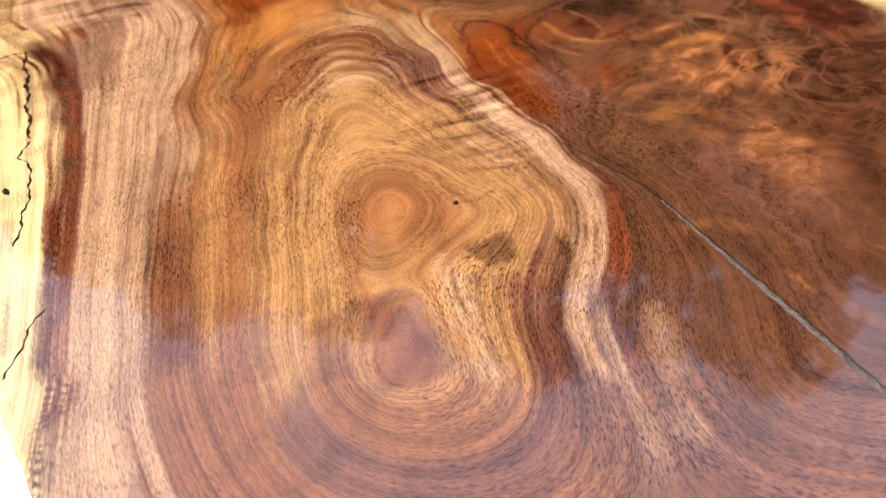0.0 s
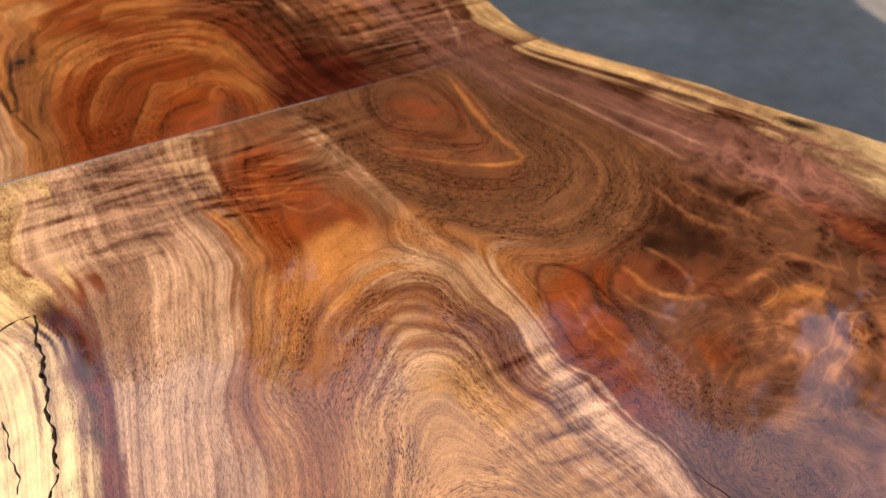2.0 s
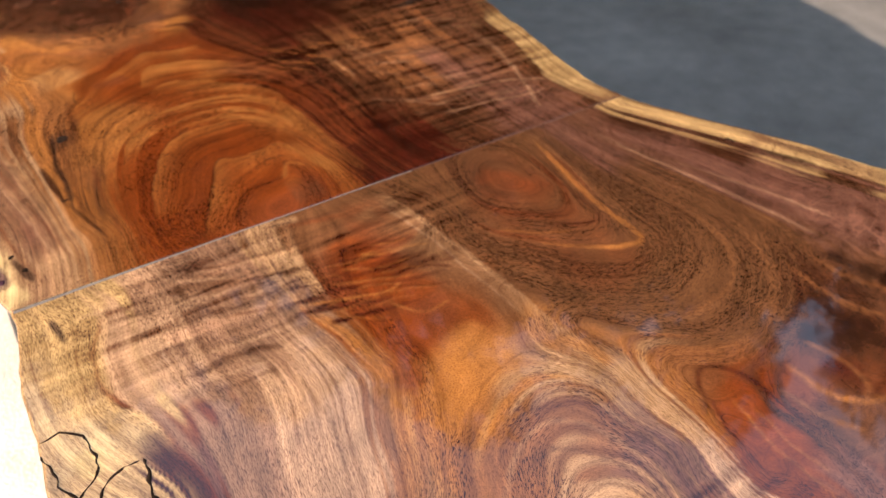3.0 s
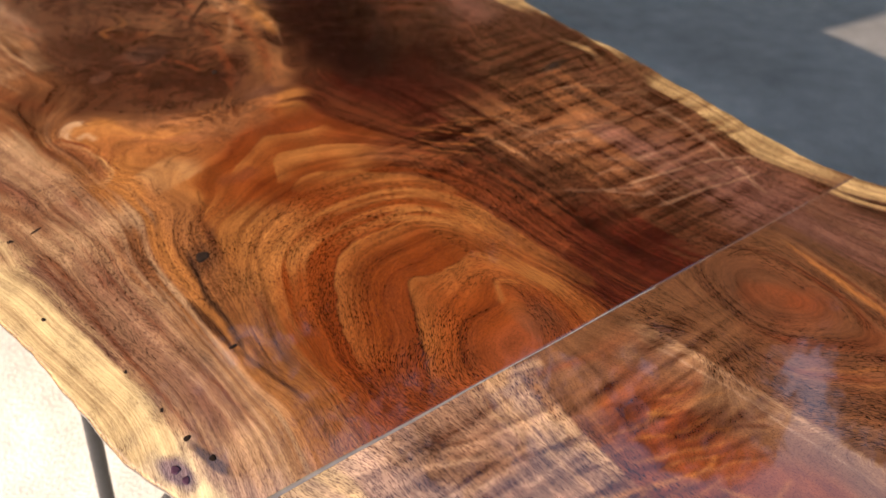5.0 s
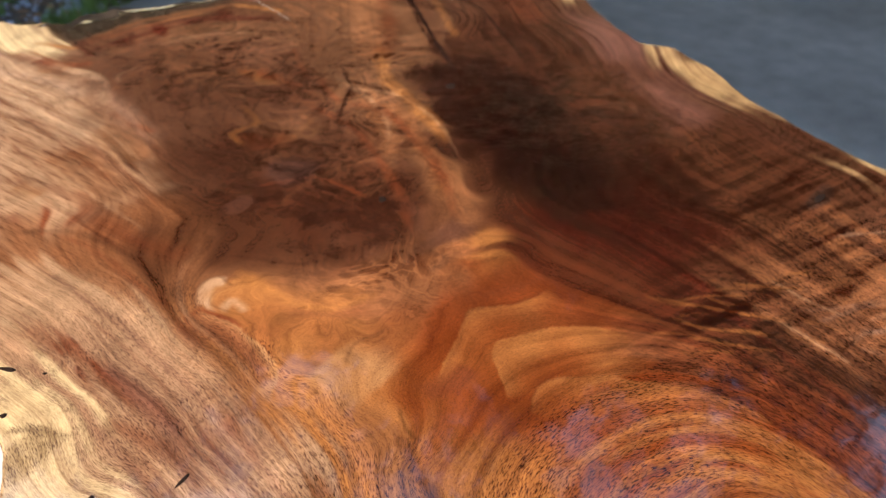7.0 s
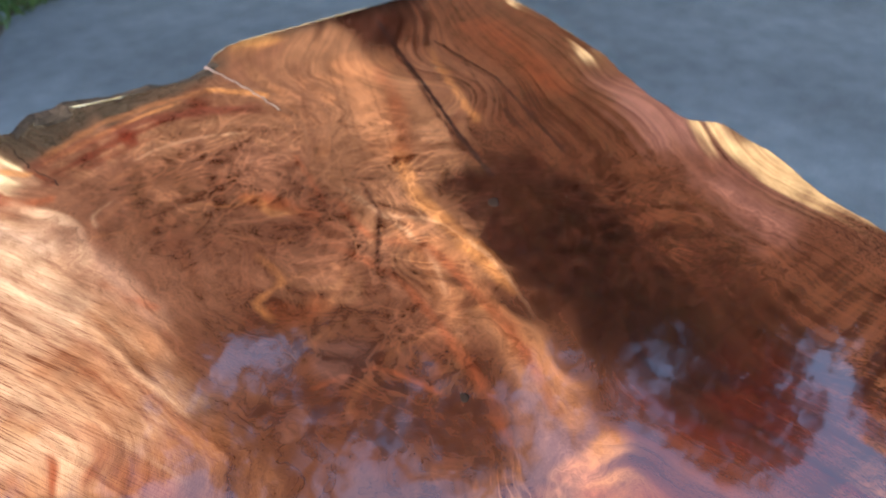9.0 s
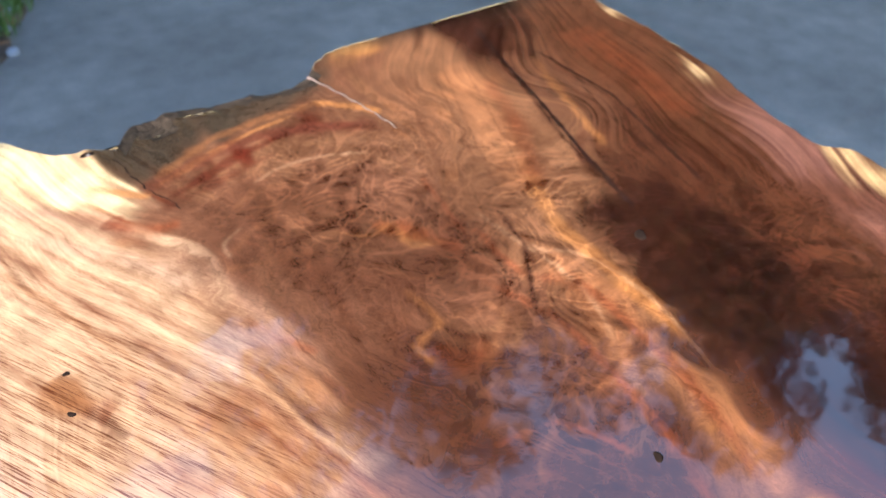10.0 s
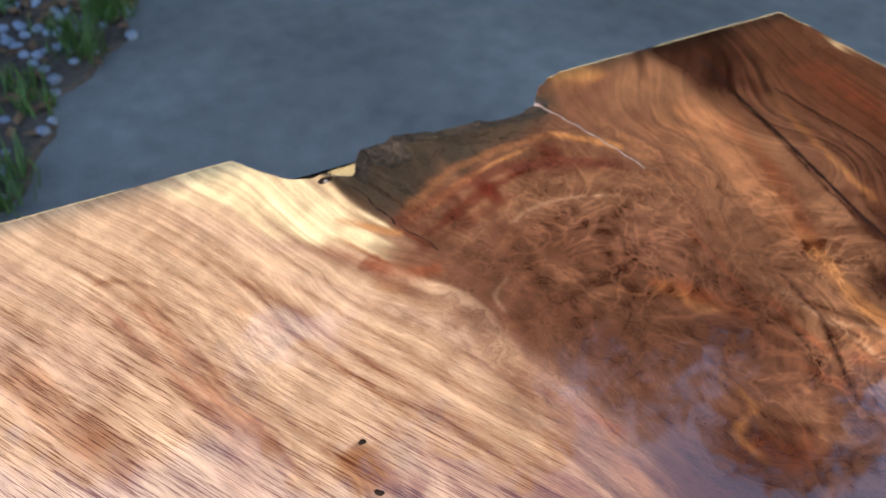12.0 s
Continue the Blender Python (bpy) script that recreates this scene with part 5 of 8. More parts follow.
band(RUST, 0.005, 0.004, 0.4, (-0.532, 1.303), (-0.519, 1.243), (-0.504, 1.181), (-0.498, 1.129), (-0.492, 1.080))
band(RUST, 0.003, 0.0024, 0.4, (-0.531, 1.270), (-0.518, 1.200), (-0.509, 1.138), (-0.507, 1.092))
band(TAN, 0.024, 0.01, 0.6, (-0.544, 1.262), (-0.534, 1.196), (-0.534, 1.126))
band(HONEY, 0.0036, 0.00384, 0.37, (-0.479, 1.361), (-0.438, 1.278), (-0.406, 1.186), (-0.380, 1.096))
band(RUST, 0.0024, 0.002, 0.5, (-0.465, 1.318), (-0.425, 1.210), (-0.395, 1.090))
band(RUST, 0.0024, 0.002, 0.5, (-0.402, 1.338), (-0.359, 1.209), (-0.331, 1.076))
band(HONEY, 0.02, 0.008, 0.6, (-0.451, 1.125), (-0.447, 1.075))
band(UMBER, 0.005, 0.003, 0.7, (-0.440, 1.125), (-0.440, 1.119))
band(UMBER, 0.008, 0.004, 0.7, (-0.434, 1.036), (-0.423, 1.016))
band(UMBER, 0.005, 0.004, 0.5, (-0.322, 1.192), (-0.296, 1.133), (-0.275, 1.042), (-0.263, 0.950))
band(HONEY, 0.03, 0.014, 0.5, (-0.296, 1.050), (-0.280, 0.979), (-0.274, 0.936))
band(UMBER, .06, .03, .6, (-0.267, 1.054), (-0.251, 0.965), (-0.229, 0.880), (-0.221, 0.817))
band(TAN, .03, .022, .5, (-0.298, 1.175), (-0.276, 1.061), (-0.263, 0.950), (-0.268, 0.866))
band(FAWN, 0.12, 0.04, 0.7, (-0.187, 1.192), (-0.096, 1.162))
band(UMBER, 0.08, 0.03, 0.6, (-0.195, 1.037), (-0.097, 1.025))
band(RED, 0.015, 0.005, 0.85, (-0.252, 1.307), (-0.180, 1.326), (-0.102, 1.343), (-0.016, 1.338), (0.060, 1.274))
band(HONEY, 0.008, 0.004, 0.8, (-0.245, 1.341), (-0.158, 1.363), (-0.080, 1.377), (-0.024, 1.378))
band(HONEY, 0.014, 0.005, 0.8, (0.016, 1.394), (0.052, 1.351), (0.082, 1.312))
band(HONEY, 0.012, 0.005, 0.8, (0.129, 1.489), (0.175, 1.479))
band(UMBER, 0.012, 0.006, 0.7, (0.105, 1.444), (0.129, 1.408))
band(TAN, 0.006, 0.0048, 0.5, (-0.252, 1.161), (-0.218, 1.146), (-0.179, 1.127), (-0.158, 1.130))
band(TAN, 0.006, 0.0048, 0.5, (-0.228, 1.176), (-0.195, 1.197), (-0.160, 1.208), (-0.143, 1.234))
band(BISCUIT, 0.0036, 0.0032, 0.43, (-0.235, 1.170), (-0.228, 1.198), (-0.197, 1.211))
band(TAN, 0.0048, 0.0048, 0.43, (-0.147, 1.139), (-0.115, 1.139), (-0.075, 1.146), (-0.055, 1.170))
band(BISCUIT, 0.0036, 0.0032, 0.43, (-0.146, 1.276), (-0.099, 1.284), (-0.045, 1.274), (0.006, 1.245))
band(TAN, 0.0048, 0.0048, 0.37, (-0.202, 1.239), (-0.158, 1.258), (-0.095, 1.253), (-0.032, 1.221))
band(ORANGE, 0.02, 0.007, 0.8, (-0.077, 1.123), (-0.052, 1.093), (-0.032, 1.066))
band(HONEY, 0.006, 0.0048, 0.5, (-0.125, 1.146), (-0.090, 1.109), (-0.056, 1.108), (-0.061, 1.064), (-0.018, 1.044))
band(BROWN, 0.007, 0.004, 0.7, (-0.145, 1.185), (-0.122, 1.150), (-0.093, 1.135))
band(BROWN, 0.012, 0.005, 0.7, (-0.174, 1.082), (-0.190, 1.006), (-0.191, 0.979))
band(GLOOM, 0.008, 0.005, 0.6, (-0.112, 1.186), (-0.086, 1.154))
band(ORANGE, 0.024, 0.014, 0.35, (-0.142, 0.934), (-0.135, 0.894), (-0.088, 0.902))
band(HONEY, 0.0072, 0.0048, 0.43, (-0.113, 1.016), (-0.112, 0.957), (-0.151, 0.941), (-0.153, 0.899))
band(TAN, 0.006, 0.0048, 0.43, (-0.114, 1.070), (-0.097, 1.025), (-0.051, 1.002))
band(BROWN, 0.014, 0.006, 0.6, (-0.153, 1.006), (-0.140, 0.978), (-0.178, 0.969))
band(TAN, 0.0072, 0.0048, 0.37, (-0.057, 0.954), (-0.056, 0.915), (-0.108, 0.882), (-0.116, 0.847))
band(BROWN, 0.012, 0.006, 0.6, (-0.040, 0.922), (-0.015, 0.913))
band(FAWN, 0.044, 0.016, 0.8, (0.167, 1.401), (0.114, 1.255), (0.065, 1.138))
band(TAN, 0.05, 0.016, 0.8, (0.256, 1.360), (0.178, 1.178), (0.112, 1.049))
band(HONEY, 0.022, 0.008, 0.7, (0.161, 1.112), (0.110, 1.011), (0.096, 0.949), (0.088, 0.867), (0.071, 0.773))
band(TAN, 0.026, 0.01, 0.8, (0.052, 0.970), (0.039, 0.904), (0.013, 0.826), (-0.011, 0.776))
band(BISCUIT, 0.0048, 0.0048, 0.43, (0.039, 1.064), (0.040, 1.002), (0.046, 0.941), (0.040, 0.882), (0.011, 0.818))
band(BISCUIT, 0.0036, 0.00384, 0.43, (0.063, 0.997), (0.052, 0.970), (0.081, 0.937), (0.093, 0.885), (0.086, 0.809), (0.062, 0.736))
band(RUST, 0.006, 0.004, 0.7, (0.030, 1.163), (0.011, 1.083), (-0.002, 1.033))
band(RUST, 0.008, 0.005, 0.7, (0.017, 1.042), (0.008, 0.990), (0.007, 0.948))
band(BROWN, 0.003, 0.0024, 0.6, (0.050, 0.994), (0.035, 0.916), (-0.001, 0.836))
band(BROWN, 0.0024, 0.0024, 0.6, (0.259, 1.337), (0.171, 1.151), (0.107, 1.026))
band(BROWN, 0.0024, 0.0024, 0.5, (0.231, 1.357), (0.131, 1.164), (0.071, 1.040))
band(SEPIA, 0.09, 0.03, 0.7, (0.376, 1.122), (0.326, 0.993), (0.284, 0.885))
band(RUST, 0.06, 0.024, 0.6, (0.496, 1.327), (0.469, 1.192), (0.427, 1.034))
band(HONEY, 0.012, 0.006, 0.5, (0.371, 1.302), (0.320, 1.180), (0.273, 1.062))
band(GLOOM, 0.006, 0.003, 0.9, (0.368, 1.462), (0.332, 1.349), (0.280, 1.208), (0.235, 1.089), (0.202, 0.957))
band(GLOOM, 0.005, 0.004, 0.7, (0.408, 1.276), (0.349, 1.141), (0.317, 1.031), (0.303, 0.952))
band(GLOOM, 0.024, 0.008, 0.9, (0.162, 0.936), (0.167, 0.908))
band(GLOOM, 0.022, 0.01, 0.8, (0.154, 0.883), (0.161, 0.844))
band(SEPIA, 0.04, 0.016, 0.7, (0.133, 0.812), (0.139, 0.750))
band(BROWN, 0.01, 0.006, 0.6, (0.440, 1.025), (0.407, 0.935), (0.378, 0.856))

band(TAN, 0.022, 0.008, 0.55, (-0.538, 1.400), (-0.526, 1.309), (-0.511, 1.224), (-0.500, 1.155))
band(RUST, 0.0024, 0.0024, 0.55, (-0.571, 1.428), (-0.551, 1.428), (-0.529, 1.409), (-0.510, 1.381), (-0.505, 1.349))
band(RUST, 0.003, 0.0024, 0.5, (-0.565, 1.419), (-0.558, 1.357), (-0.543, 1.278), (-0.530, 1.206), (-0.517, 1.140))
band(RUST, 0.0024, 0.002, 0.45, (-0.542, 1.403), (-0.534, 1.332), (-0.520, 1.254), (-0.504, 1.180), (-0.493, 1.116))
band(RUST, 0.002, 0.002, 0.45, (-0.534, 1.378), (-0.522, 1.306), (-0.509, 1.230))
band(STRAW, 0.012, 0.004, 0.95, (-0.516, 1.342), (-0.503, 1.310), (-0.498, 1.255), (-0.489, 1.200), (-0.481, 1.149))
band(RUST, 0.002, 0.002, 0.6, (-0.523, 1.347), (-0.502, 1.342), (-0.492, 1.303))
band(RUST, 0.03, 0.01, 0.6, (-0.625, 1.289), (-0.613, 1.236), (-0.611, 1.187))
band(TAN, 0.004, 0.003, 0.5, (-0.468, 1.382), (-0.428, 1.267), (-0.395, 1.149), (-0.370, 1.056))
band(RUST, 0.003, 0.0024, 0.5, (-0.418, 1.380), (-0.376, 1.270), (-0.342, 1.154), (-0.319, 1.057))
band(TAN, 0.005, 0.003, 0.5, (-0.544, 1.488), (-0.492, 1.399), (-0.439, 1.294), (-0.402, 1.179))
band(UMBER, 0.003, 0.003, 0.5, (-0.330, 1.257), (-0.303, 1.162), (-0.282, 1.070))
band(RUST, 0.008, 0.005, 0.5, (-0.269, 1.086), (-0.256, 1.035), (-0.234, 0.996))
band(FAWN, 0.022, 0.009, 0.75, (-0.444, 1.126), (-0.443, 1.087))
band(RUST, 0.003, 0.0024, 0.6, (-0.399, 1.247), (-0.369, 1.125), (-0.338, 1.005), (-0.310, 0.900))
band(RUST, 0.003, 0.0024, 0.6, (-0.423, 1.168), (-0.400, 1.073), (-0.376, 0.968), (-0.361, 0.874))
band(TAN, 0.004, 0.003, 0.5, (-0.360, 1.252), (-0.327, 1.113), (-0.298, 0.991), (-0.272, 0.885))
band(BISCUIT, 0.004, 0.003, 0.5, (-0.327, 1.190), (-0.292, 1.054), (-0.273, 0.936))
band(UMBER, 0.014, 0.006, 0.75, (-0.447, 1.074), (-0.431, 1.045), (-0.424, 1.019))
band(RUST, 0.022, 0.009, 0.6, (-0.447, 1.092), (-0.424, 1.048))
band(HONEY, 0.022, 0.01, 0.5, (-0.408, 0.955), (-0.388, 0.917))
band(BROWN, 0.1, 0.04, 0.45, (-0.144, 1.264), (-0.094, 1.172), (-0.077, 1.074))
band(UMBER, 0.04, 0.016, 0.55, (0.167, 1.401), (0.114, 1.255), (0.065, 1.138))
band(BROWN, 0.003, 0.003, 0.6, (0.167, 1.381), (0.108, 1.260), (0.063, 1.168))
band(BROWN, 0.003, 0.003, 0.6, (0.209, 1.352), (0.156, 1.243), (0.105, 1.138))
band(RED, 0.012, 0.006, 0.5, (-0.260, 1.294), (-0.185, 1.304), (-0.084, 1.318))
band(SEPIA, 0.09, 0.04, 0.55, (0.200, 0.975), (0.193, 0.798), (0.214, 0.635), (0.217, 0.523))
band(GLOOM, 0.06, 0.03, 0.45, (0.160, 0.841), (0.147, 0.674), (0.154, 0.560))
band(SEPIA, 0.07, 0.03, 0.5, (-0.214, 1.209), (-0.112, 1.021), (0.039, 1.066))
band(BROWN, 0.06, 0.026, 0.5, (-0.247, 0.963), (-0.171, 0.859), (-0.099, 0.762), (-0.027, 0.775))
band(SEPIA, 0.03, 0.014, 0.5, (-0.275, 0.704), (-0.224, 0.674), (-0.158, 0.664))
band(BROWN, 0.04, 0.018, 0.45, (0.116, 1.143), (0.209, 1.028), (0.360, 0.975), (0.414, 0.854))
band(RUST, 0.014, 0.007, 0.5, (0.006, 0.953), (0.046, 0.882), (0.035, 0.759), (-0.000, 0.668))
band(RUST, 0.026, 0.011, 0.55, (-0.417, 0.984), (-0.364, 0.899), (-0.325, 0.779), (-0.286, 0.711))
band(BROWN, 0.008, 0.005, 0.5, (-0.436, 0.860), (-0.379, 0.826), (-0.338, 0.756), (-0.317, 0.649))
band(RUST, 0.008, 0.004, 0.5, (-0.390, 1.156), (-0.332, 1.055), (-0.300, 0.934), (-0.281, 0.816))
band(RUST, 0.005, 0.003, 0.5, (-0.379, 1.223), (-0.317, 1.091), (-0.278, 0.961))
band(RUST, 0.006, 0.004, 0.55, (-0.458, 0.721), (-0.413, 0.635), (-0.391, 0.528), (-0.369, 0.426), (-0.351, 0.339), (-0.346, 0.258))
band(RUST, 0.004, 0.003, 0.5, (-0.463, 0.688), (-0.427, 0.621), (-0.404, 0.517), (-0.386, 0.420), (-0.372, 0.331), (-0.369, 0.267))
band(ROSE, 0.01, 0.005, 0.5, (-0.467, 0.667), (-0.437, 0.596), (-0.414, 0.496), (-0.395, 0.403), (-0.381, 0.317))
band(RUST, 0.012, 0.006, 0.5, (-0.413, 0.541), (-0.382, 0.485), (-0.369, 0.426))
band(RUST, 0.004, 0.003, 0.5, (-0.405, 0.701), (-0.372, 0.599), (-0.351, 0.484), (-0.332, 0.387), (-0.321, 0.293))
band(ROSE, 0.007, 0.004, 0.5, (-0.415, 0.773), (-0.372, 0.645), (-0.340, 0.516), (-0.319, 0.395), (-0.309, 0.299))
band(RUST, 0.003, 0.0024, 0.5, (-0.381, 0.387), (-0.368, 0.329), (-0.364, 0.269))
band(RUST, 0.014, 0.006, 0.5, (-0.303, 0.615), (-0.285, 0.546), (-0.288, 0.505))
band(RUST, 0.003, 0.0024, 0.4, (-0.634, 1.509), (-0.599, 1.403), (-0.567, 1.283), (-0.536, 1.184), (-0.512, 1.110))
band(TAN, 0.012, 0.006, 0.5, (-0.660, 1.408), (-0.637, 1.315), (-0.616, 1.231))
band(RUST, 0.018, 0.008, 0.45, (-0.669, 1.374), (-0.650, 1.302), (-0.631, 1.228))
band(RUST, 0.0024, 0.002, 0.45, (-0.596, 1.525), (-0.553, 1.409), (-0.514, 1.280), (-0.475, 1.157), (-0.456, 1.078))
band(RUST, 0.0024, 0.002, 0.45, (-0.549, 1.506), (-0.501, 1.394), (-0.457, 1.267), (-0.422, 1.150), (-0.397, 1.064))
band(RUST, 0.008, 0.004, 0.4, (-0.456, 1.385), (-0.419, 1.304), (-0.393, 1.217), (-0.360, 1.131))
band(TAN, 0.012, 0.006, 0.45, (-0.508, 1.502), (-0.452, 1.392), (-0.404, 1.285), (-0.365, 1.181))
band(RUST, 0.0024, 0.002, 0.45, (-0.475, 1.504), (-0.429, 1.388), (-0.382, 1.279), (-0.343, 1.175), (-0.317, 1.102))
band(RUST, 0.0024, 0.002, 0.4, (-0.438, 1.515), (-0.396, 1.388), (-0.354, 1.281), (-0.316, 1.175))
band(ROSE, 0.02, 0.009, 0.45, (-0.372, 1.394), (-0.338, 1.330), (-0.306, 1.269))
band(RUST, 0.014, 0.006, 0.45, (-0.350, 1.358), (-0.317, 1.306), (-0.295, 1.243))
band(RUST, 0.009, 0.005, 0.35, (-0.568, 1.400), (-0.561, 1.327), (-0.543, 1.252), (-0.521, 1.194))
band(TAN, 0.009, 0.005, 0.5, (-0.568, 1.432), (-0.538, 1.418), (-0.524, 1.381), (-0.517, 1.340))
band(RUST, 0.0024, 0.002, 0.4, (-0.530, 1.323), (-0.511, 1.239), (-0.491, 1.168), (-0.484, 1.103))
band(RUST, 0.0024, 0.002, 0.4, (-0.677, 1.341), (-0.657, 1.265), (-0.640, 1.203))
band(BROWN, 0.07, 0.03, 0.4, (-0.169, 1.289), (-0.117, 1.211), (-0.068, 1.137))
band(BROWN, 0.06, 0.026, 0.4, (-0.236, 1.167), (-0.178, 1.111), (-0.143, 1.036))
band(BROWN, 0.04, 0.016, 0.5, (0.212, 1.207), (0.196, 1.134), (0.152, 1.063))
band(SEPIA, 0.024, 0.01, 0.5, (0.376, 1.455), (0.365, 1.326), (0.339, 1.190), (0.309, 1.078))
band(RUST, 0.024, 0.01, 0.45, (0.266, 1.298), (0.204, 1.156), (0.129, 1.055))
band(RUST, 0.018, 0.008, 0.5, (-0.048, 1.113), (-0.037, 1.067), (-0.022, 1.019))
band(RED, 0.022, 0.01, 0.5, (-0.091, 1.364), (-0.022, 1.336), (0.032, 1.289))
band(RUST, 0.016, 0.007, 0.45, (-0.015, -0.036), (-0.010, -0.119), (-0.020, -0.213), (-0.036, -0.279))
band(RUST, 0.007, 0.003, 0.5, (-0.040, -0.071), (-0.042, -0.174), (-0.055, -0.257))
band(SEPIA, 0.13, 0.05, 0.5, (-0.217, 1.268), (-0.120, 1.101), (0.023, 1.075), (0.155, 1.090))
band(SEPIA, 0.12, 0.046, 0.45, (-0.258, 0.950), (-0.171, 0.859), (-0.093, 0.740), (-0.023, 0.717))
band(INKY, 0.09, 0.04, 0.5, (0.156, 0.867), (0.163, 0.726), (0.160, 0.591))
band(RED, 0.06, 0.026, 0.4, (0.183, 0.596), (0.200, 0.483), (0.224, 0.393))
band(RUST, 0.01, 0.005, 0.55, (0.051, 0.928), (0.042, 0.839), (0.025, 0.726), (-0.016, 0.627))
band(RUST, 0.009, 0.005, 0.5, (-0.038, 0.979), (-0.014, 0.872), (-0.036, 0.724), (-0.071, 0.628))
band(RUST, 0.006, 0.003, 0.5, (-0.175, 0.806), (-0.106, 0.784), (-0.075, 0.712))
band(TAN, 0.006, 0.003, 0.5, (0.050, 1.005), (0.066, 0.919), (0.054, 0.810))
band(RUST, 0.016, 0.008, 0.4, (-0.571, 1.439), (-0.558, 1.350), (-0.538, 1.264), (-0.516, 1.184), (-0.497, 1.118))
band(TAN, 0.007, 0.004, 0.5, (-0.536, 1.335), (-0.530, 1.282), (-0.513, 1.211), (-0.499, 1.153))
band(RUST, 0.007, 0.004, 0.35, (-0.596, 1.525), (-0.553, 1.409), (-0.514, 1.280), (-0.475, 1.157), (-0.456, 1.078))
band(RUST, 0.009, 0.005, 0.35, (-0.456, 1.385), (-0.419, 1.304), (-0.393, 1.217), (-0.360, 1.131), (-0.340, 1.073))
band(RUST, 0.007, 0.004, 0.35, (-0.645, 1.468), (-0.613, 1.360), (-0.583, 1.243))
band(TAN, 0.04, 0.018, 0.4, (-0.667, 1.380), (-0.648, 1.293), (-0.631, 1.216))
band(STRAW, 0.01, 0.004, 0.8, (-0.519, 1.350), (-0.509, 1.318), (-0.501, 1.271), (-0.491, 1.211), (-0.482, 1.155))


def thin_plate(points):
    """A smooth surface through the levels of the growth lines."""
    p = np.array(points)
    xy, z = p[:, :2], p[:, 2]
    n = len(p)
    d2 = ((xy[:, None] - xy[None]) ** 2).sum(-1)
    same_line = p[:, None, 3] == p[None, :, 3]
    k = d2 * np.log(d2 + 1e-9) * .5 + np.eye(n) * 3e-4 + same_line * 2e-3
    a = np.zeros((n + 3, n + 3))
    a[:n, :n] = k
    a[:n, n], a[:n, n + 1:] = 1, xy
    a[n:, :n] = a[:n, n:].T
    w = np.linalg.solve(a, np.concatenate([z, np.zeros(3)]))

    def at(q):
        out = np.empty(len(q))
        for i in range(0, len(q), 20000):
            c = q[i:i + 20000]
            d2 = ((c[:, None] - xy[None]) ** 2).sum(-1)
            out[i:i + 20000] = (d2 * np.log(d2 + 1e-9) * .5) @ w[:n] + w[n] + c @ w[n + 1:]
        return out
    return at


def lumps(q, scale, seed):
    """Smooth random waves over the plane, about -1 to 1."""
    rng = np.random.default_rng(seed)
    out = np.zeros(len(q))
    for k in range(14):
        a = rng.uniform(0, 2 * math.pi)
        f = scale * rng.uniform(.5, 1.9)
        out += np.sin(f * (q[:, 0] * math.cos(a) + q[:, 1] * math.sin(a)) + rng.uniform(0, 6.28))
    return out / 5


def smooth_line(line, n=7):
    """Points along a smooth curve through the corners of a line."""
    p = np.array([line[0], *line, line[-1]], float)
    u = np.linspace(0, 1, n, endpoint=False)[:, None]
    out = [.5 * (2 * b + (c - a) * u + (2 * a - 5 * b + 4 * c - d) * u ** 2 + (3 * b - a - 3 * c + d) * u ** 3) for a, b, c, d in zip(p, p[1:], p[2:], p[3:])]
    return np.concatenate(out + [p[-1:]])


def paint(colour, q, streaks, which):
    """Lays the stripes and fades of a board over its ground colours."""
    wander = np.stack([lumps(q, 150, 61) + .5 * lumps(q, 420, 62), lumps(q, 150, 63) + .5 * lumps(q, 420, 64)], 1) * .0011
    patchy = .84 + .22 * lumps(q, 110, 65)
    w = q + wander
    for tone, half, soft, one_sided, strength, line in strokes:
        if (sum(y for x, y in line) < 0) != (which == NEAR):
            continue
        c = smooth_line(line)
        reach = half + soft * (3.5 if one_sided else 1.6) + .004
        near = np.nonzero((w[:, 0] > c[:, 0].min() - reach) & (w[:, 0] < c[:, 0].max() + reach) & (w[:, 1] > c[:, 1].min() - reach) & (w[:, 1] < c[:, 1].max() + reach))[0]
        if not len(near):
            continue
        p = w[near]
        best, side, part_of = np.full(len(p), 9.0), np.zeros(len(p)), np.zeros(len(p))
        for k, (a, b) in enumerate(zip(c, c[1:])):
            d = b - a
            u = np.clip(((p - a) @ d) / (d @ d + 1e-12), 0, 1)
            off = p - a - u[:, None] * d
            dist = np.hypot(off[:, 0], off[:, 1])
            closer = dist < best
            best[closer] = dist[closer]
            side[closer] = (d[0] * (p[:, 1] - a[1]) - d[1] * (p[:, 0] - a[0]))[closer]
            part_of[closer] = ((k + u) / (len(c) - 1))[closer]
        ends = np.clip(np.minimum(part_of, 1 - part_of) / .16, 0, 1) ** .6
        if one_sided:
            m = np.where(side > 0, np.exp(-best / soft), np.clip(1 - best / .0015, 0, 1))
        else:
            ragged = best + soft * .38 * streaks[near] * min(1, soft / .004)
            m = np.clip((half * (.55 + .45 * ends) + soft - ragged) / (2 * soft), 0, 1)
            m = m * m * (3 - 2 * m)
        m = (m * ends * strength * np.clip(patchy[near], .45, 1.1)).clip(0, 1)[:, None]
        colour[near] = colour[near] * (1 - m) + np.array(tone) * m
    return colour


def near_any(q, places):
    """Where a quality is strong: soft patches (x, y, rx, ry)."""
    out = np.zeros(len(q))
    for x, y, rx, ry in places:
        out = np.maximum(out, np.exp(-((q[:, 0] - x) / rx) ** 2 - ((q[:, 1] - y) / ry) ** 2))
    return out


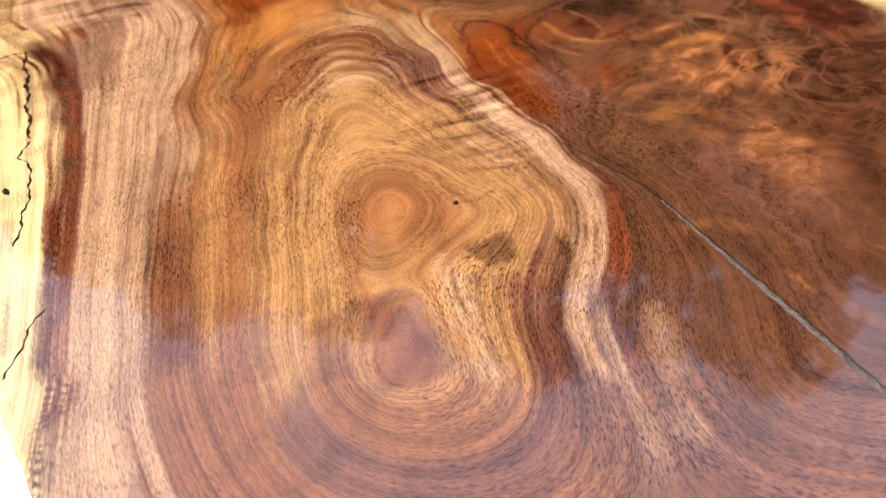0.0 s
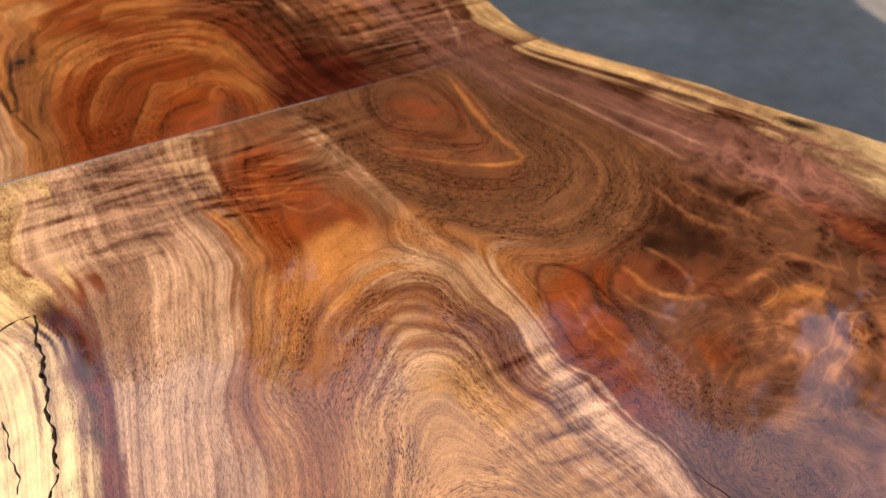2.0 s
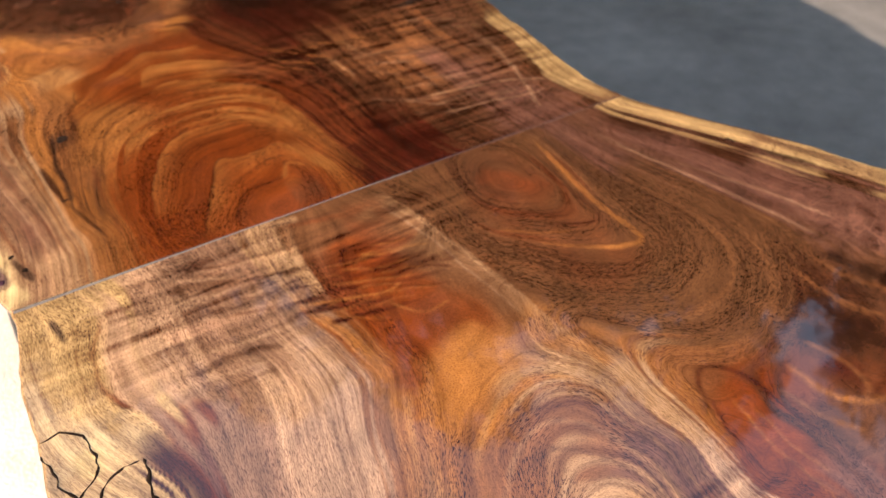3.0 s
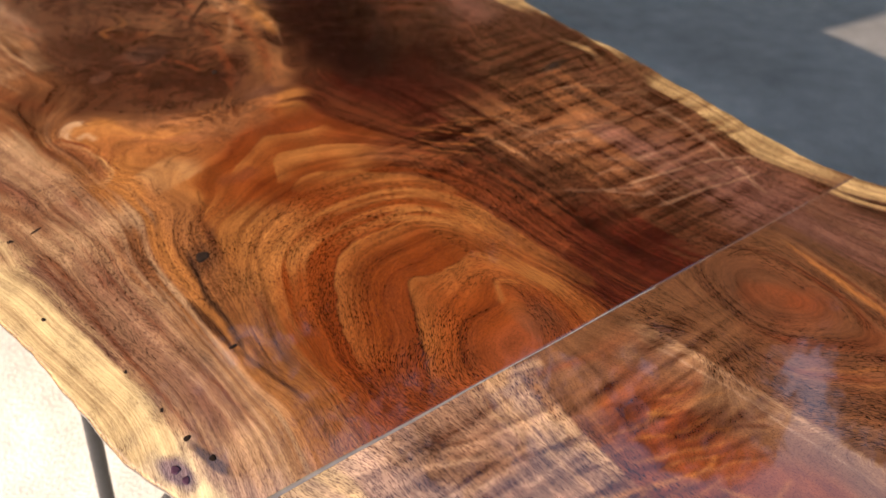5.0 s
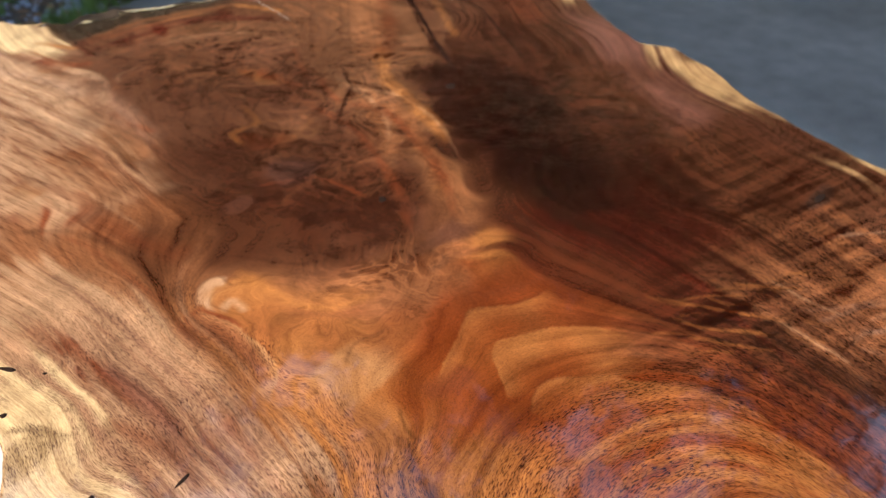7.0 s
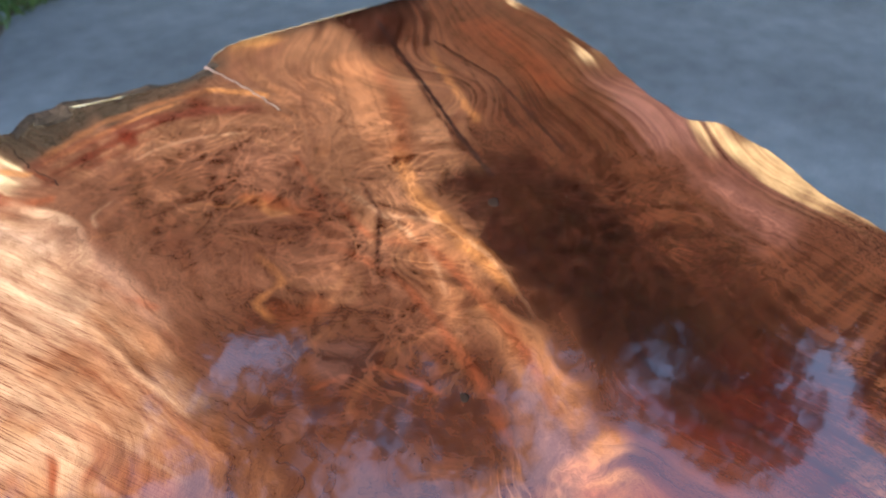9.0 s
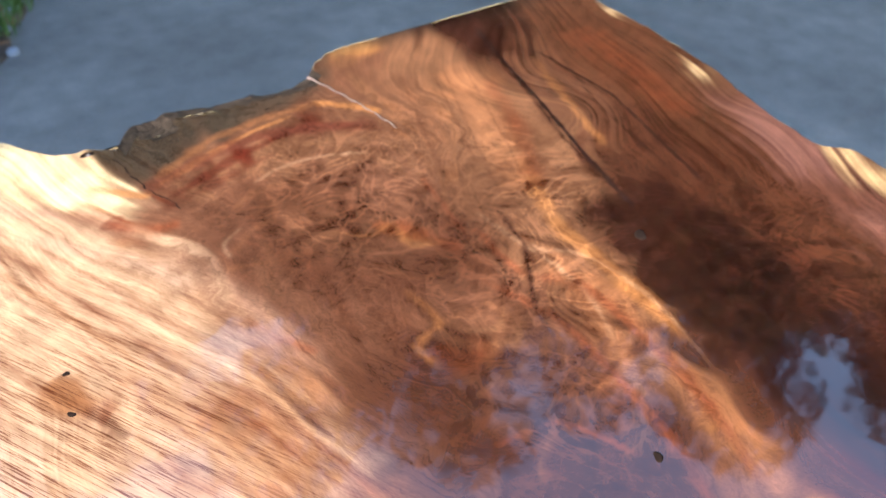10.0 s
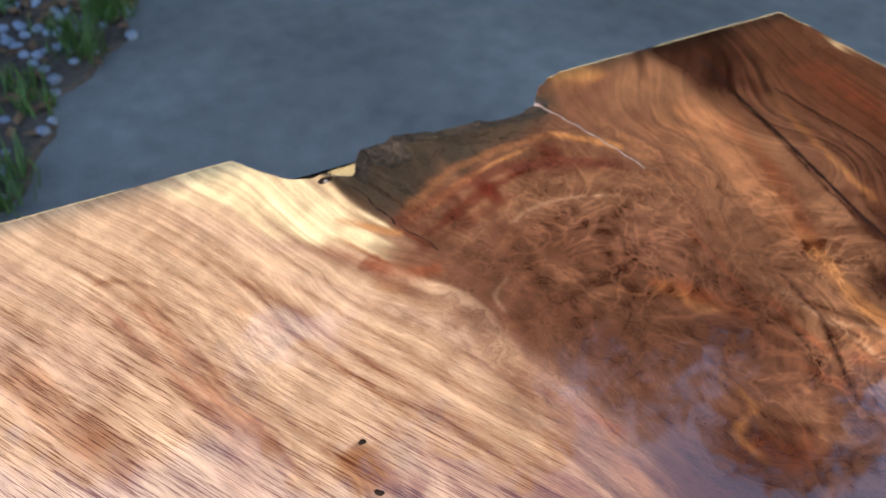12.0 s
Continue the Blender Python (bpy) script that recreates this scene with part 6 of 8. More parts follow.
BURL = ((0.418, -0.673, .20, .22), (0.481, -0.460, .12, .12), (-0.064, 1.182, .14, .17), (0.031, 0.951, .17, .13), (0.135, 1.037, .1, .1), (-0.095, 0.795, .10, .10), (0.261, 0.764, .12, .12), (-0.129, 0.601, .08, .06))
RIPPLE = ((-0.208, -0.093, .16, .09), (-0.003, -0.096, .13, .07), (0.080, -0.584, .06, .09), (0.320, 0.200, .14, .16), (0.360, 0.400, .12, .14), (0.220, 0.080, .1, .08), (.12, .36, .12, .08), (.24, .30, .13, .13), (.36, .42, .12, .16), (.22, .14, .14, .10))
STRAIGHT = ((-0.665, 1.213, .22, .30), (-0.472, 1.019, .18, .24), (-0.518, 0.793, .10, .16))
BARKED = ((-.09, 1.492, .10, .040), (-.19, 1.468, .040, .050), (.0, 1.472, .05, .030))


def figure(q, board):
    """Colour, growth level, burl and ripple of the wood at the places q of a board."""
    surface = thin_plate(growth[board])
    step = .005
    low = q.min(0) - 2 * step
    nx, ny = (np.ceil((q.max(0) - low) / step) + 3).astype(int)
    gx, gy = np.meshgrid(low[0] + np.arange(nx) * step, low[1] + np.arange(ny) * step, indexing="ij")
    table_of = surface(np.stack([gx.ravel(), gy.ravel()], 1)).reshape(nx, ny)
    slope = np.hypot(*np.gradient(table_of, step))

    def looked_up(grid):
        """A cubic look-up in the grid, smooth across its cells."""
        f = (q - low) / step
        i = f.astype(int)
        u = f - i
        out = 0
        for a in range(-1, 3):
            for b in range(-1, 3):
                wx, wy = [np.where(np.abs(d) < 1, 2 / 3 - d * d + np.abs(d) ** 3 / 2, np.clip(2 - np.abs(d), 0, 2) ** 3 / 6) for d in (u[:, 0] - a, u[:, 1] - b)]
                out = out + wx * wy * grid[np.clip(i[:, 0] + a, 0, nx - 1), np.clip(i[:, 1] + b, 0, ny - 1)]
        return out

    level = looked_up(table_of)
    wob = np.stack([lumps(q, 40, 5), lumps(q, 40, 9)], 1) * .018
    w = q + wob
    colour, total = np.zeros((len(q), 3)), np.full(len(q), 1e-6)
    colour += np.array(TAN) * 1e-6
    own = [c for c in tints if (c[1] < 0) == (board == NEAR)]
    at = surface(np.array([c[:2] for c in own]))
    # streaks make the borders of the colours run with the grain
    rng = np.random.default_rng(31)
    streaks = np.zeros(len(q))
    for k in range(10):
        a, f, ph = rng.uniform(0, 6.28), rng.uniform(90, 620), rng.uniform(0, 6.28)
        streaks += np.sin(f * level + rng.uniform(3, 14) * (q[:, 0] * math.cos(a) + q[:, 1] * math.sin(a)) + ph) * (160 / f) ** .35
    lev = level + .006 * lumps(q, 60, 21) + .0075 * streaks
    for (x, y, r, *c), l in zip(own, at):
        # a colour runs further along the growth lines than across them
        d2 = ((w[:, 0] - x) ** 2 + (w[:, 1] - y) ** 2)
        d2 = d2 * .5 + (1.7 * (lev - l)) ** 2
        g = (1 + 1.4 * d2 / r ** 2) ** -3.2
        colour += g[:, None] * np.array(c)
        total += g
    colour /= total[:, None]
    colour = paint(colour, q, streaks / 3, board)
    # cloudy mottling at two sizes
    colour *= (1 + .10 * lumps(q, 75, 41) + .07 * lumps(q, 210, 43))[:, None].clip(.5, 1.6)
    # the tone is deeper away from the barked end
    deepen = 1.0 + .10 * np.clip((1.05 - q[:, 1]) / .3, 0, 1)
    colour = colour.clip(.001, 1) ** deepen[:, None]
    for x, y, rx, ry, turn, s, *c in spots:
        dx, dy = q[:, 0] - x, q[:, 1] - y
        a = (dx * math.cos(turn) + dy * math.sin(turn)) / rx
        b = (dy * math.cos(turn) - dx * math.sin(turn)) / ry
        near = np.abs(a) + np.abs(b) < 3
        if near.any():
            rad = np.sqrt(a[near] ** 2 + b[near] ** 2) * (1 + .18 * lumps(q[near] / max(rx, ry) * .1, 30, int(abs(x * 977) + abs(y * 331))))
            m = np.clip((1.25 - rad) / .5, 0, 1) * s
            colour[near] = colour[near] * (1 - m[:, None]) + np.array(c) * m[:, None]
    steep = looked_up(slope)
    return colour, level, near_any(q, BURL), near_any(q, RIPPLE), steep, near_any(q, STRAIGHT)


# stains round knots and slits
spot(-0.285, 0.200, .0035, .045, 5, GLOOM, .85)
spot(-0.268, 0.115, .003, .040, 14, GLOOM, .6)
spot(-0.347, 0.060, .004, .026, 14, (.06, .025, .014), .85)
spot(-0.338, -0.049, .004, .018, 10, (.05, .022, .02), .8)
spot(-0.300, 0.330, .0025, .035, 8, GLOOM, .5)
spot(0.153, 0.913, .030, .020, 20, GLOOM)
spot(-0.373, 0.062, .010, .019, 20, (.14, .05, .07), .8)
spot(-0.126, 0.818, .03, .03, 0, (.06, .025, .016), .6)
spot(-0.206, 0.779, .018, .013, 30, (.10, .035, .018), .6)
spot(-0.313, 1.308, .016, .010, 20, (.15, .035, .014), .6)
spot(-0.452, 1.097, .022, .03, 20, (.27, .10, .03), .7)
spot(-0.475, 0.535, .03, .018, 30, (.30, .17, .065), .6)
spot(-0.251, 0.305, .016, .024, -15, (.10, .035, .015), .6)
spot(0.528, -0.232, .030, .006, -62, (.08, .04, .018), .8)
spot(0.609, -0.362, .026, .013, -60, (.03, .015, .01), .8)
spot(0.365, 0.441, .030, .010, 15, (.05, .025, .015), .7)
spot(-0.351, -0.224, .012, .016, 0, (.62, .42, .15), .6)


def streak(line, width, colour, strength):
    """A narrow stain that runs along the grain."""
    for (x0, y0), (x1, y1) in zip(line, line[1:]):
        n = max(2, int(math.hypot(x1 - x0, y1 - y0) / .012))
        turn = math.degrees(math.atan2(y1 - y0, x1 - x0))
        for k in range(n):
            u = (k + .5) / n
            spot(x0 + (x1 - x0) * u, y0 + (y1 - y0) * u, .016, width * (1 + .4 * math.sin(k * 1.9)), turn, colour, strength)


streak(((0.360, 1.421), (0.324, 1.322), (0.284, 1.199), (0.236, 1.066), (0.204, 0.963)), .0032, (.02, .008, .006), .75)
streak(((0.388, 1.299), (0.384, 1.144), (0.353, 1.049), (0.317, 0.938)), .0028, (.03, .010, .006), .6)
streak(((0.059, 1.044), (0.044, 0.988), (-0.015, 0.911)), .0030, (.05, .016, .008), .5)
streak(((-0.262, 0.313), (-0.272, 0.242), (-0.270, 0.202), (-0.274, 0.155)), .0030, (.03, .012, .008), .55)
streak(((-0.256, 1.344), (-0.200, 1.355), (-0.135, 1.365), (-0.075, 1.361), (-0.005, 1.331), (0.052, 1.297)), .010, (.11, .030, .015), .45)
streak(((-0.228, 1.361), (-0.139, 1.394), (-0.064, 1.396), (0.014, 1.386)), .007, (.20, .075, .026), .35)
for y in (-.34, -.38, -.42, -.50):
    spot(-.28 - .08 * (-.34 - y), y, .005, .016, 8, (.10, .05, .02), .7)


def wood_material():
    m, nt, ln, p = material("figured_wood")
    geo = node(nt, "NewGeometry")
    tone = node(nt, "Attribute", attribute_name="tone")
    fig = node(nt, "Attribute", attribute_name="figure")      # level, burl, ripple
    sep = node(nt, "SeparateXYZ")
    ln.new(fig.outputs["Vector"], sep.inputs[0])
    pos = node(nt, "SeparateXYZ")
    ln.new(geo.outputs["Position"], pos.inputs[0])

    def maths(op, a, b=None, c=None, clamp=False):
        n = node(nt, "Math", operation=op)
        n.use_clamp = clamp
        for i, v in enumerate((a, b, c)):
            if v is None:
                continue
            if isinstance(v, (int, float)):
                n.inputs[i].default_value = v
            else:
                ln.new(v, n.inputs[i])
        return n.outputs[0]

    def noise_at(vec, scale, detail=2.0, rough=.55, w=None):
        n = node(nt, "TexNoise")
        n.inputs["Scale"].default_value, n.inputs["Detail"].default_value, n.inputs["Roughness"].default_value = scale, detail, rough
        ln.new(vec, n.inputs["Vector"])
        return n

    def spread(value, lo, hi, to_lo=0.0, to_hi=1.0):
        n = node(nt, "MapRange")
        n.inputs[1].default_value, n.inputs[2].default_value, n.inputs[3].default_value, n.inputs[4].default_value = lo, hi, to_lo, to_hi
        ln.new(value, n.inputs[0])
        return n.outputs[0]

    def vec(a, b, c):
        n = node(nt, "CombineXYZ")
        for i, v in enumerate((a, b, c)):
            if isinstance(v, (int, float)):
                n.inputs[i].default_value = v
            else:
                ln.new(v, n.inputs[i])
        return n.outputs[0]

    # straight-grained wood: fine dark dashes in one direction
    combed = node(nt, "Attribute", attribute_name="combed").outputs["Fac"]
    turned = node(nt, "Mapping")
    turned.inputs["Rotation"].default_value = (0, 0, radians(66))
    ln.new(geo.outputs["Position"], turned.inputs[0])
    laid = node(nt, "VectorMath", operation="MULTIPLY")
    laid.inputs[1].default_value = (22, 900, 1)
    ln.new(turned.outputs[0], laid.inputs[0])
    dashes = noise_at(laid.outputs[0], 1.0, 2.0, .6).outputs["Fac"]
    laid2 = node(nt, "VectorMath", operation="MULTIPLY")
    laid2.inputs[1].default_value = (3.5, 110, 1)
    ln.new(turned.outputs[0], laid2.inputs[0])
    strands = noise_at(laid2.outputs[0], 1.0, 3.0, .6).outputs["Fac"]
    # warp of the level: slow waves everywhere, strong swirls in burl
    slow = noise_at(geo.outputs["Position"], 9.0, 3.0)
    swirl = noise_at(geo.outputs["Position"], 17.0, 3.5, .5)
    swirl.inputs["Distortion"].default_value = 1.6
    level = maths("ADD", sep.outputs[0], maths("MULTIPLY", maths("SUBTRACT", slow.outputs["Fac"], .5), .004))
    level = maths("ADD", level, maths("MULTIPLY", maths("MULTIPLY", maths("SUBTRACT", swirl.outputs["Fac"], .5), .21), sep.outputs[1]))

    def along(across, length):
        return vec(maths("MULTIPLY", level, across), maths("MULTIPLY", pos.outputs[0], length), maths("MULTIPLY", pos.outputs[1], length))

    wide = noise_at(along(30, 1.2), 1.0, 1.0).outputs["Fac"]
    rings = noise_at(along(95, 2.0), 1.0, 2.5, .6).outputs["Fac"]
    lines = noise_at(along(330, 5.0), 1.0, 2.0, .6).outputs["Fac"]
    fibre = noise_at(along(4000, 220.0), 1.0, 2.0, .6).outputs["Fac"]
    pores = noise_at(along(2200, 190.0), 1.0, 1.0, .5).outputs["Fac"]
    # ripple: bands across the grain
    rot = node(nt, "Mapping")
    rot.inputs["Rotation"].default_value = (0, 0, radians(-7))
    rot.inputs["Scale"].default_value = (7, 62, 1)
    ln.new(geo.outputs["Position"], rot.inputs[0])
    bands = noise_at(rot.outputs[0], 1.0, 2.0).outputs["Fac"]

    late = noise_at(along(120, 1.6), 1.0, 0.0).outputs["Fac"]
    late = spread(maths("ABSOLUTE", maths("SUBTRACT", late, .47)), 0.0, .035, .22, 0.0)
    tonal = maths("ADD", maths("MULTIPLY", maths("SUBTRACT", wide, .5), 1.1), maths("MULTIPLY", maths("SUBTRACT", rings, .5), 1.5))
    tonal = maths("ADD", tonal, maths("MULTIPLY", maths("SUBTRACT", lines, .5), 1.7))
    smooth = maths("SUBTRACT", 1.0, maths("MULTIPLY", sep.outputs[1], .6))
    tonal = maths("ADD", tonal, late)
    tonal = maths("MULTIPLY", tonal, smooth)
    tonal = maths("MULTIPLY", tonal, maths("SUBTRACT", 1.0, maths("MULTIPLY", combed, .7)))
    tonal = maths("ADD", tonal, maths("MULTIPLY", maths("MULTIPLY", maths("SUBTRACT", strands, .48), 2.4), combed))
    tonal = maths("ADD", tonal, maths("MULTIPLY", spread(dashes, .52, .62, 0.0, 1.0), combed))
    wisp = noise_at(geo.outputs["Position"], 10.0, 3.0, .55)
    wisp.inputs["Distortion"].default_value = 2.8
    wisps = spread(maths("ABSOLUTE", maths("SUBTRACT", wisp.outputs["Fac"], .5)), 0.0, .05, -.9, .15)
    tonal = maths("ADD", tonal, maths("MULTIPLY", wisps, sep.outputs[1]))
    flame = noise_at(geo.outputs["Position"], 14.0, 5.0, .57)
    flame.inputs["Distortion"].default_value = 2.2
    tonal = maths("ADD", tonal, maths("MULTIPLY", maths("MULTIPLY", maths("SUBTRACT", flame.outputs["Fac"], .5), 5.0), sep.outputs[1]))
    tonal = maths("ADD", tonal, maths("MULTIPLY", maths("MULTIPLY", maths("SUBTRACT", bands, .5), 5.5), sep.outputs[2]))
    tonal = maths("ADD", tonal, maths("MULTIPLY", maths("MULTIPLY", maths("SUBTRACT", fibre, .5), 1.2), maths("SUBTRACT", 1.0, maths("MULTIPLY", combed, .8))))
    deep = spread(tonal, 0.0, 1.0)
    light = spread(tonal, 0.0, -1.0)

    def mix(fac, a, b, how="MIX"):
        n = node(nt, "Mix", data_type="RGBA")
        n.blend_type = how
        ln.new(fac, n.inputs["Factor"]) if not isinstance(fac, float) else None
        if isinstance(fac, float):
            n.inputs["Factor"].default_value = fac
        for key, v in (("A", a), ("B", b)):
            sock = [s for s in n.inputs if s.name == key and s.type == "RGBA"][0]
            if isinstance(v, tuple):
                sock.default_value = (*v, 1)
            else:
                ln.new(v, sock)
        return [s for s in n.outputs if s.type == "RGBA"][0]

    darker = mix(1.0, tone.outputs["Color"], (.30, .17, .12), "MULTIPLY")
    lighter = mix(1.0, tone.outputs["Color"], (1.75, 1.75, 1.75), "MULTIPLY")
    colour = mix(deep, tone.outputs["Color"], darker)
    colour = mix(light, colour, lighter)
    specks = maths("MULTIPLY", noise_at(geo.outputs["Position"], 620.0, 1.0, .5).outputs["Fac"], spread(pos.outputs[1], .45, .65, 1.0, .7))
    straight = spread(tone.outputs["Alpha"], .38, .68)
    holes = maths("ADD", maths("MULTIPLY", spread(pores, .525, .585), straight), maths("MULTIPLY", spread(specks, .52, .64), maths("SUBTRACT", .42, maths("MULTIPLY", straight, .34))), clamp=True)
    holes = maths("MULTIPLY", holes, spread(pos.outputs[1], .55, .8, 1.0, .35))
    holes = maths("MULTIPLY", holes, spread(noise_at(geo.outputs["Position"], 6.0, 2.0).outputs["Fac"], 0.35, .6, .6, 1.0))
    holes = maths("MULTIPLY", holes, maths("SUBTRACT", 1.0, maths("MULTIPLY", maths("MAXIMUM", sep.outputs[1], combed), .85)))
    hue = node(nt, "SeparateColor")
    ln.new(tone.outputs["Color"], hue.inputs[0])
    holes = maths("MULTIPLY", holes, spread(hue.outputs[1], .36, .50, 1.0, .3))      # pale sapwood is close-grained
    pored = mix(1.0, colour, (.17, .10, .10), "MULTIPLY")
    colour = mix(holes, colour, pored)
    ln.new(colour, p.inputs["Base Color"])
    p.inputs["Roughness"].default_value = .38
    p.inputs["Specular IOR Level"].default_value = .08
    p.inputs["Coat Weight"].default_value = 1.0
    p.inputs["Coat Roughness"].default_value = .045
    p.inputs["Coat IOR"].default_value = 1.85
    # the lacquer lies in faint waves; the pores show a little through it
    waves = noise_at(geo.outputs["Position"], 14.0, 2.0)
    b1 = node(nt, "Bump")
    b1.inputs["Strength"].default_value, b1.inputs["Distance"].default_value = .10, .004
    ln.new(waves.outputs["Fac"], b1.inputs["Height"])
    ln.new(b1.outputs[0], p.inputs["Coat Normal"])
    b2 = node(nt, "Bump")
    b2.invert = True
    b2.inputs["Strength"].default_value, b2.inputs["Distance"].default_value = .25, .0008
    ln.new(pores, b2.inputs["Height"])
    ln.new(b2.outputs[0], p.inputs["Normal"])
    return m


WOOD = wood_material()


def plain(name, colour, rough, metal=0.0, scale=30.0, vary=.25, bump=.0, coat=0.0, gloss=.5):
    """A surface with mottling at two scales and, if wanted, relief."""
    m, nt, ln, p = material(name)
    tex = node(nt, "TexCoord")
    a, b = node(nt, "TexNoise"), node(nt, "TexNoise")
    a.inputs["Scale"].default_value, a.inputs["Detail"].default_value = scale, 6
    b.inputs["Scale"].default_value, b.inputs["Detail"].default_value = scale / 9, 4
    for n in (a, b):
        ln.new(tex.outputs["Object"], n.inputs["Vector"])
    s = node(nt, "Math", operation="ADD")
    ln.new(a.outputs["Fac"], s.inputs[0])
    ln.new(b.outputs["Fac"], s.inputs[1])
    r = node(nt, "MapRange")
    r.inputs[1].default_value, r.inputs[2].default_value, r.inputs[3].default_value, r.inputs[4].default_value = .7, 1.3, 1 - vary, 1 + vary
    ln.new(s.outputs[0], r.inputs[0])
    v = node(nt, "VectorMath", operation="SCALE")
    v.inputs[0].default_value = colour
    ln.new(r.outputs[0], v.inputs["Scale"])
    ln.new(v.outputs[0], p.inputs["Base Color"])
    p.inputs["Roughness"].default_value, p.inputs["Metallic"].default_value, p.inputs["Coat Weight"].default_value = rough, metal, coat
    p.inputs["Specular IOR Level"].default_value = gloss
    if bump:
        n = node(nt, "Bump")
        n.inputs["Strength"].default_value, n.inputs["Distance"].default_value = bump, .01
        ln.new(a.outputs["Fac"], n.inputs["Height"])
        ln.new(n.outputs[0], p.inputs["Normal"])
    return m

# ---- the table ----
TOP, THICK, CELL = 0.75, 0.052, 0.0022


def left_edge(y):
    x = hermite([-1.43, -.85, -.78, -.5, -.29, -.24, -.17, -.09, -.01, .046, .1, .2, .3, .37, .41, .443, .475, .51, .54, .62, .75, .95, 1.2, 1.55],
                [-.30, -.352, -.364, -.388, -.388, -.386, -.383, -.379, -.369, -.384, -.401, -.418, -.438, -.455, -.467, -.483, -.500, -.494, -.488, -.502, -.57, -.66, -.76, -.83], y)
    return x + .0016 * np.sin(y * 41) * np.sin(y * 17 + 1) + .0004 * np.sin(y * 173 + np.sin(y * 70))


def right_edge(y):
    x = hermite([-1.43, -.9, -.50, -.39, -.32, -.24, -.17, -.10, -.03, .06, .145, .22, .29, .38, .5, .59, .68, .72, .80, .85, .88, .93, .99, 1.1, 1.19, 1.3, 1.5],
                [.73, .735, .698, .645, .612, .578, .543, .503, .466, .448, .454, .466, .471, .485, .487, .493, .507, .524, .538, .541, .519, .521, .536, .573, .590, .603, .610], y)
    return x + .0020 * np.sin(y * 57 + 2) * np.sin(y * 19) + .0005 * np.sin(y * 150 + np.sin(y * 83))


def far_end(x):
    """How far the far board reaches: a sawn end, broken by the barked hollow."""
    sawn = 1.549 + (x + .36) * -.098
    hollow = hermite([-.360, -.335, -.311, -.28, -.247, -.232, -.22, -.175, -.15, -.08, -.02, .055, .075, .10, .136],
                     [1.549, 1.505, 1.475, 1.468, 1.452, 1.468, 1.487, 1.496, 1.500, 1.482, 1.466, 1.461, 1.478, 1.492, 1.500], x)
    inside = (x > -.36) & (x < .136)
    return np.where(inside, hollow + .0022 * np.sin(x * 210) * np.sin(x * 47), sawn)


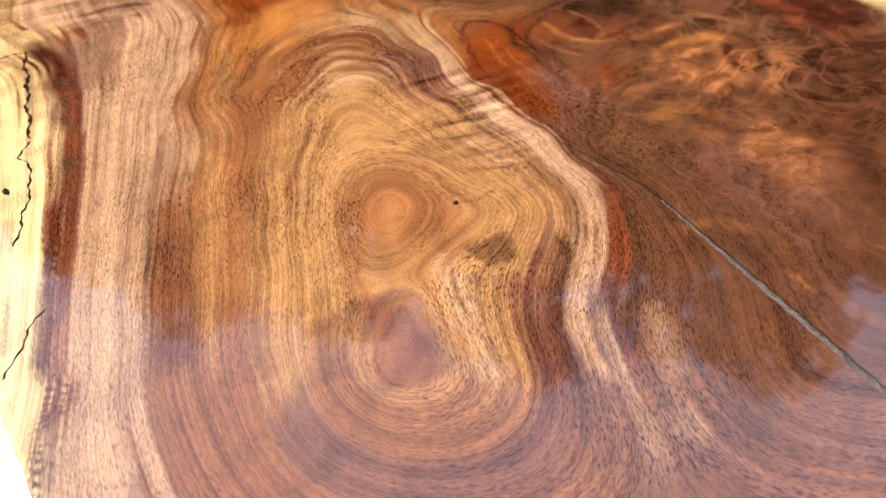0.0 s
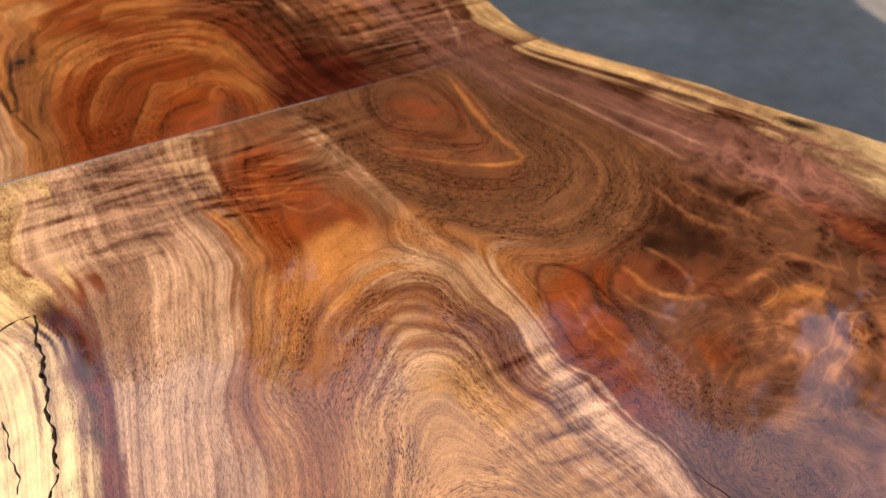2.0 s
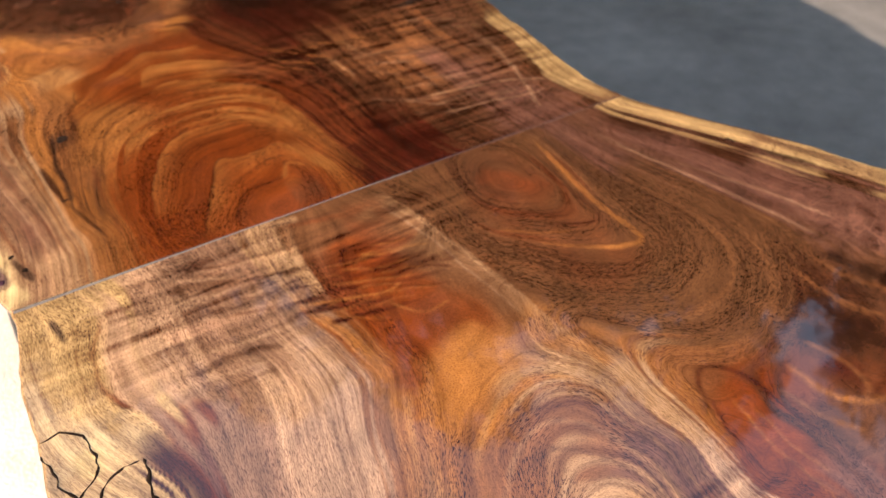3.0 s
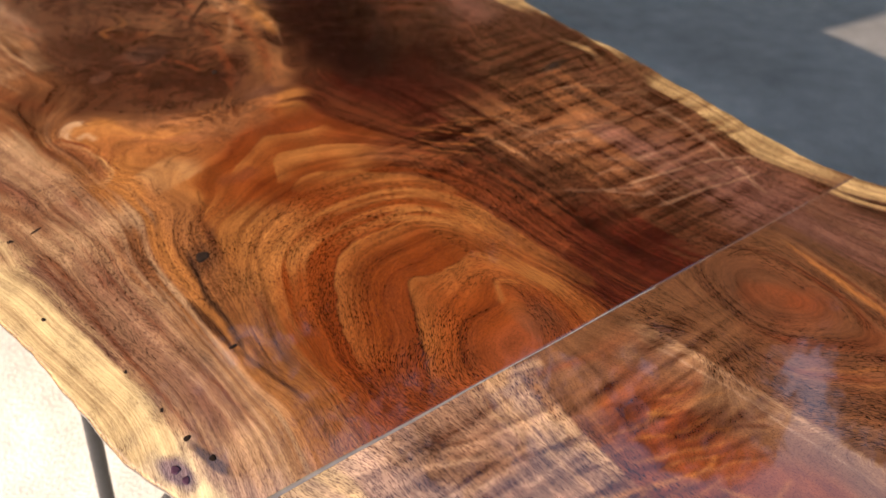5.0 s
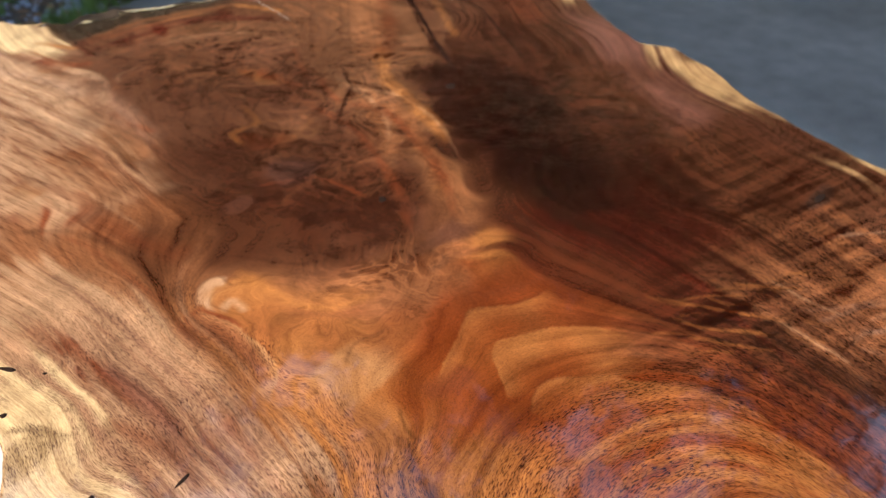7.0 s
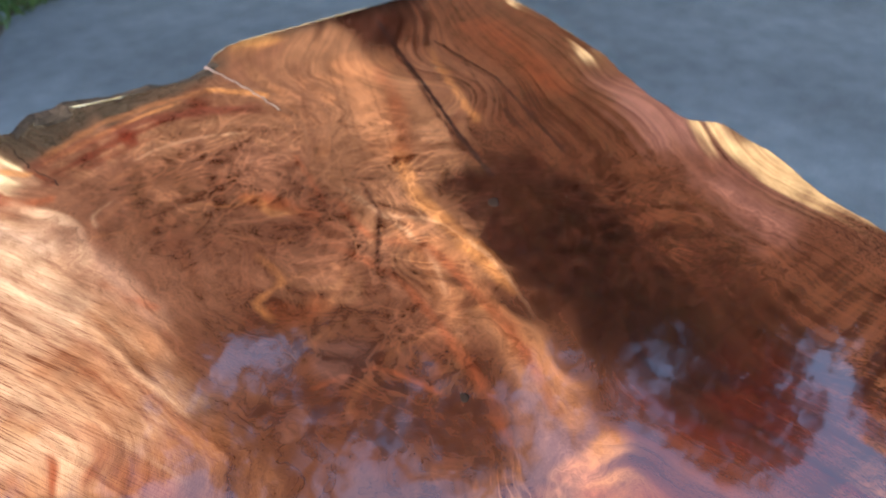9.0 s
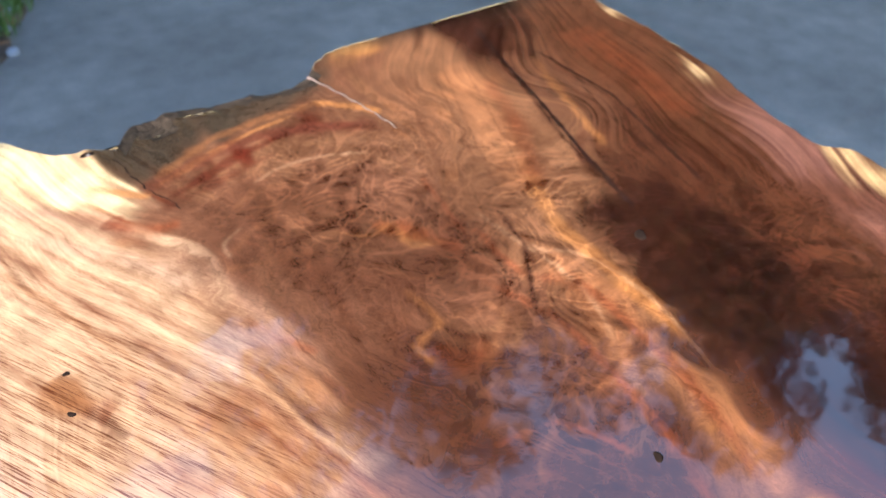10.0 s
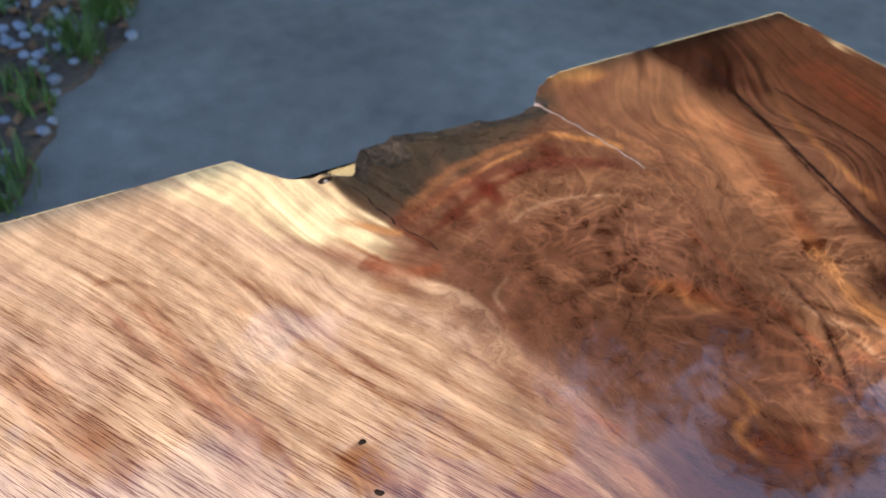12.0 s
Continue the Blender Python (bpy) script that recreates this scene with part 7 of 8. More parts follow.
def board(name, which, y0, y1, parent, label):
    rows = int(round((y1 - y0) / CELL)) + 1
    cols = 520 if which == FAR else 450
    v = np.linspace(y0, y1, rows)
    u = np.linspace(0, 1, cols)
    lo, hi = left_edge(v), right_edge(v)
    x = lo[:, None] + (hi - lo)[:, None] * u[None]
    y = np.repeat(v[:, None], cols, 1)
    if which == FAR:
        reach = np.clip((y - 1.15) / (y1 - 1.15), 0, 1)
        y = y + reach * (far_end(x) - y1)
    q = np.stack([x.ravel(), y.ravel()], 1)
    sink = near_any(q, BARKED) if which == FAR else np.zeros(len(q))
    edge = np.clip(1 - np.abs(far_end(q[:, 0]) - q[:, 1]) / .07, 0, 1) if which == FAR else sink
    z = TOP - .014 * sink * edge + .0007 * sink * lumps(q, 90, 3)
    idx = np.arange(rows * cols).reshape(rows, cols)
    faces = np.stack([idx[:-1, :-1], idx[:-1, 1:], idx[1:, 1:], idx[1:, :-1]], -1).reshape(-1, 4)
    # the rim: rounded at the top, swelling, then drawn in beneath
    loop = np.concatenate([idx[0, :], idx[1:, -1], idx[-1, -2::-1], idx[-2:0:-1, 0]])
    p = q[loop]
    t = np.roll(p, -3, 0) - np.roll(p, 3, 0)
    out = np.stack([t[:, 1], -t[:, 0]], 1) / (np.linalg.norm(t, axis=1)[:, None] + 1e-9)
    live = np.ones(len(loop))
    live[:cols] = 0
    if which == FAR:
        ends = p[cols + rows - 2:2 * cols + rows - 2, 0]
        live[cols + rows - 2:2 * cols + rows - 2] = np.where((ends > -.31) & (ends < .07), 0, .15)
    else:
        live[cols + rows - 2:2 * cols + rows - 2] = 0
    verts, fs = [np.column_stack([q, z])], [faces]
    base, prev = len(q), loop
    wob = lumps(p, 30, 11)
    for off, down in ((.0010, .0005), (.0018, .0020), (.0015, .006), (-.003, .016), (-.010, .030), (-.019, .045), (-.030, THICK)):
        o = off * live * (1 + .25 * wob) if off > 0 else off * (.2 + live)
        ring = np.column_stack([p + out * o[:, None], z[loop] - down])
        ids = base + np.arange(len(loop))
        fs.append(np.stack([prev, ids, np.roll(ids, -1), np.roll(prev, -1)], 1))
        verts.append(ring)
        base, prev = base + len(loop), ids
    verts, fs = np.concatenate(verts), np.concatenate(fs)
    me = bpy.data.meshes.new(name)
    me.from_pydata(verts, [], fs.tolist() + [list(reversed(prev.tolist()))])
    colour, level, burl, ripple, steep, combed = figure(verts[:, :2], which)
    if which == FAR:
        w = (near_any(verts[:, :2], BARKED) ** 2)[:, None]
        colour = colour * (1 - w * .8) + np.array(BARK) * w * .8
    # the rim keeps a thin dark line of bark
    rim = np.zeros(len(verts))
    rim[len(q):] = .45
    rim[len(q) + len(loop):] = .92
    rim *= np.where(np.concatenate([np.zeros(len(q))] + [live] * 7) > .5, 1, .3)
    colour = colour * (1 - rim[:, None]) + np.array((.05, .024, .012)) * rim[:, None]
    if which == FAR:
        low = near_any(verts[:, :2], BARKED) * (np.arange(len(verts)) >= len(q))
        colour = colour * (1 - .9 * low[:, None]) + np.array((.018, .014, .010)) * .9 * low[:, None]
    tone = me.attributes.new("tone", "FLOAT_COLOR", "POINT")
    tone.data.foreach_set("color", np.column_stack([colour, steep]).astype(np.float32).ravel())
    fig = me.attributes.new("figure", "FLOAT_VECTOR", "POINT")
    fig.data.foreach_set("vector", np.column_stack([level, burl, ripple]).astype(np.float32).ravel())
    comb = me.attributes.new("combed", "FLOAT", "POINT")
    comb.data.foreach_set("value", combed.astype(np.float32))
    me.polygons.foreach_set("use_smooth", [True] * len(me.polygons))
    me.materials.append(WOOD)
    if which == FAR:
        # the hollow end keeps its rough bark
        me.materials.append(CRUST)
        centre = verts[fs].mean(1)
        crust = near_any(centre[:, :2], BARKED) * (1 + .25 * lumps(centre[:, :2], 130, 8))
        rimmed = (np.arange(len(fs)) >= len(faces)) & (centre[:, 0] > -.305) & (centre[:, 0] < .07) & (centre[:, 1] > 1.38)
        edging = (centre[:, 1] > far_end(centre[:, 0]) - .028 + .006 * lumps(centre[:, :2], 160, 6)) & (centre[:, 0] > -.245) & (centre[:, 0] < .07)
        me.polygons.foreach_set("material_index", np.append((crust > .62) | rimmed | edging, False).astype(np.int32))
    ob = new(name, me)
    ob.parent = parent
    ob["label"] = label
    return ob


RESIN = plain("clear_resin", (.20, .16, .13), .2, scale=60, vary=.3, coat=1.0)
GLITTER = plain("crack_resin", (.075, .05, .042), .3, scale=420, vary=.9, bump=1.0, coat=1.0)
PITCH = plain("dark_filler", (.020, .011, .007), .9, scale=200, vary=.5, gloss=.06)
PALEFILL = plain("pale_resin", (.20, .14, .11), .3, scale=700, vary=.5, bump=.8, coat=.6)
PURPLE = plain("bruised_filler", (.045, .016, .025), .6, scale=300, vary=.6, coat=.2, gloss=.1)
SEAM = plain("seam_filler", (.11, .045, .022), .5, scale=90, vary=.5, coat=.5, gloss=.1)
CRUST = plain("bark_crust", (.036, .025, .016), .7, scale=85, vary=.7, bump=.5, coat=0.0, gloss=.12)
STEEL = plain("black_steel", (.018, .018, .02), .42, scale=120, vary=.3, bump=.05)


def ribbon(name, pts, widths, z, depth, mat, parent, label, dome=.0003):
    """A filled joint or crack: a narrow, slightly domed strip let into the wood."""
    bm = bmesh.new()
    rows = []
    for i, (x, y) in enumerate(pts):
        x1, y1 = pts[min(i + 1, len(pts) - 1)]
        x0, y0 = pts[max(i - 1, 0)]
        d = Vector((x1 - x0, y1 - y0, 0)).normalized()
        s = Vector((-d.y, d.x, 0)) * widths[i] / 2
        c = Vector((x, y, z))
        rows.append([bm.verts.new(c + s - Vector((0, 0, depth))), bm.verts.new(c + s * .85), bm.verts.new(c + Vector((0, 0, dome))), bm.verts.new(c - s * .85), bm.verts.new(c - s - Vector((0, 0, depth)))])
    for a, b in zip(rows, rows[1:]):
        for k in range(4):
            bm.faces.new((a[k], a[k + 1], b[k + 1], b[k]))
    bmesh.ops.recalc_face_normals(bm, faces=bm.faces)
    return part(name, bm, mat, parent, label, smooth=True)


def pit(x, y, rx, ry, turn, parent, mat, label):
    """A knot hole or worm hole filled level with dark lacquer."""
    rng = random.Random(int(x * 9973 + y * 7919))
    bm = bmesh.new()
    m = Matrix.Translation((x, y, TOP)) @ Matrix.Rotation(radians(turn), 4, "Z")
    rims = []
    p1, p2 = rng.uniform(0, 6.28), rng.uniform(0, 6.28)
    wob = [1 + .16 * math.sin(2 * math.pi * k / 18 * 2 + p1) + .09 * math.sin(2 * math.pi * k / 18 * 3 + p2) for k in range(18)]
    for f, z in ((1.1, -.0005), (1.0, .00025), (.6, .00025)):
        rims.append([bm.verts.new(m @ Vector((math.cos(a) * rx * f * wob[k], math.sin(a) * ry * f * wob[k], z))) for k, a in enumerate(2 * math.pi * k / 18 for k in range(18))])
    for a, b in zip(rims, rims[1:]):
        for k in range(18):
            bm.faces.new((a[k], a[(k + 1) % 18], b[(k + 1) % 18], b[k]))
    bm.faces.new(rims[-1])
    return part("pit", bm, mat, parent, label, smooth=True)


def vein(parent, mat, width, *line):
    """A black line of decay in the wood: wavering, uneven in width."""
    pts, wid = [], []
    for (x0, y0), (x1, y1) in zip(line, line[1:]):
        n = max(2, int(math.hypot(x1 - x0, y1 - y0) / .003))
        for k in range(n):
            s = k / n
            x, y = x0 + (x1 - x0) * s, y0 + (y1 - y0) * s
            pts.append((x + .0016 * math.sin(y * 130 + x * 70) + .0007 * math.sin(y * 410 + x * 300), y + .0014 * math.sin(x * 150 + y * 40)))
            wid.append(width * .7 * (1 + .5 * math.sin(x * 190 + y * 270) + .25 * math.sin(y * 590 + x * 300)))
    wid[0] = wid[-1] = .0004
    return ribbon("decay_line", pts, wid, TOP + .0002, .0004, mat, parent, "dark decay line in the wood", 0)


def steel_leg(parent, x, y, side):
    """A splayed steel bar with a mounting plate, a curved brace and a crossbar stub at its foot."""
    def at(dx, dy, z):
        return Vector((x + side * dx, y + dy, z))
    bm = bmesh.new()
    tube(bm, [at(0, 0, TOP - THICK - .004), at(.020, .009, .5), at(.044, .019, .25), at(.066, .028, .008), at(.066, .028, 0)], [.0105, .0105, .0105, .0105, .009], 14)
    bar = part("leg", bm, STEEL, parent, "black steel leg bar", smooth=True)
    bm = bmesh.new()
    arc = []
    for k in range(17):
        a = math.pi / 2 * k / 16
        arc.append(at(.052 - .135 * math.sin(a), .022 - .08 * math.sin(a) + .01, .145 + .34 * (1 - math.cos(a))))
    tube(bm, arc, [.0065] * 17, 10)
    part("brace", bm, STEEL, bar, "curved black steel brace", smooth=True)
    bm = bmesh.new()
    tube(bm, [at(.055, .024, .13), at(.0, .01, .132), at(-.20, 0, .134), at(-.33, 0, .134)], [.012, .013, .013, .012], 12)
    part("crossbar", bm, STEEL, bar, "black steel crossbar", smooth=True)
    bm = bmesh.new()
    bmesh.ops.create_cube(bm, size=1, matrix=Matrix.Translation((x, y, TOP - THICK - .003)) @ Matrix.Diagonal((.12, .08, .006, 1)))
    bmesh.ops.bevel(bm, geom=bm.edges[:], offset=.0015, segments=2, affect="EDGES")
    part("mounting_plate", bm, STEEL, bar)
    return bar


def table():
    root = new("live_edge_table")
    board("near_board", NEAR, -1.43, -.0004, root, "figured orange-brown wood with pale sapwood edges")
    board("far_board", FAR, .0004, 1.50, root, "red-brown burl wood with a barked hollow end")
    n = 60
    xs = np.linspace(left_edge(np.array([0.]))[0] + .002, .10, n)
    ribbon("joint", [(x, .0004 * math.sin(x * 40)) for x in xs], [max(.0014, .0060 - .0075 * k / n) for k in range(n)], TOP + .0002, .002, RESIN, root, "translucent greyish resin joint between the boards")
    xs = np.linspace(.095, right_edge(np.array([0.]))[0] - .001, n)
    ribbon("joint", [(x, .0003 * math.sin(x * 70)) for x in xs], [.0017] * n, TOP + .0002, .002, SEAM, root, "tight brown joint between the boards")
    pts, wid = [], []
    for k in range(80):
        s = k / 79
        pts.append((.127 + .023 * min(1, s * 5) + .008 * s + .0006 * math.sin(k * 1.7), -.690 - .42 * s))
        wid.append(.0014 + .0042 * min(1, max(0, (s - .22) * 3)) + .0005 * math.sin(k * 2.3))
    ribbon("crack", pts[:24], [.0004 + .0011 * min(1, k / 8) for k in range(24)], TOP + .0003, .01, PITCH, root, "narrow dark crack", 0)
    pts, wid = pts[20:], wid[20:]
    ribbon("filled_crack", pts, wid, TOP + .0006, .01, GLITTER, root, "resin-filled crack with sparkling grains")
    pts = [(.050 + .023 * math.sin(k / 40 * 1.5) + .0012 * math.sin(k * .9), 1.455 - .188 * k / 40) for k in range(41)]
    ribbon("filled_crack", pts, [.0026 * (1 - .5 * k / 40) + .0011 * math.sin(k * 1.9) * math.sin(k * .7) for k in range(41)], TOP + .0008, .01, PALEFILL, root, "pale resin-filled crack at the end")
    # a small pale dome stands for the white glint in the dark pit
    bm = bmesh.new()
    bmesh.ops.create_uvsphere(bm, u_segments=14, v_segments=8, radius=1, matrix=Matrix.Translation((-.282, 1.455, TOP - .0008)) @ Matrix.Diagonal((.0035, .0035, .002, 1)))
    part("pit_glint", bm, RESIN, root, "glossy resin dot standing for the glint in a small knot pit", smooth=True)
    dark = "dark lacquer-filled hole"
    for x, y, rx, ry, a in ((-0.251, 0.305, .008, .013, -15), (0.165, 0.913, .012, .009, 20), (0.365, 0.441, .018, .005, 15), (-0.064, 0.705, .006, .007, 0), (-0.438, 1.123, .004, .004, 0), (-0.452, 1.074, .004, .005, 30),
                            (-0.379, 0.449, .002, .010, -58), (-0.469, 0.642, .003, .011, 40), (-0.441, 0.468, .004, .004, 0), (-0.406, 0.444, .004, .004, 0), (-0.481, 0.588, .004, .003, 0), (-0.443, 0.620, .002, .002, 0),
                            (0.609, -0.362, .019, .007, -60), (0.497, -0.164, .009, .003, -60), (-0.002, -0.718, .0028, .004, 0), (-0.354, 0.090, .005, .003, 20), (-0.345, 0.060, .003, .005, 0), (-0.360, 0.130, .002, .003, 0), (-0.370, 0.190, .002, .003, 0),
                            (-0.410, 0.300, .003, .003, 0), (-0.350, 0.000, .0025, .0015, 0), (-0.362, -0.001, .002, .0018, 0), (-0.300, 0.002, .002, .0012, 0), (-.283, 1.457, .010, .008, 0), (-0.280, 0.165, .005, .003, 20), (-0.348, -0.515, .003, .009, 20)):
        pit(x, y, rx * .75, ry * .75, a, root, PITCH, dark)
    for x, y, rx, ry, a in ((-0.373, 0.066, .004, .006, 20), (-0.370, 0.052, .003, .006, -10), (-0.452, 0.452, .003, .009, -55)):
        pit(x, y, rx * .8, ry * .8, a, root, PURPLE, "purplish lacquer-filled hole")
    vein(root, PITCH, 0.0026, (-0.383, -0.179), (-0.366, -0.178), (-0.349, -0.192), (-0.343, -0.218), (-0.350, -0.239), (-0.366, -0.252), (-0.378, -0.232), (-0.383, -0.190))
    vein(root, PITCH, 0.0030, (-0.385, -0.293), (-0.379, -0.280), (-0.365, -0.270), (-0.353, -0.264), (-0.343, -0.250), (-0.329, -0.241), (-0.312, -0.242))
    vein(root, PITCH, 0.0042, (-0.312, -0.242), (-0.314, -0.264), (-0.314, -0.297), (-0.317, -0.335))
    vein(root, PITCH, 0.0040, (-0.313, -0.310), (-0.319, -0.364), (-0.320, -0.409), (-0.323, -0.439))
    vein(root, PITCH, 0.0026, (-0.323, -0.439), (-0.333, -0.465), (-0.328, -0.475), (-0.326, -0.507), (-0.334, -0.547), (-0.347, -0.601))
    vein(root, PITCH, 0.0018, (-0.332, -0.684), (-0.344, -0.706), (-0.357, -0.732), (-0.365, -0.747))
    vein(root, PITCH, 0.0016, (-0.356, -0.364), (-0.353, -0.398), (-0.352, -0.429), (-0.354, -0.446))
    vein(root, PITCH, 0.0026, (-0.260, 1.429), (-0.256, 1.376), (-0.255, 1.341))
    vein(root, PITCH, 0.0018, (-0.252, 1.343), (-0.242, 1.306), (-0.238, 1.280))
    steel_leg(root, -.365, .483, -1)
    steel_leg(root, .36, .483, 1)
    steel_leg(root, -.22, -1.1, -1)
    steel_leg(root, .52, -1.1, 1)
    return tagged(root, "live-edge figured wood slab table with glossy lacquer on black steel legs", "table")


table()

# ---- ground ----
def ground_material(name, colour):
    m, nt, ln, p = material(name)
    tex = node(nt, "TexCoord")
    col = None
    for scale, detail, lo, hi in ((1.3, 5, .72, 1.25), (11.0, 6, .85, 1.15), (140.0, 3, .85, 1.15)):
        n = node(nt, "TexNoise")
        n.inputs["Scale"].default_value, n.inputs["Detail"].default_value = scale, detail
        ln.new(tex.outputs["Object"], n.inputs["Vector"])
        r = node(nt, "MapRange")
        r.inputs[1].default_value, r.inputs[2].default_value, r.inputs[3].default_value, r.inputs[4].default_value = .3, .7, lo, hi
        ln.new(n.outputs["Fac"], r.inputs[0])
        if col is None:
            col = r.outputs[0]
        else:
            mu = node(nt, "Math", operation="MULTIPLY")
            ln.new(col, mu.inputs[0])
            ln.new(r.outputs[0], mu.inputs[1])
            col = mu.outputs[0]
        last = n
    v = node(nt, "VectorMath", operation="SCALE")
    v.inputs[0].default_value = colour
    ln.new(col, v.inputs["Scale"])
    ln.new(v.outputs[0], p.inputs["Base Color"])
    p.inputs["Roughness"].default_value = .9
    b = node(nt, "Bump")
    b.inputs["Strength"].default_value, b.inputs["Distance"].default_value = .5, .004
    ln.new(last.outputs["Fac"], b.inputs["Height"])
    ln.new(b.outputs[0], p.inputs["Normal"])
    return m


def ground():
    bm = bmesh.new()
    bmesh.ops.create_grid(bm, x_segments=40, y_segments=40, size=400)
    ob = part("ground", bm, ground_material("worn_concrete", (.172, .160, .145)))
    tagged(ob, "worn grey concrete yard", "ground", kind="structure")
    # a paler slab of concrete under the table, a low step above the yard
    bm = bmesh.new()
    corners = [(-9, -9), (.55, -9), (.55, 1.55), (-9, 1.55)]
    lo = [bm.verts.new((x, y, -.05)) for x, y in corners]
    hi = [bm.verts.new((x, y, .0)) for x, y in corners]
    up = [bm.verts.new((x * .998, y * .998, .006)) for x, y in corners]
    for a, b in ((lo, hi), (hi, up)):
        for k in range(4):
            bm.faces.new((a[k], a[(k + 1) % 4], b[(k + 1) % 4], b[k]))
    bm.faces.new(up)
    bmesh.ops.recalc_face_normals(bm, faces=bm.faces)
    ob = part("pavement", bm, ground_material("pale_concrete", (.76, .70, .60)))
    tagged(ob, "pale concrete slab under the table", "pavement", kind="structure")


ground()


# ---- the planted border beyond the yard ----
def border():
    """Leaf litter, pale pebbles and grass tufts beside the concrete."""
    rng = np.random.default_rng(77)
    e0, e1 = np.array((-1.66, 1.21)), np.array((.69, 4.21))
    along = (e1 - e0) / np.linalg.norm(e1 - e0)
    away = np.array((-along[1], along[0]))

    def spots(n, reach):
        s, d = rng.random(n) * 3.8, rng.random(n) ** .8 * reach
        return e0 + s[:, None] * along + (d + .03 * np.sin(s * 9) + .02 * np.sin(s * 23))[:, None] * away

    bm = bmesh.new()
    n = 60
    inner = [e0 + along * (3.8 * k / n) + away * (.03 * math.sin(3.8 * k / n * 9) + .02 * math.sin(3.8 * k / n * 23)) for k in range(n + 1)]
    low = [bm.verts.new((*q, -.01)) for q in inner]
    mid = [bm.verts.new((*(q + away * .03), .012 + .004 * math.sin(k))) for k, q in enumerate(inner)]
    out = [bm.verts.new((*(q + away * 1.3), .02)) for q in inner]
    for a, b in ((low, mid), (mid, out)):
        for k in range(n):
            bm.faces.new((a[k], a[k + 1], b[k + 1], b[k]))
    bmesh.ops.recalc_face_normals(bm, faces=bm.faces)
    tagged(part("soil", bm, plain("soil", (.075, .052, .038), .95, scale=40, vary=.5, bump=1.0)), "dark soil bed strewn with dead leaves", "soil", kind="structure")

    def scatter(name, n, reach, build, mat, label, category):
        vs, fs = [], []
        for x, y in spots(n, reach):
            v, f = build()
            k = len(vs)
            vs += [(x + a, y + b, .014 + c) for a, b, c in v]
            fs += [[i + k for i in face] for face in f]
        me = bpy.data.meshes.new(name)
        me.from_pydata(vs, [], fs)
        me.materials.append(mat)
        tagged(new(name, me), label, category, kind="stuff")

    def pebble():
        r, h, turn = rng.uniform(.010, .026), rng.uniform(.4, .8), rng.uniform(0, 6.28)
        ring = [(math.cos(turn + k * 1.047) * r * rng.uniform(.75, 1.1), math.sin(turn + k * 1.047) * r * rng.uniform(.75, 1.1)) for k in range(6)]
        v = [(a, b, -.01) for a, b in ring] + [(a * .95, b * .95, r * h * .5) for a, b in ring] + [(a * .5, b * .5, r * h) for a, b in ring]
        f = [[i, (i + 1) % 6, 6 + (i + 1) % 6, 6 + i] for i in range(6)] + [[6 + i, 6 + (i + 1) % 6, 12 + (i + 1) % 6, 12 + i] for i in range(6)] + [[12 + i for i in range(6)]]
        return v, f

    def blade():
        a, h, lean, w = rng.uniform(0, 6.28), rng.uniform(.04, .11), rng.uniform(.01, .06), .004
        c, s = math.cos(a), math.sin(a)
        v = [(-s * w, c * w, 0), (s * w, -c * w, 0), (c * lean * .4 + s * w * .7, s * lean * .4 - c * w * .7, h * .6), (c * lean * .4 - s * w * .7, s * lean * .4 + c * w * .7, h * .6), (c * lean, s * lean, h)]
        return v, [[0, 1, 2, 3], [3, 2, 4]]

    def dead_leaf():
        a, r = rng.uniform(0, 6.28), rng.uniform(.02, .045)
        c, s = math.cos(a), math.sin(a)
        z = [rng.uniform(0, .018) for k in range(4)]
        v = [(c * r, s * r, z[0]), (-s * r * .45, c * r * .45, z[1] + .004), (-c * r, -s * r, z[2]), (s * r * .45, -c * r * .45, z[3] + .004)]
        return v, [[0, 1, 2], [0, 2, 3]]

    scatter("pebbles", 900, .75, pebble, plain("pebble", (.20, .22, .27), .8, scale=9, vary=.4), "pale grey pebbles strewn along the border", "pebbles")
    scatter("dead_leaves", 1500, 1.25, dead_leaf, plain("dead_leaf", (.15, .075, .035), .8, scale=12, vary=.5), "brown dead leaves lying on the soil", "leaves")
    tufts = [spots(1, .8)[0] for k in range(60)] + [spots(1, .12)[0] for k in range(50)]
    vs, fs = [], []
    for x, y in tufts:
        for k in range(38):
            v, f = blade()
            i = len(vs)
            dx, dy = rng.normal(0, .03, 2)
            vs += [(x + dx + a, y + dy + b, .01 + c) for a, b, c in v]
            fs += [[j + i for j in face] for face in f]
    me = bpy.data.meshes.new("grass")
    me.from_pydata(vs, [], fs)
    me.materials.append(plain("grass_blade", (.055, .11, .02), .6, scale=6, vary=.4))
    tagged(new("grass", me), "green grass tufts at the edge of the concrete", "grass", kind="stuff")


border()


# ---- trees ----
LEAF = plain("leaf", (.018, .021, .006), .7, scale=2.0, vary=.45, gloss=.05)
thin = LEAF.node_tree.nodes.new("ShaderNodeBsdfTranslucent")      # light shines through the leaves
thin.inputs["Color"].default_value = (.034, .036, .008, 1)
both = LEAF.node_tree.nodes.new("ShaderNodeMixShader")
both.inputs[0].default_value = .45
LEAF.node_tree.links.new(LEAF.node_tree.nodes["Principled BSDF"].outputs[0], both.inputs[1])
LEAF.node_tree.links.new(thin.outputs[0], both.inputs[2])
LEAF.node_tree.links.new(both.outputs[0], LEAF.node_tree.nodes["Material Output"].inputs["Surface"])
TRUNK = plain("tree_bark", (.06, .043, .03), .9, scale=14, vary=.4, bump=.8, gloss=.1)


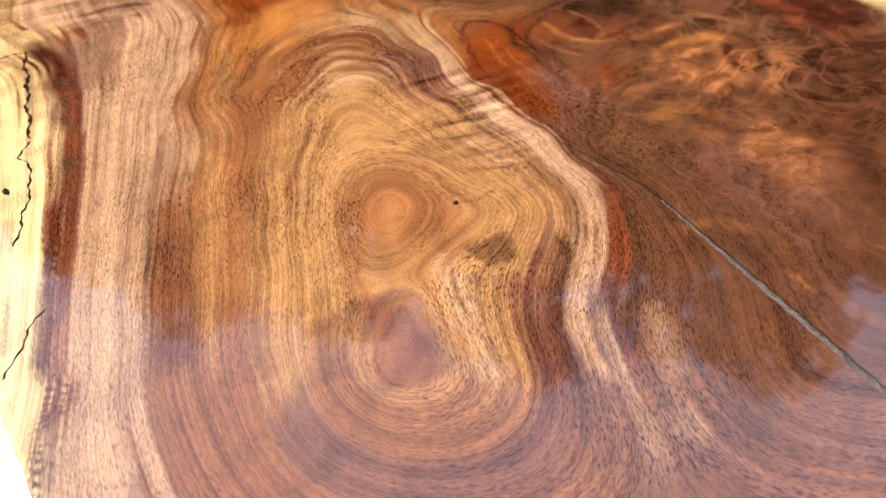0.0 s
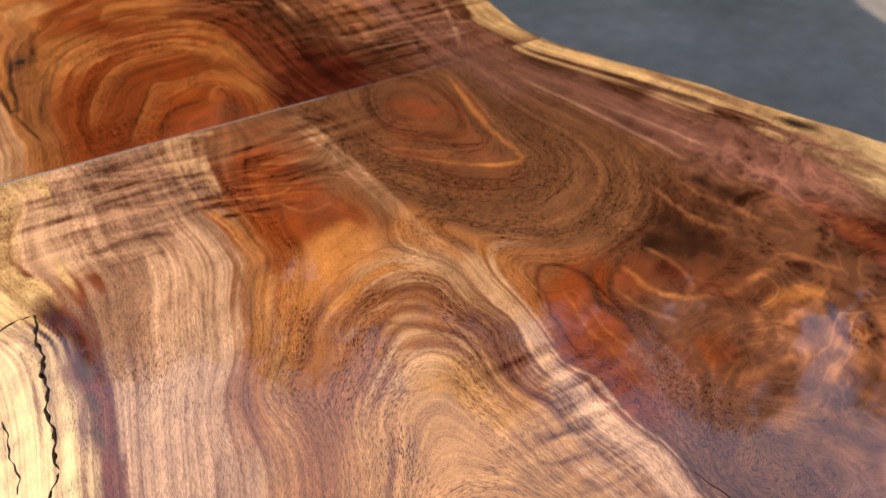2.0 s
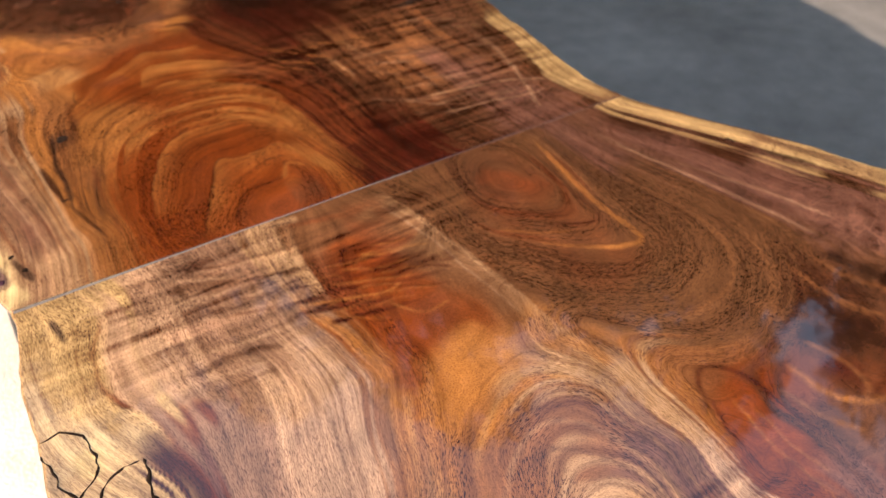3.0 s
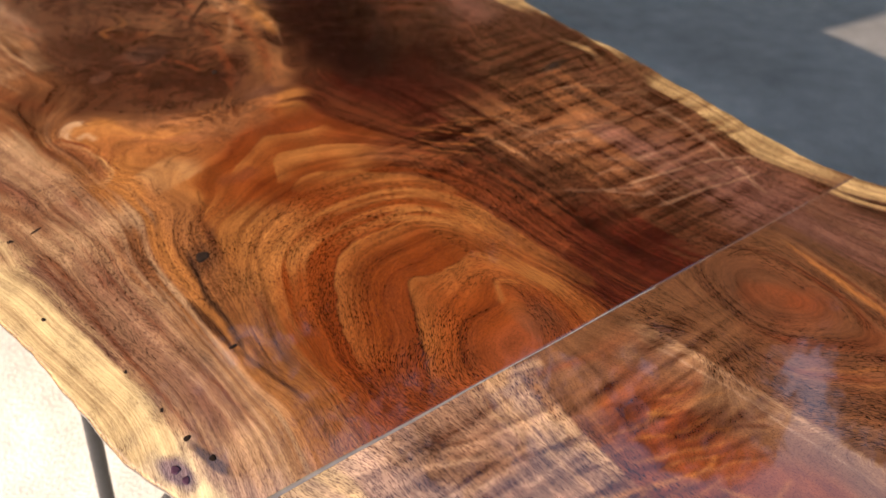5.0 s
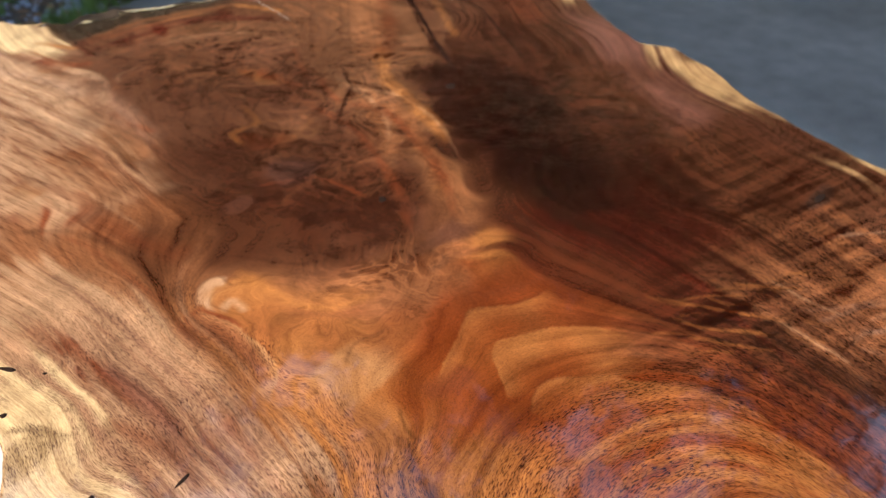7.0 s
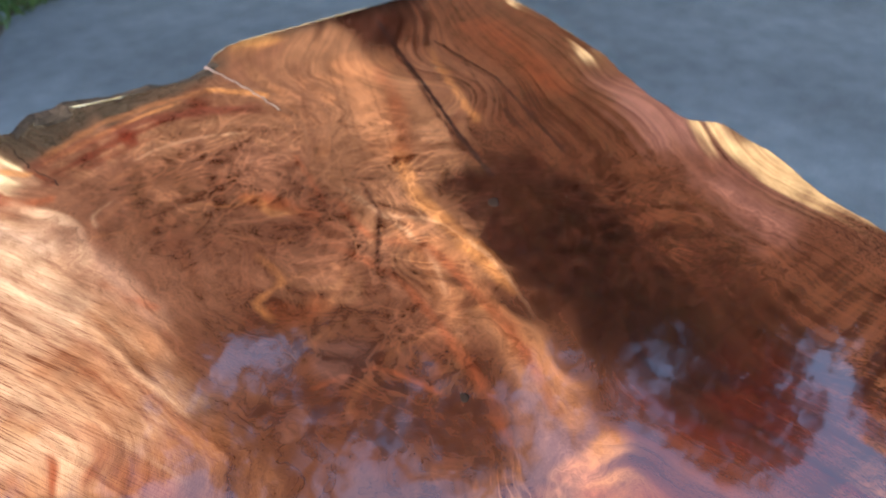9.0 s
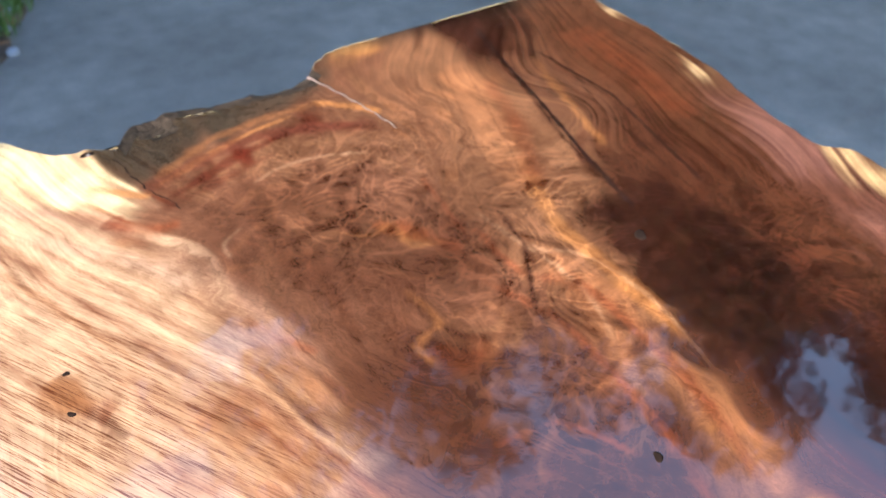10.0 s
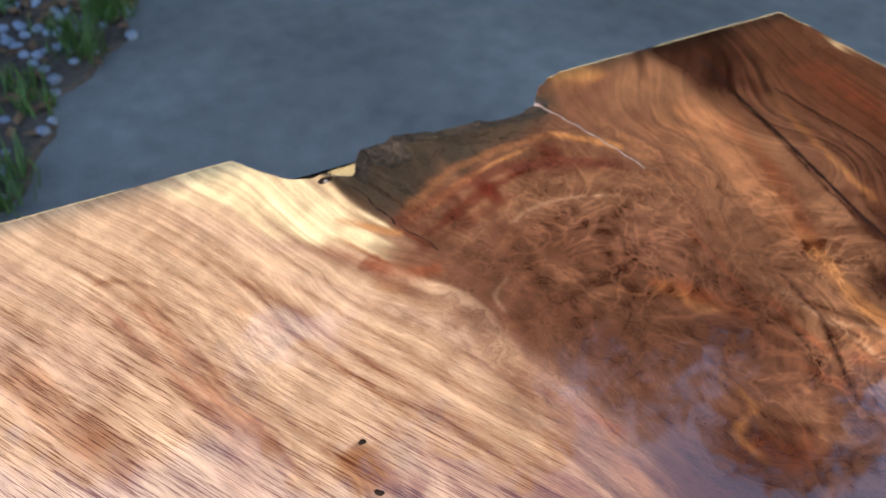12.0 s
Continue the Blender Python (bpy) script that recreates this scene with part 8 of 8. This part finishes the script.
def tree_meshes(seed, height, spread, base, leaves, leaf):
    """A trunk with limbs, and a crown of leaves in clumps at the limbs' ends."""
    rng = random.Random(seed)
    bm = bmesh.new()
    lean = Vector((rng.uniform(-.3, .3), rng.uniform(-.3, .3), 0))
    trunk = [lean * (k / 6) ** 2 + Vector((0, 0, height * .8 * k / 6)) for k in range(7)]
    tube(bm, trunk, [.20 * (1 - .13 * k) for k in range(7)], 10)
    clumps = []
    for i in range(26):
        s = rng.uniform(.35, 1.0)
        root = trunk[0].lerp(trunk[-1], s)
        a = i * 2.4 + rng.uniform(-.4, .4)
        up = base + (height - base) * (rng.random() ** .8)
        reach = spread * math.sqrt(max(.05, 1 - ((up - base) / (height - base) * 1.7 - .75) ** 2)) * rng.uniform(.65, 1.0)
        end = Vector((math.cos(a) * reach, math.sin(a) * reach, up)) + lean
        mid = root.lerp(end, .5) + Vector((0, 0, rng.uniform(-.1, .4)))
        tube(bm, [root, mid, end], [.07, .045, .015], 6)
        for f, rad in ((1.0, .62), (.72, .62), (.45, .55)):
            clumps.append((root.lerp(end, f) + Vector((rng.uniform(-.3, .3), rng.uniform(-.3, .3), rng.uniform(-.2, .4))), rad * spread / 2.6 * rng.uniform(.7, 1.25)))
    wood_mesh = bpy.data.meshes.new("trunk")
    bm.to_mesh(wood_mesh)
    bm.free()
    wood_mesh.materials.append(TRUNK)
    g = np.random.default_rng(seed)
    pick = g.integers(0, len(clumps), leaves)
    centre = np.array([c[0] for c in clumps])[pick]
    rad = np.array([c[1] for c in clumps])[pick]
    d = g.normal(size=(leaves, 3))
    d /= np.linalg.norm(d, axis=1)[:, None]
    pos = centre + d * (rad * g.random(leaves) ** .45)[:, None] * np.array((1, 1, .8))
    axis = g.normal(size=(leaves, 3)) + d * .6 + np.array((0, 0, -.4))
    axis /= np.linalg.norm(axis, axis=1)[:, None]
    side = np.cross(axis, g.normal(size=(leaves, 3)))
    side /= np.linalg.norm(side, axis=1)[:, None]
    n = np.cross(axis, side)
    size = (leaf * g.uniform(.6, 1.3, leaves))[:, None]
    v = np.stack([pos - axis * size, pos - side * size * .42 + n * size * .12, pos + axis * size, pos + side * size * .42 + n * size * .12], 1).reshape(-1, 3)
    f = np.arange(leaves * 4).reshape(-1, 4)
    me = bpy.data.meshes.new("crown")
    me.from_pydata(v, [], f.tolist())
    me.materials.append(LEAF)
    return wood_mesh, me


def tree(meshes, x, y, turn, scale, label):
    root = new("tree")
    root.matrix_world = Matrix.Translation((x, y, 0)) @ Matrix.Rotation(radians(turn), 4, "Z") @ Matrix.Scale(scale, 4)
    for name, me in zip(("trunk", "crown"), meshes):
        ob = new(name, me)
        ob.parent = root
    return tagged(root, label, "tree", group="trees round the yard")


tall = tree_meshes(3, 8.6, 3.1, 2.6, 80000, .075)
wide = tree_meshes(8, 9.5, 3.6, 1.2, 32000, .19)
near = "leafy green broadleaf tree standing beyond the table"
for x, y, turn, size in ((-1.5, 7.6, 60, .74), (.7, 7.1, 0, .84), (3.6, 6.2, 110, .98), (5.5, 3.4, 230, .86), (6.7, 1.2, 320, .70)):
    tree(tall, x, y, turn, size, near)
# further trees round the yard, added to block low sky from the tabletop's reflection
edge = "leafy dark green tree added behind to block low sky gaps"
tree(wide, 6.5, 11.0, 40, 1.0, edge)
tree(wide, 1.5, 11.5, 130, 1.05, edge)
tree(wide, 11.0, 7.0, 220, 1.1, edge)
tree(wide, 12.0, 1.5, 300, 1.0, edge)
for x, y, turn in ((-3.4, 11.2, 15), (4.1, 12.2, 75), (9.0, 9.6, 165), (12.4, 4.4, 260), (11.6, -1.8, 350)):
    tree(wide, x, y, turn, 1.05, edge)


def shading_wall():
    """A plain plastered wall, unseen, added sunward to shade the ground beyond the table."""
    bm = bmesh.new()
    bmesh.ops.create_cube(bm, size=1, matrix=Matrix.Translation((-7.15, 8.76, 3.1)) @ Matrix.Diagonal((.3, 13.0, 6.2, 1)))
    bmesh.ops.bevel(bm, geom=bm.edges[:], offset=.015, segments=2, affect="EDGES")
    wall = part("shade_wall", bm, plain("plaster", (.55, .52, .46), .9, scale=8, vary=.12, bump=.3))
    tagged(wall, "plain pale plastered wall added out of view to shade the ground", "wall", kind="structure")


shading_wall()
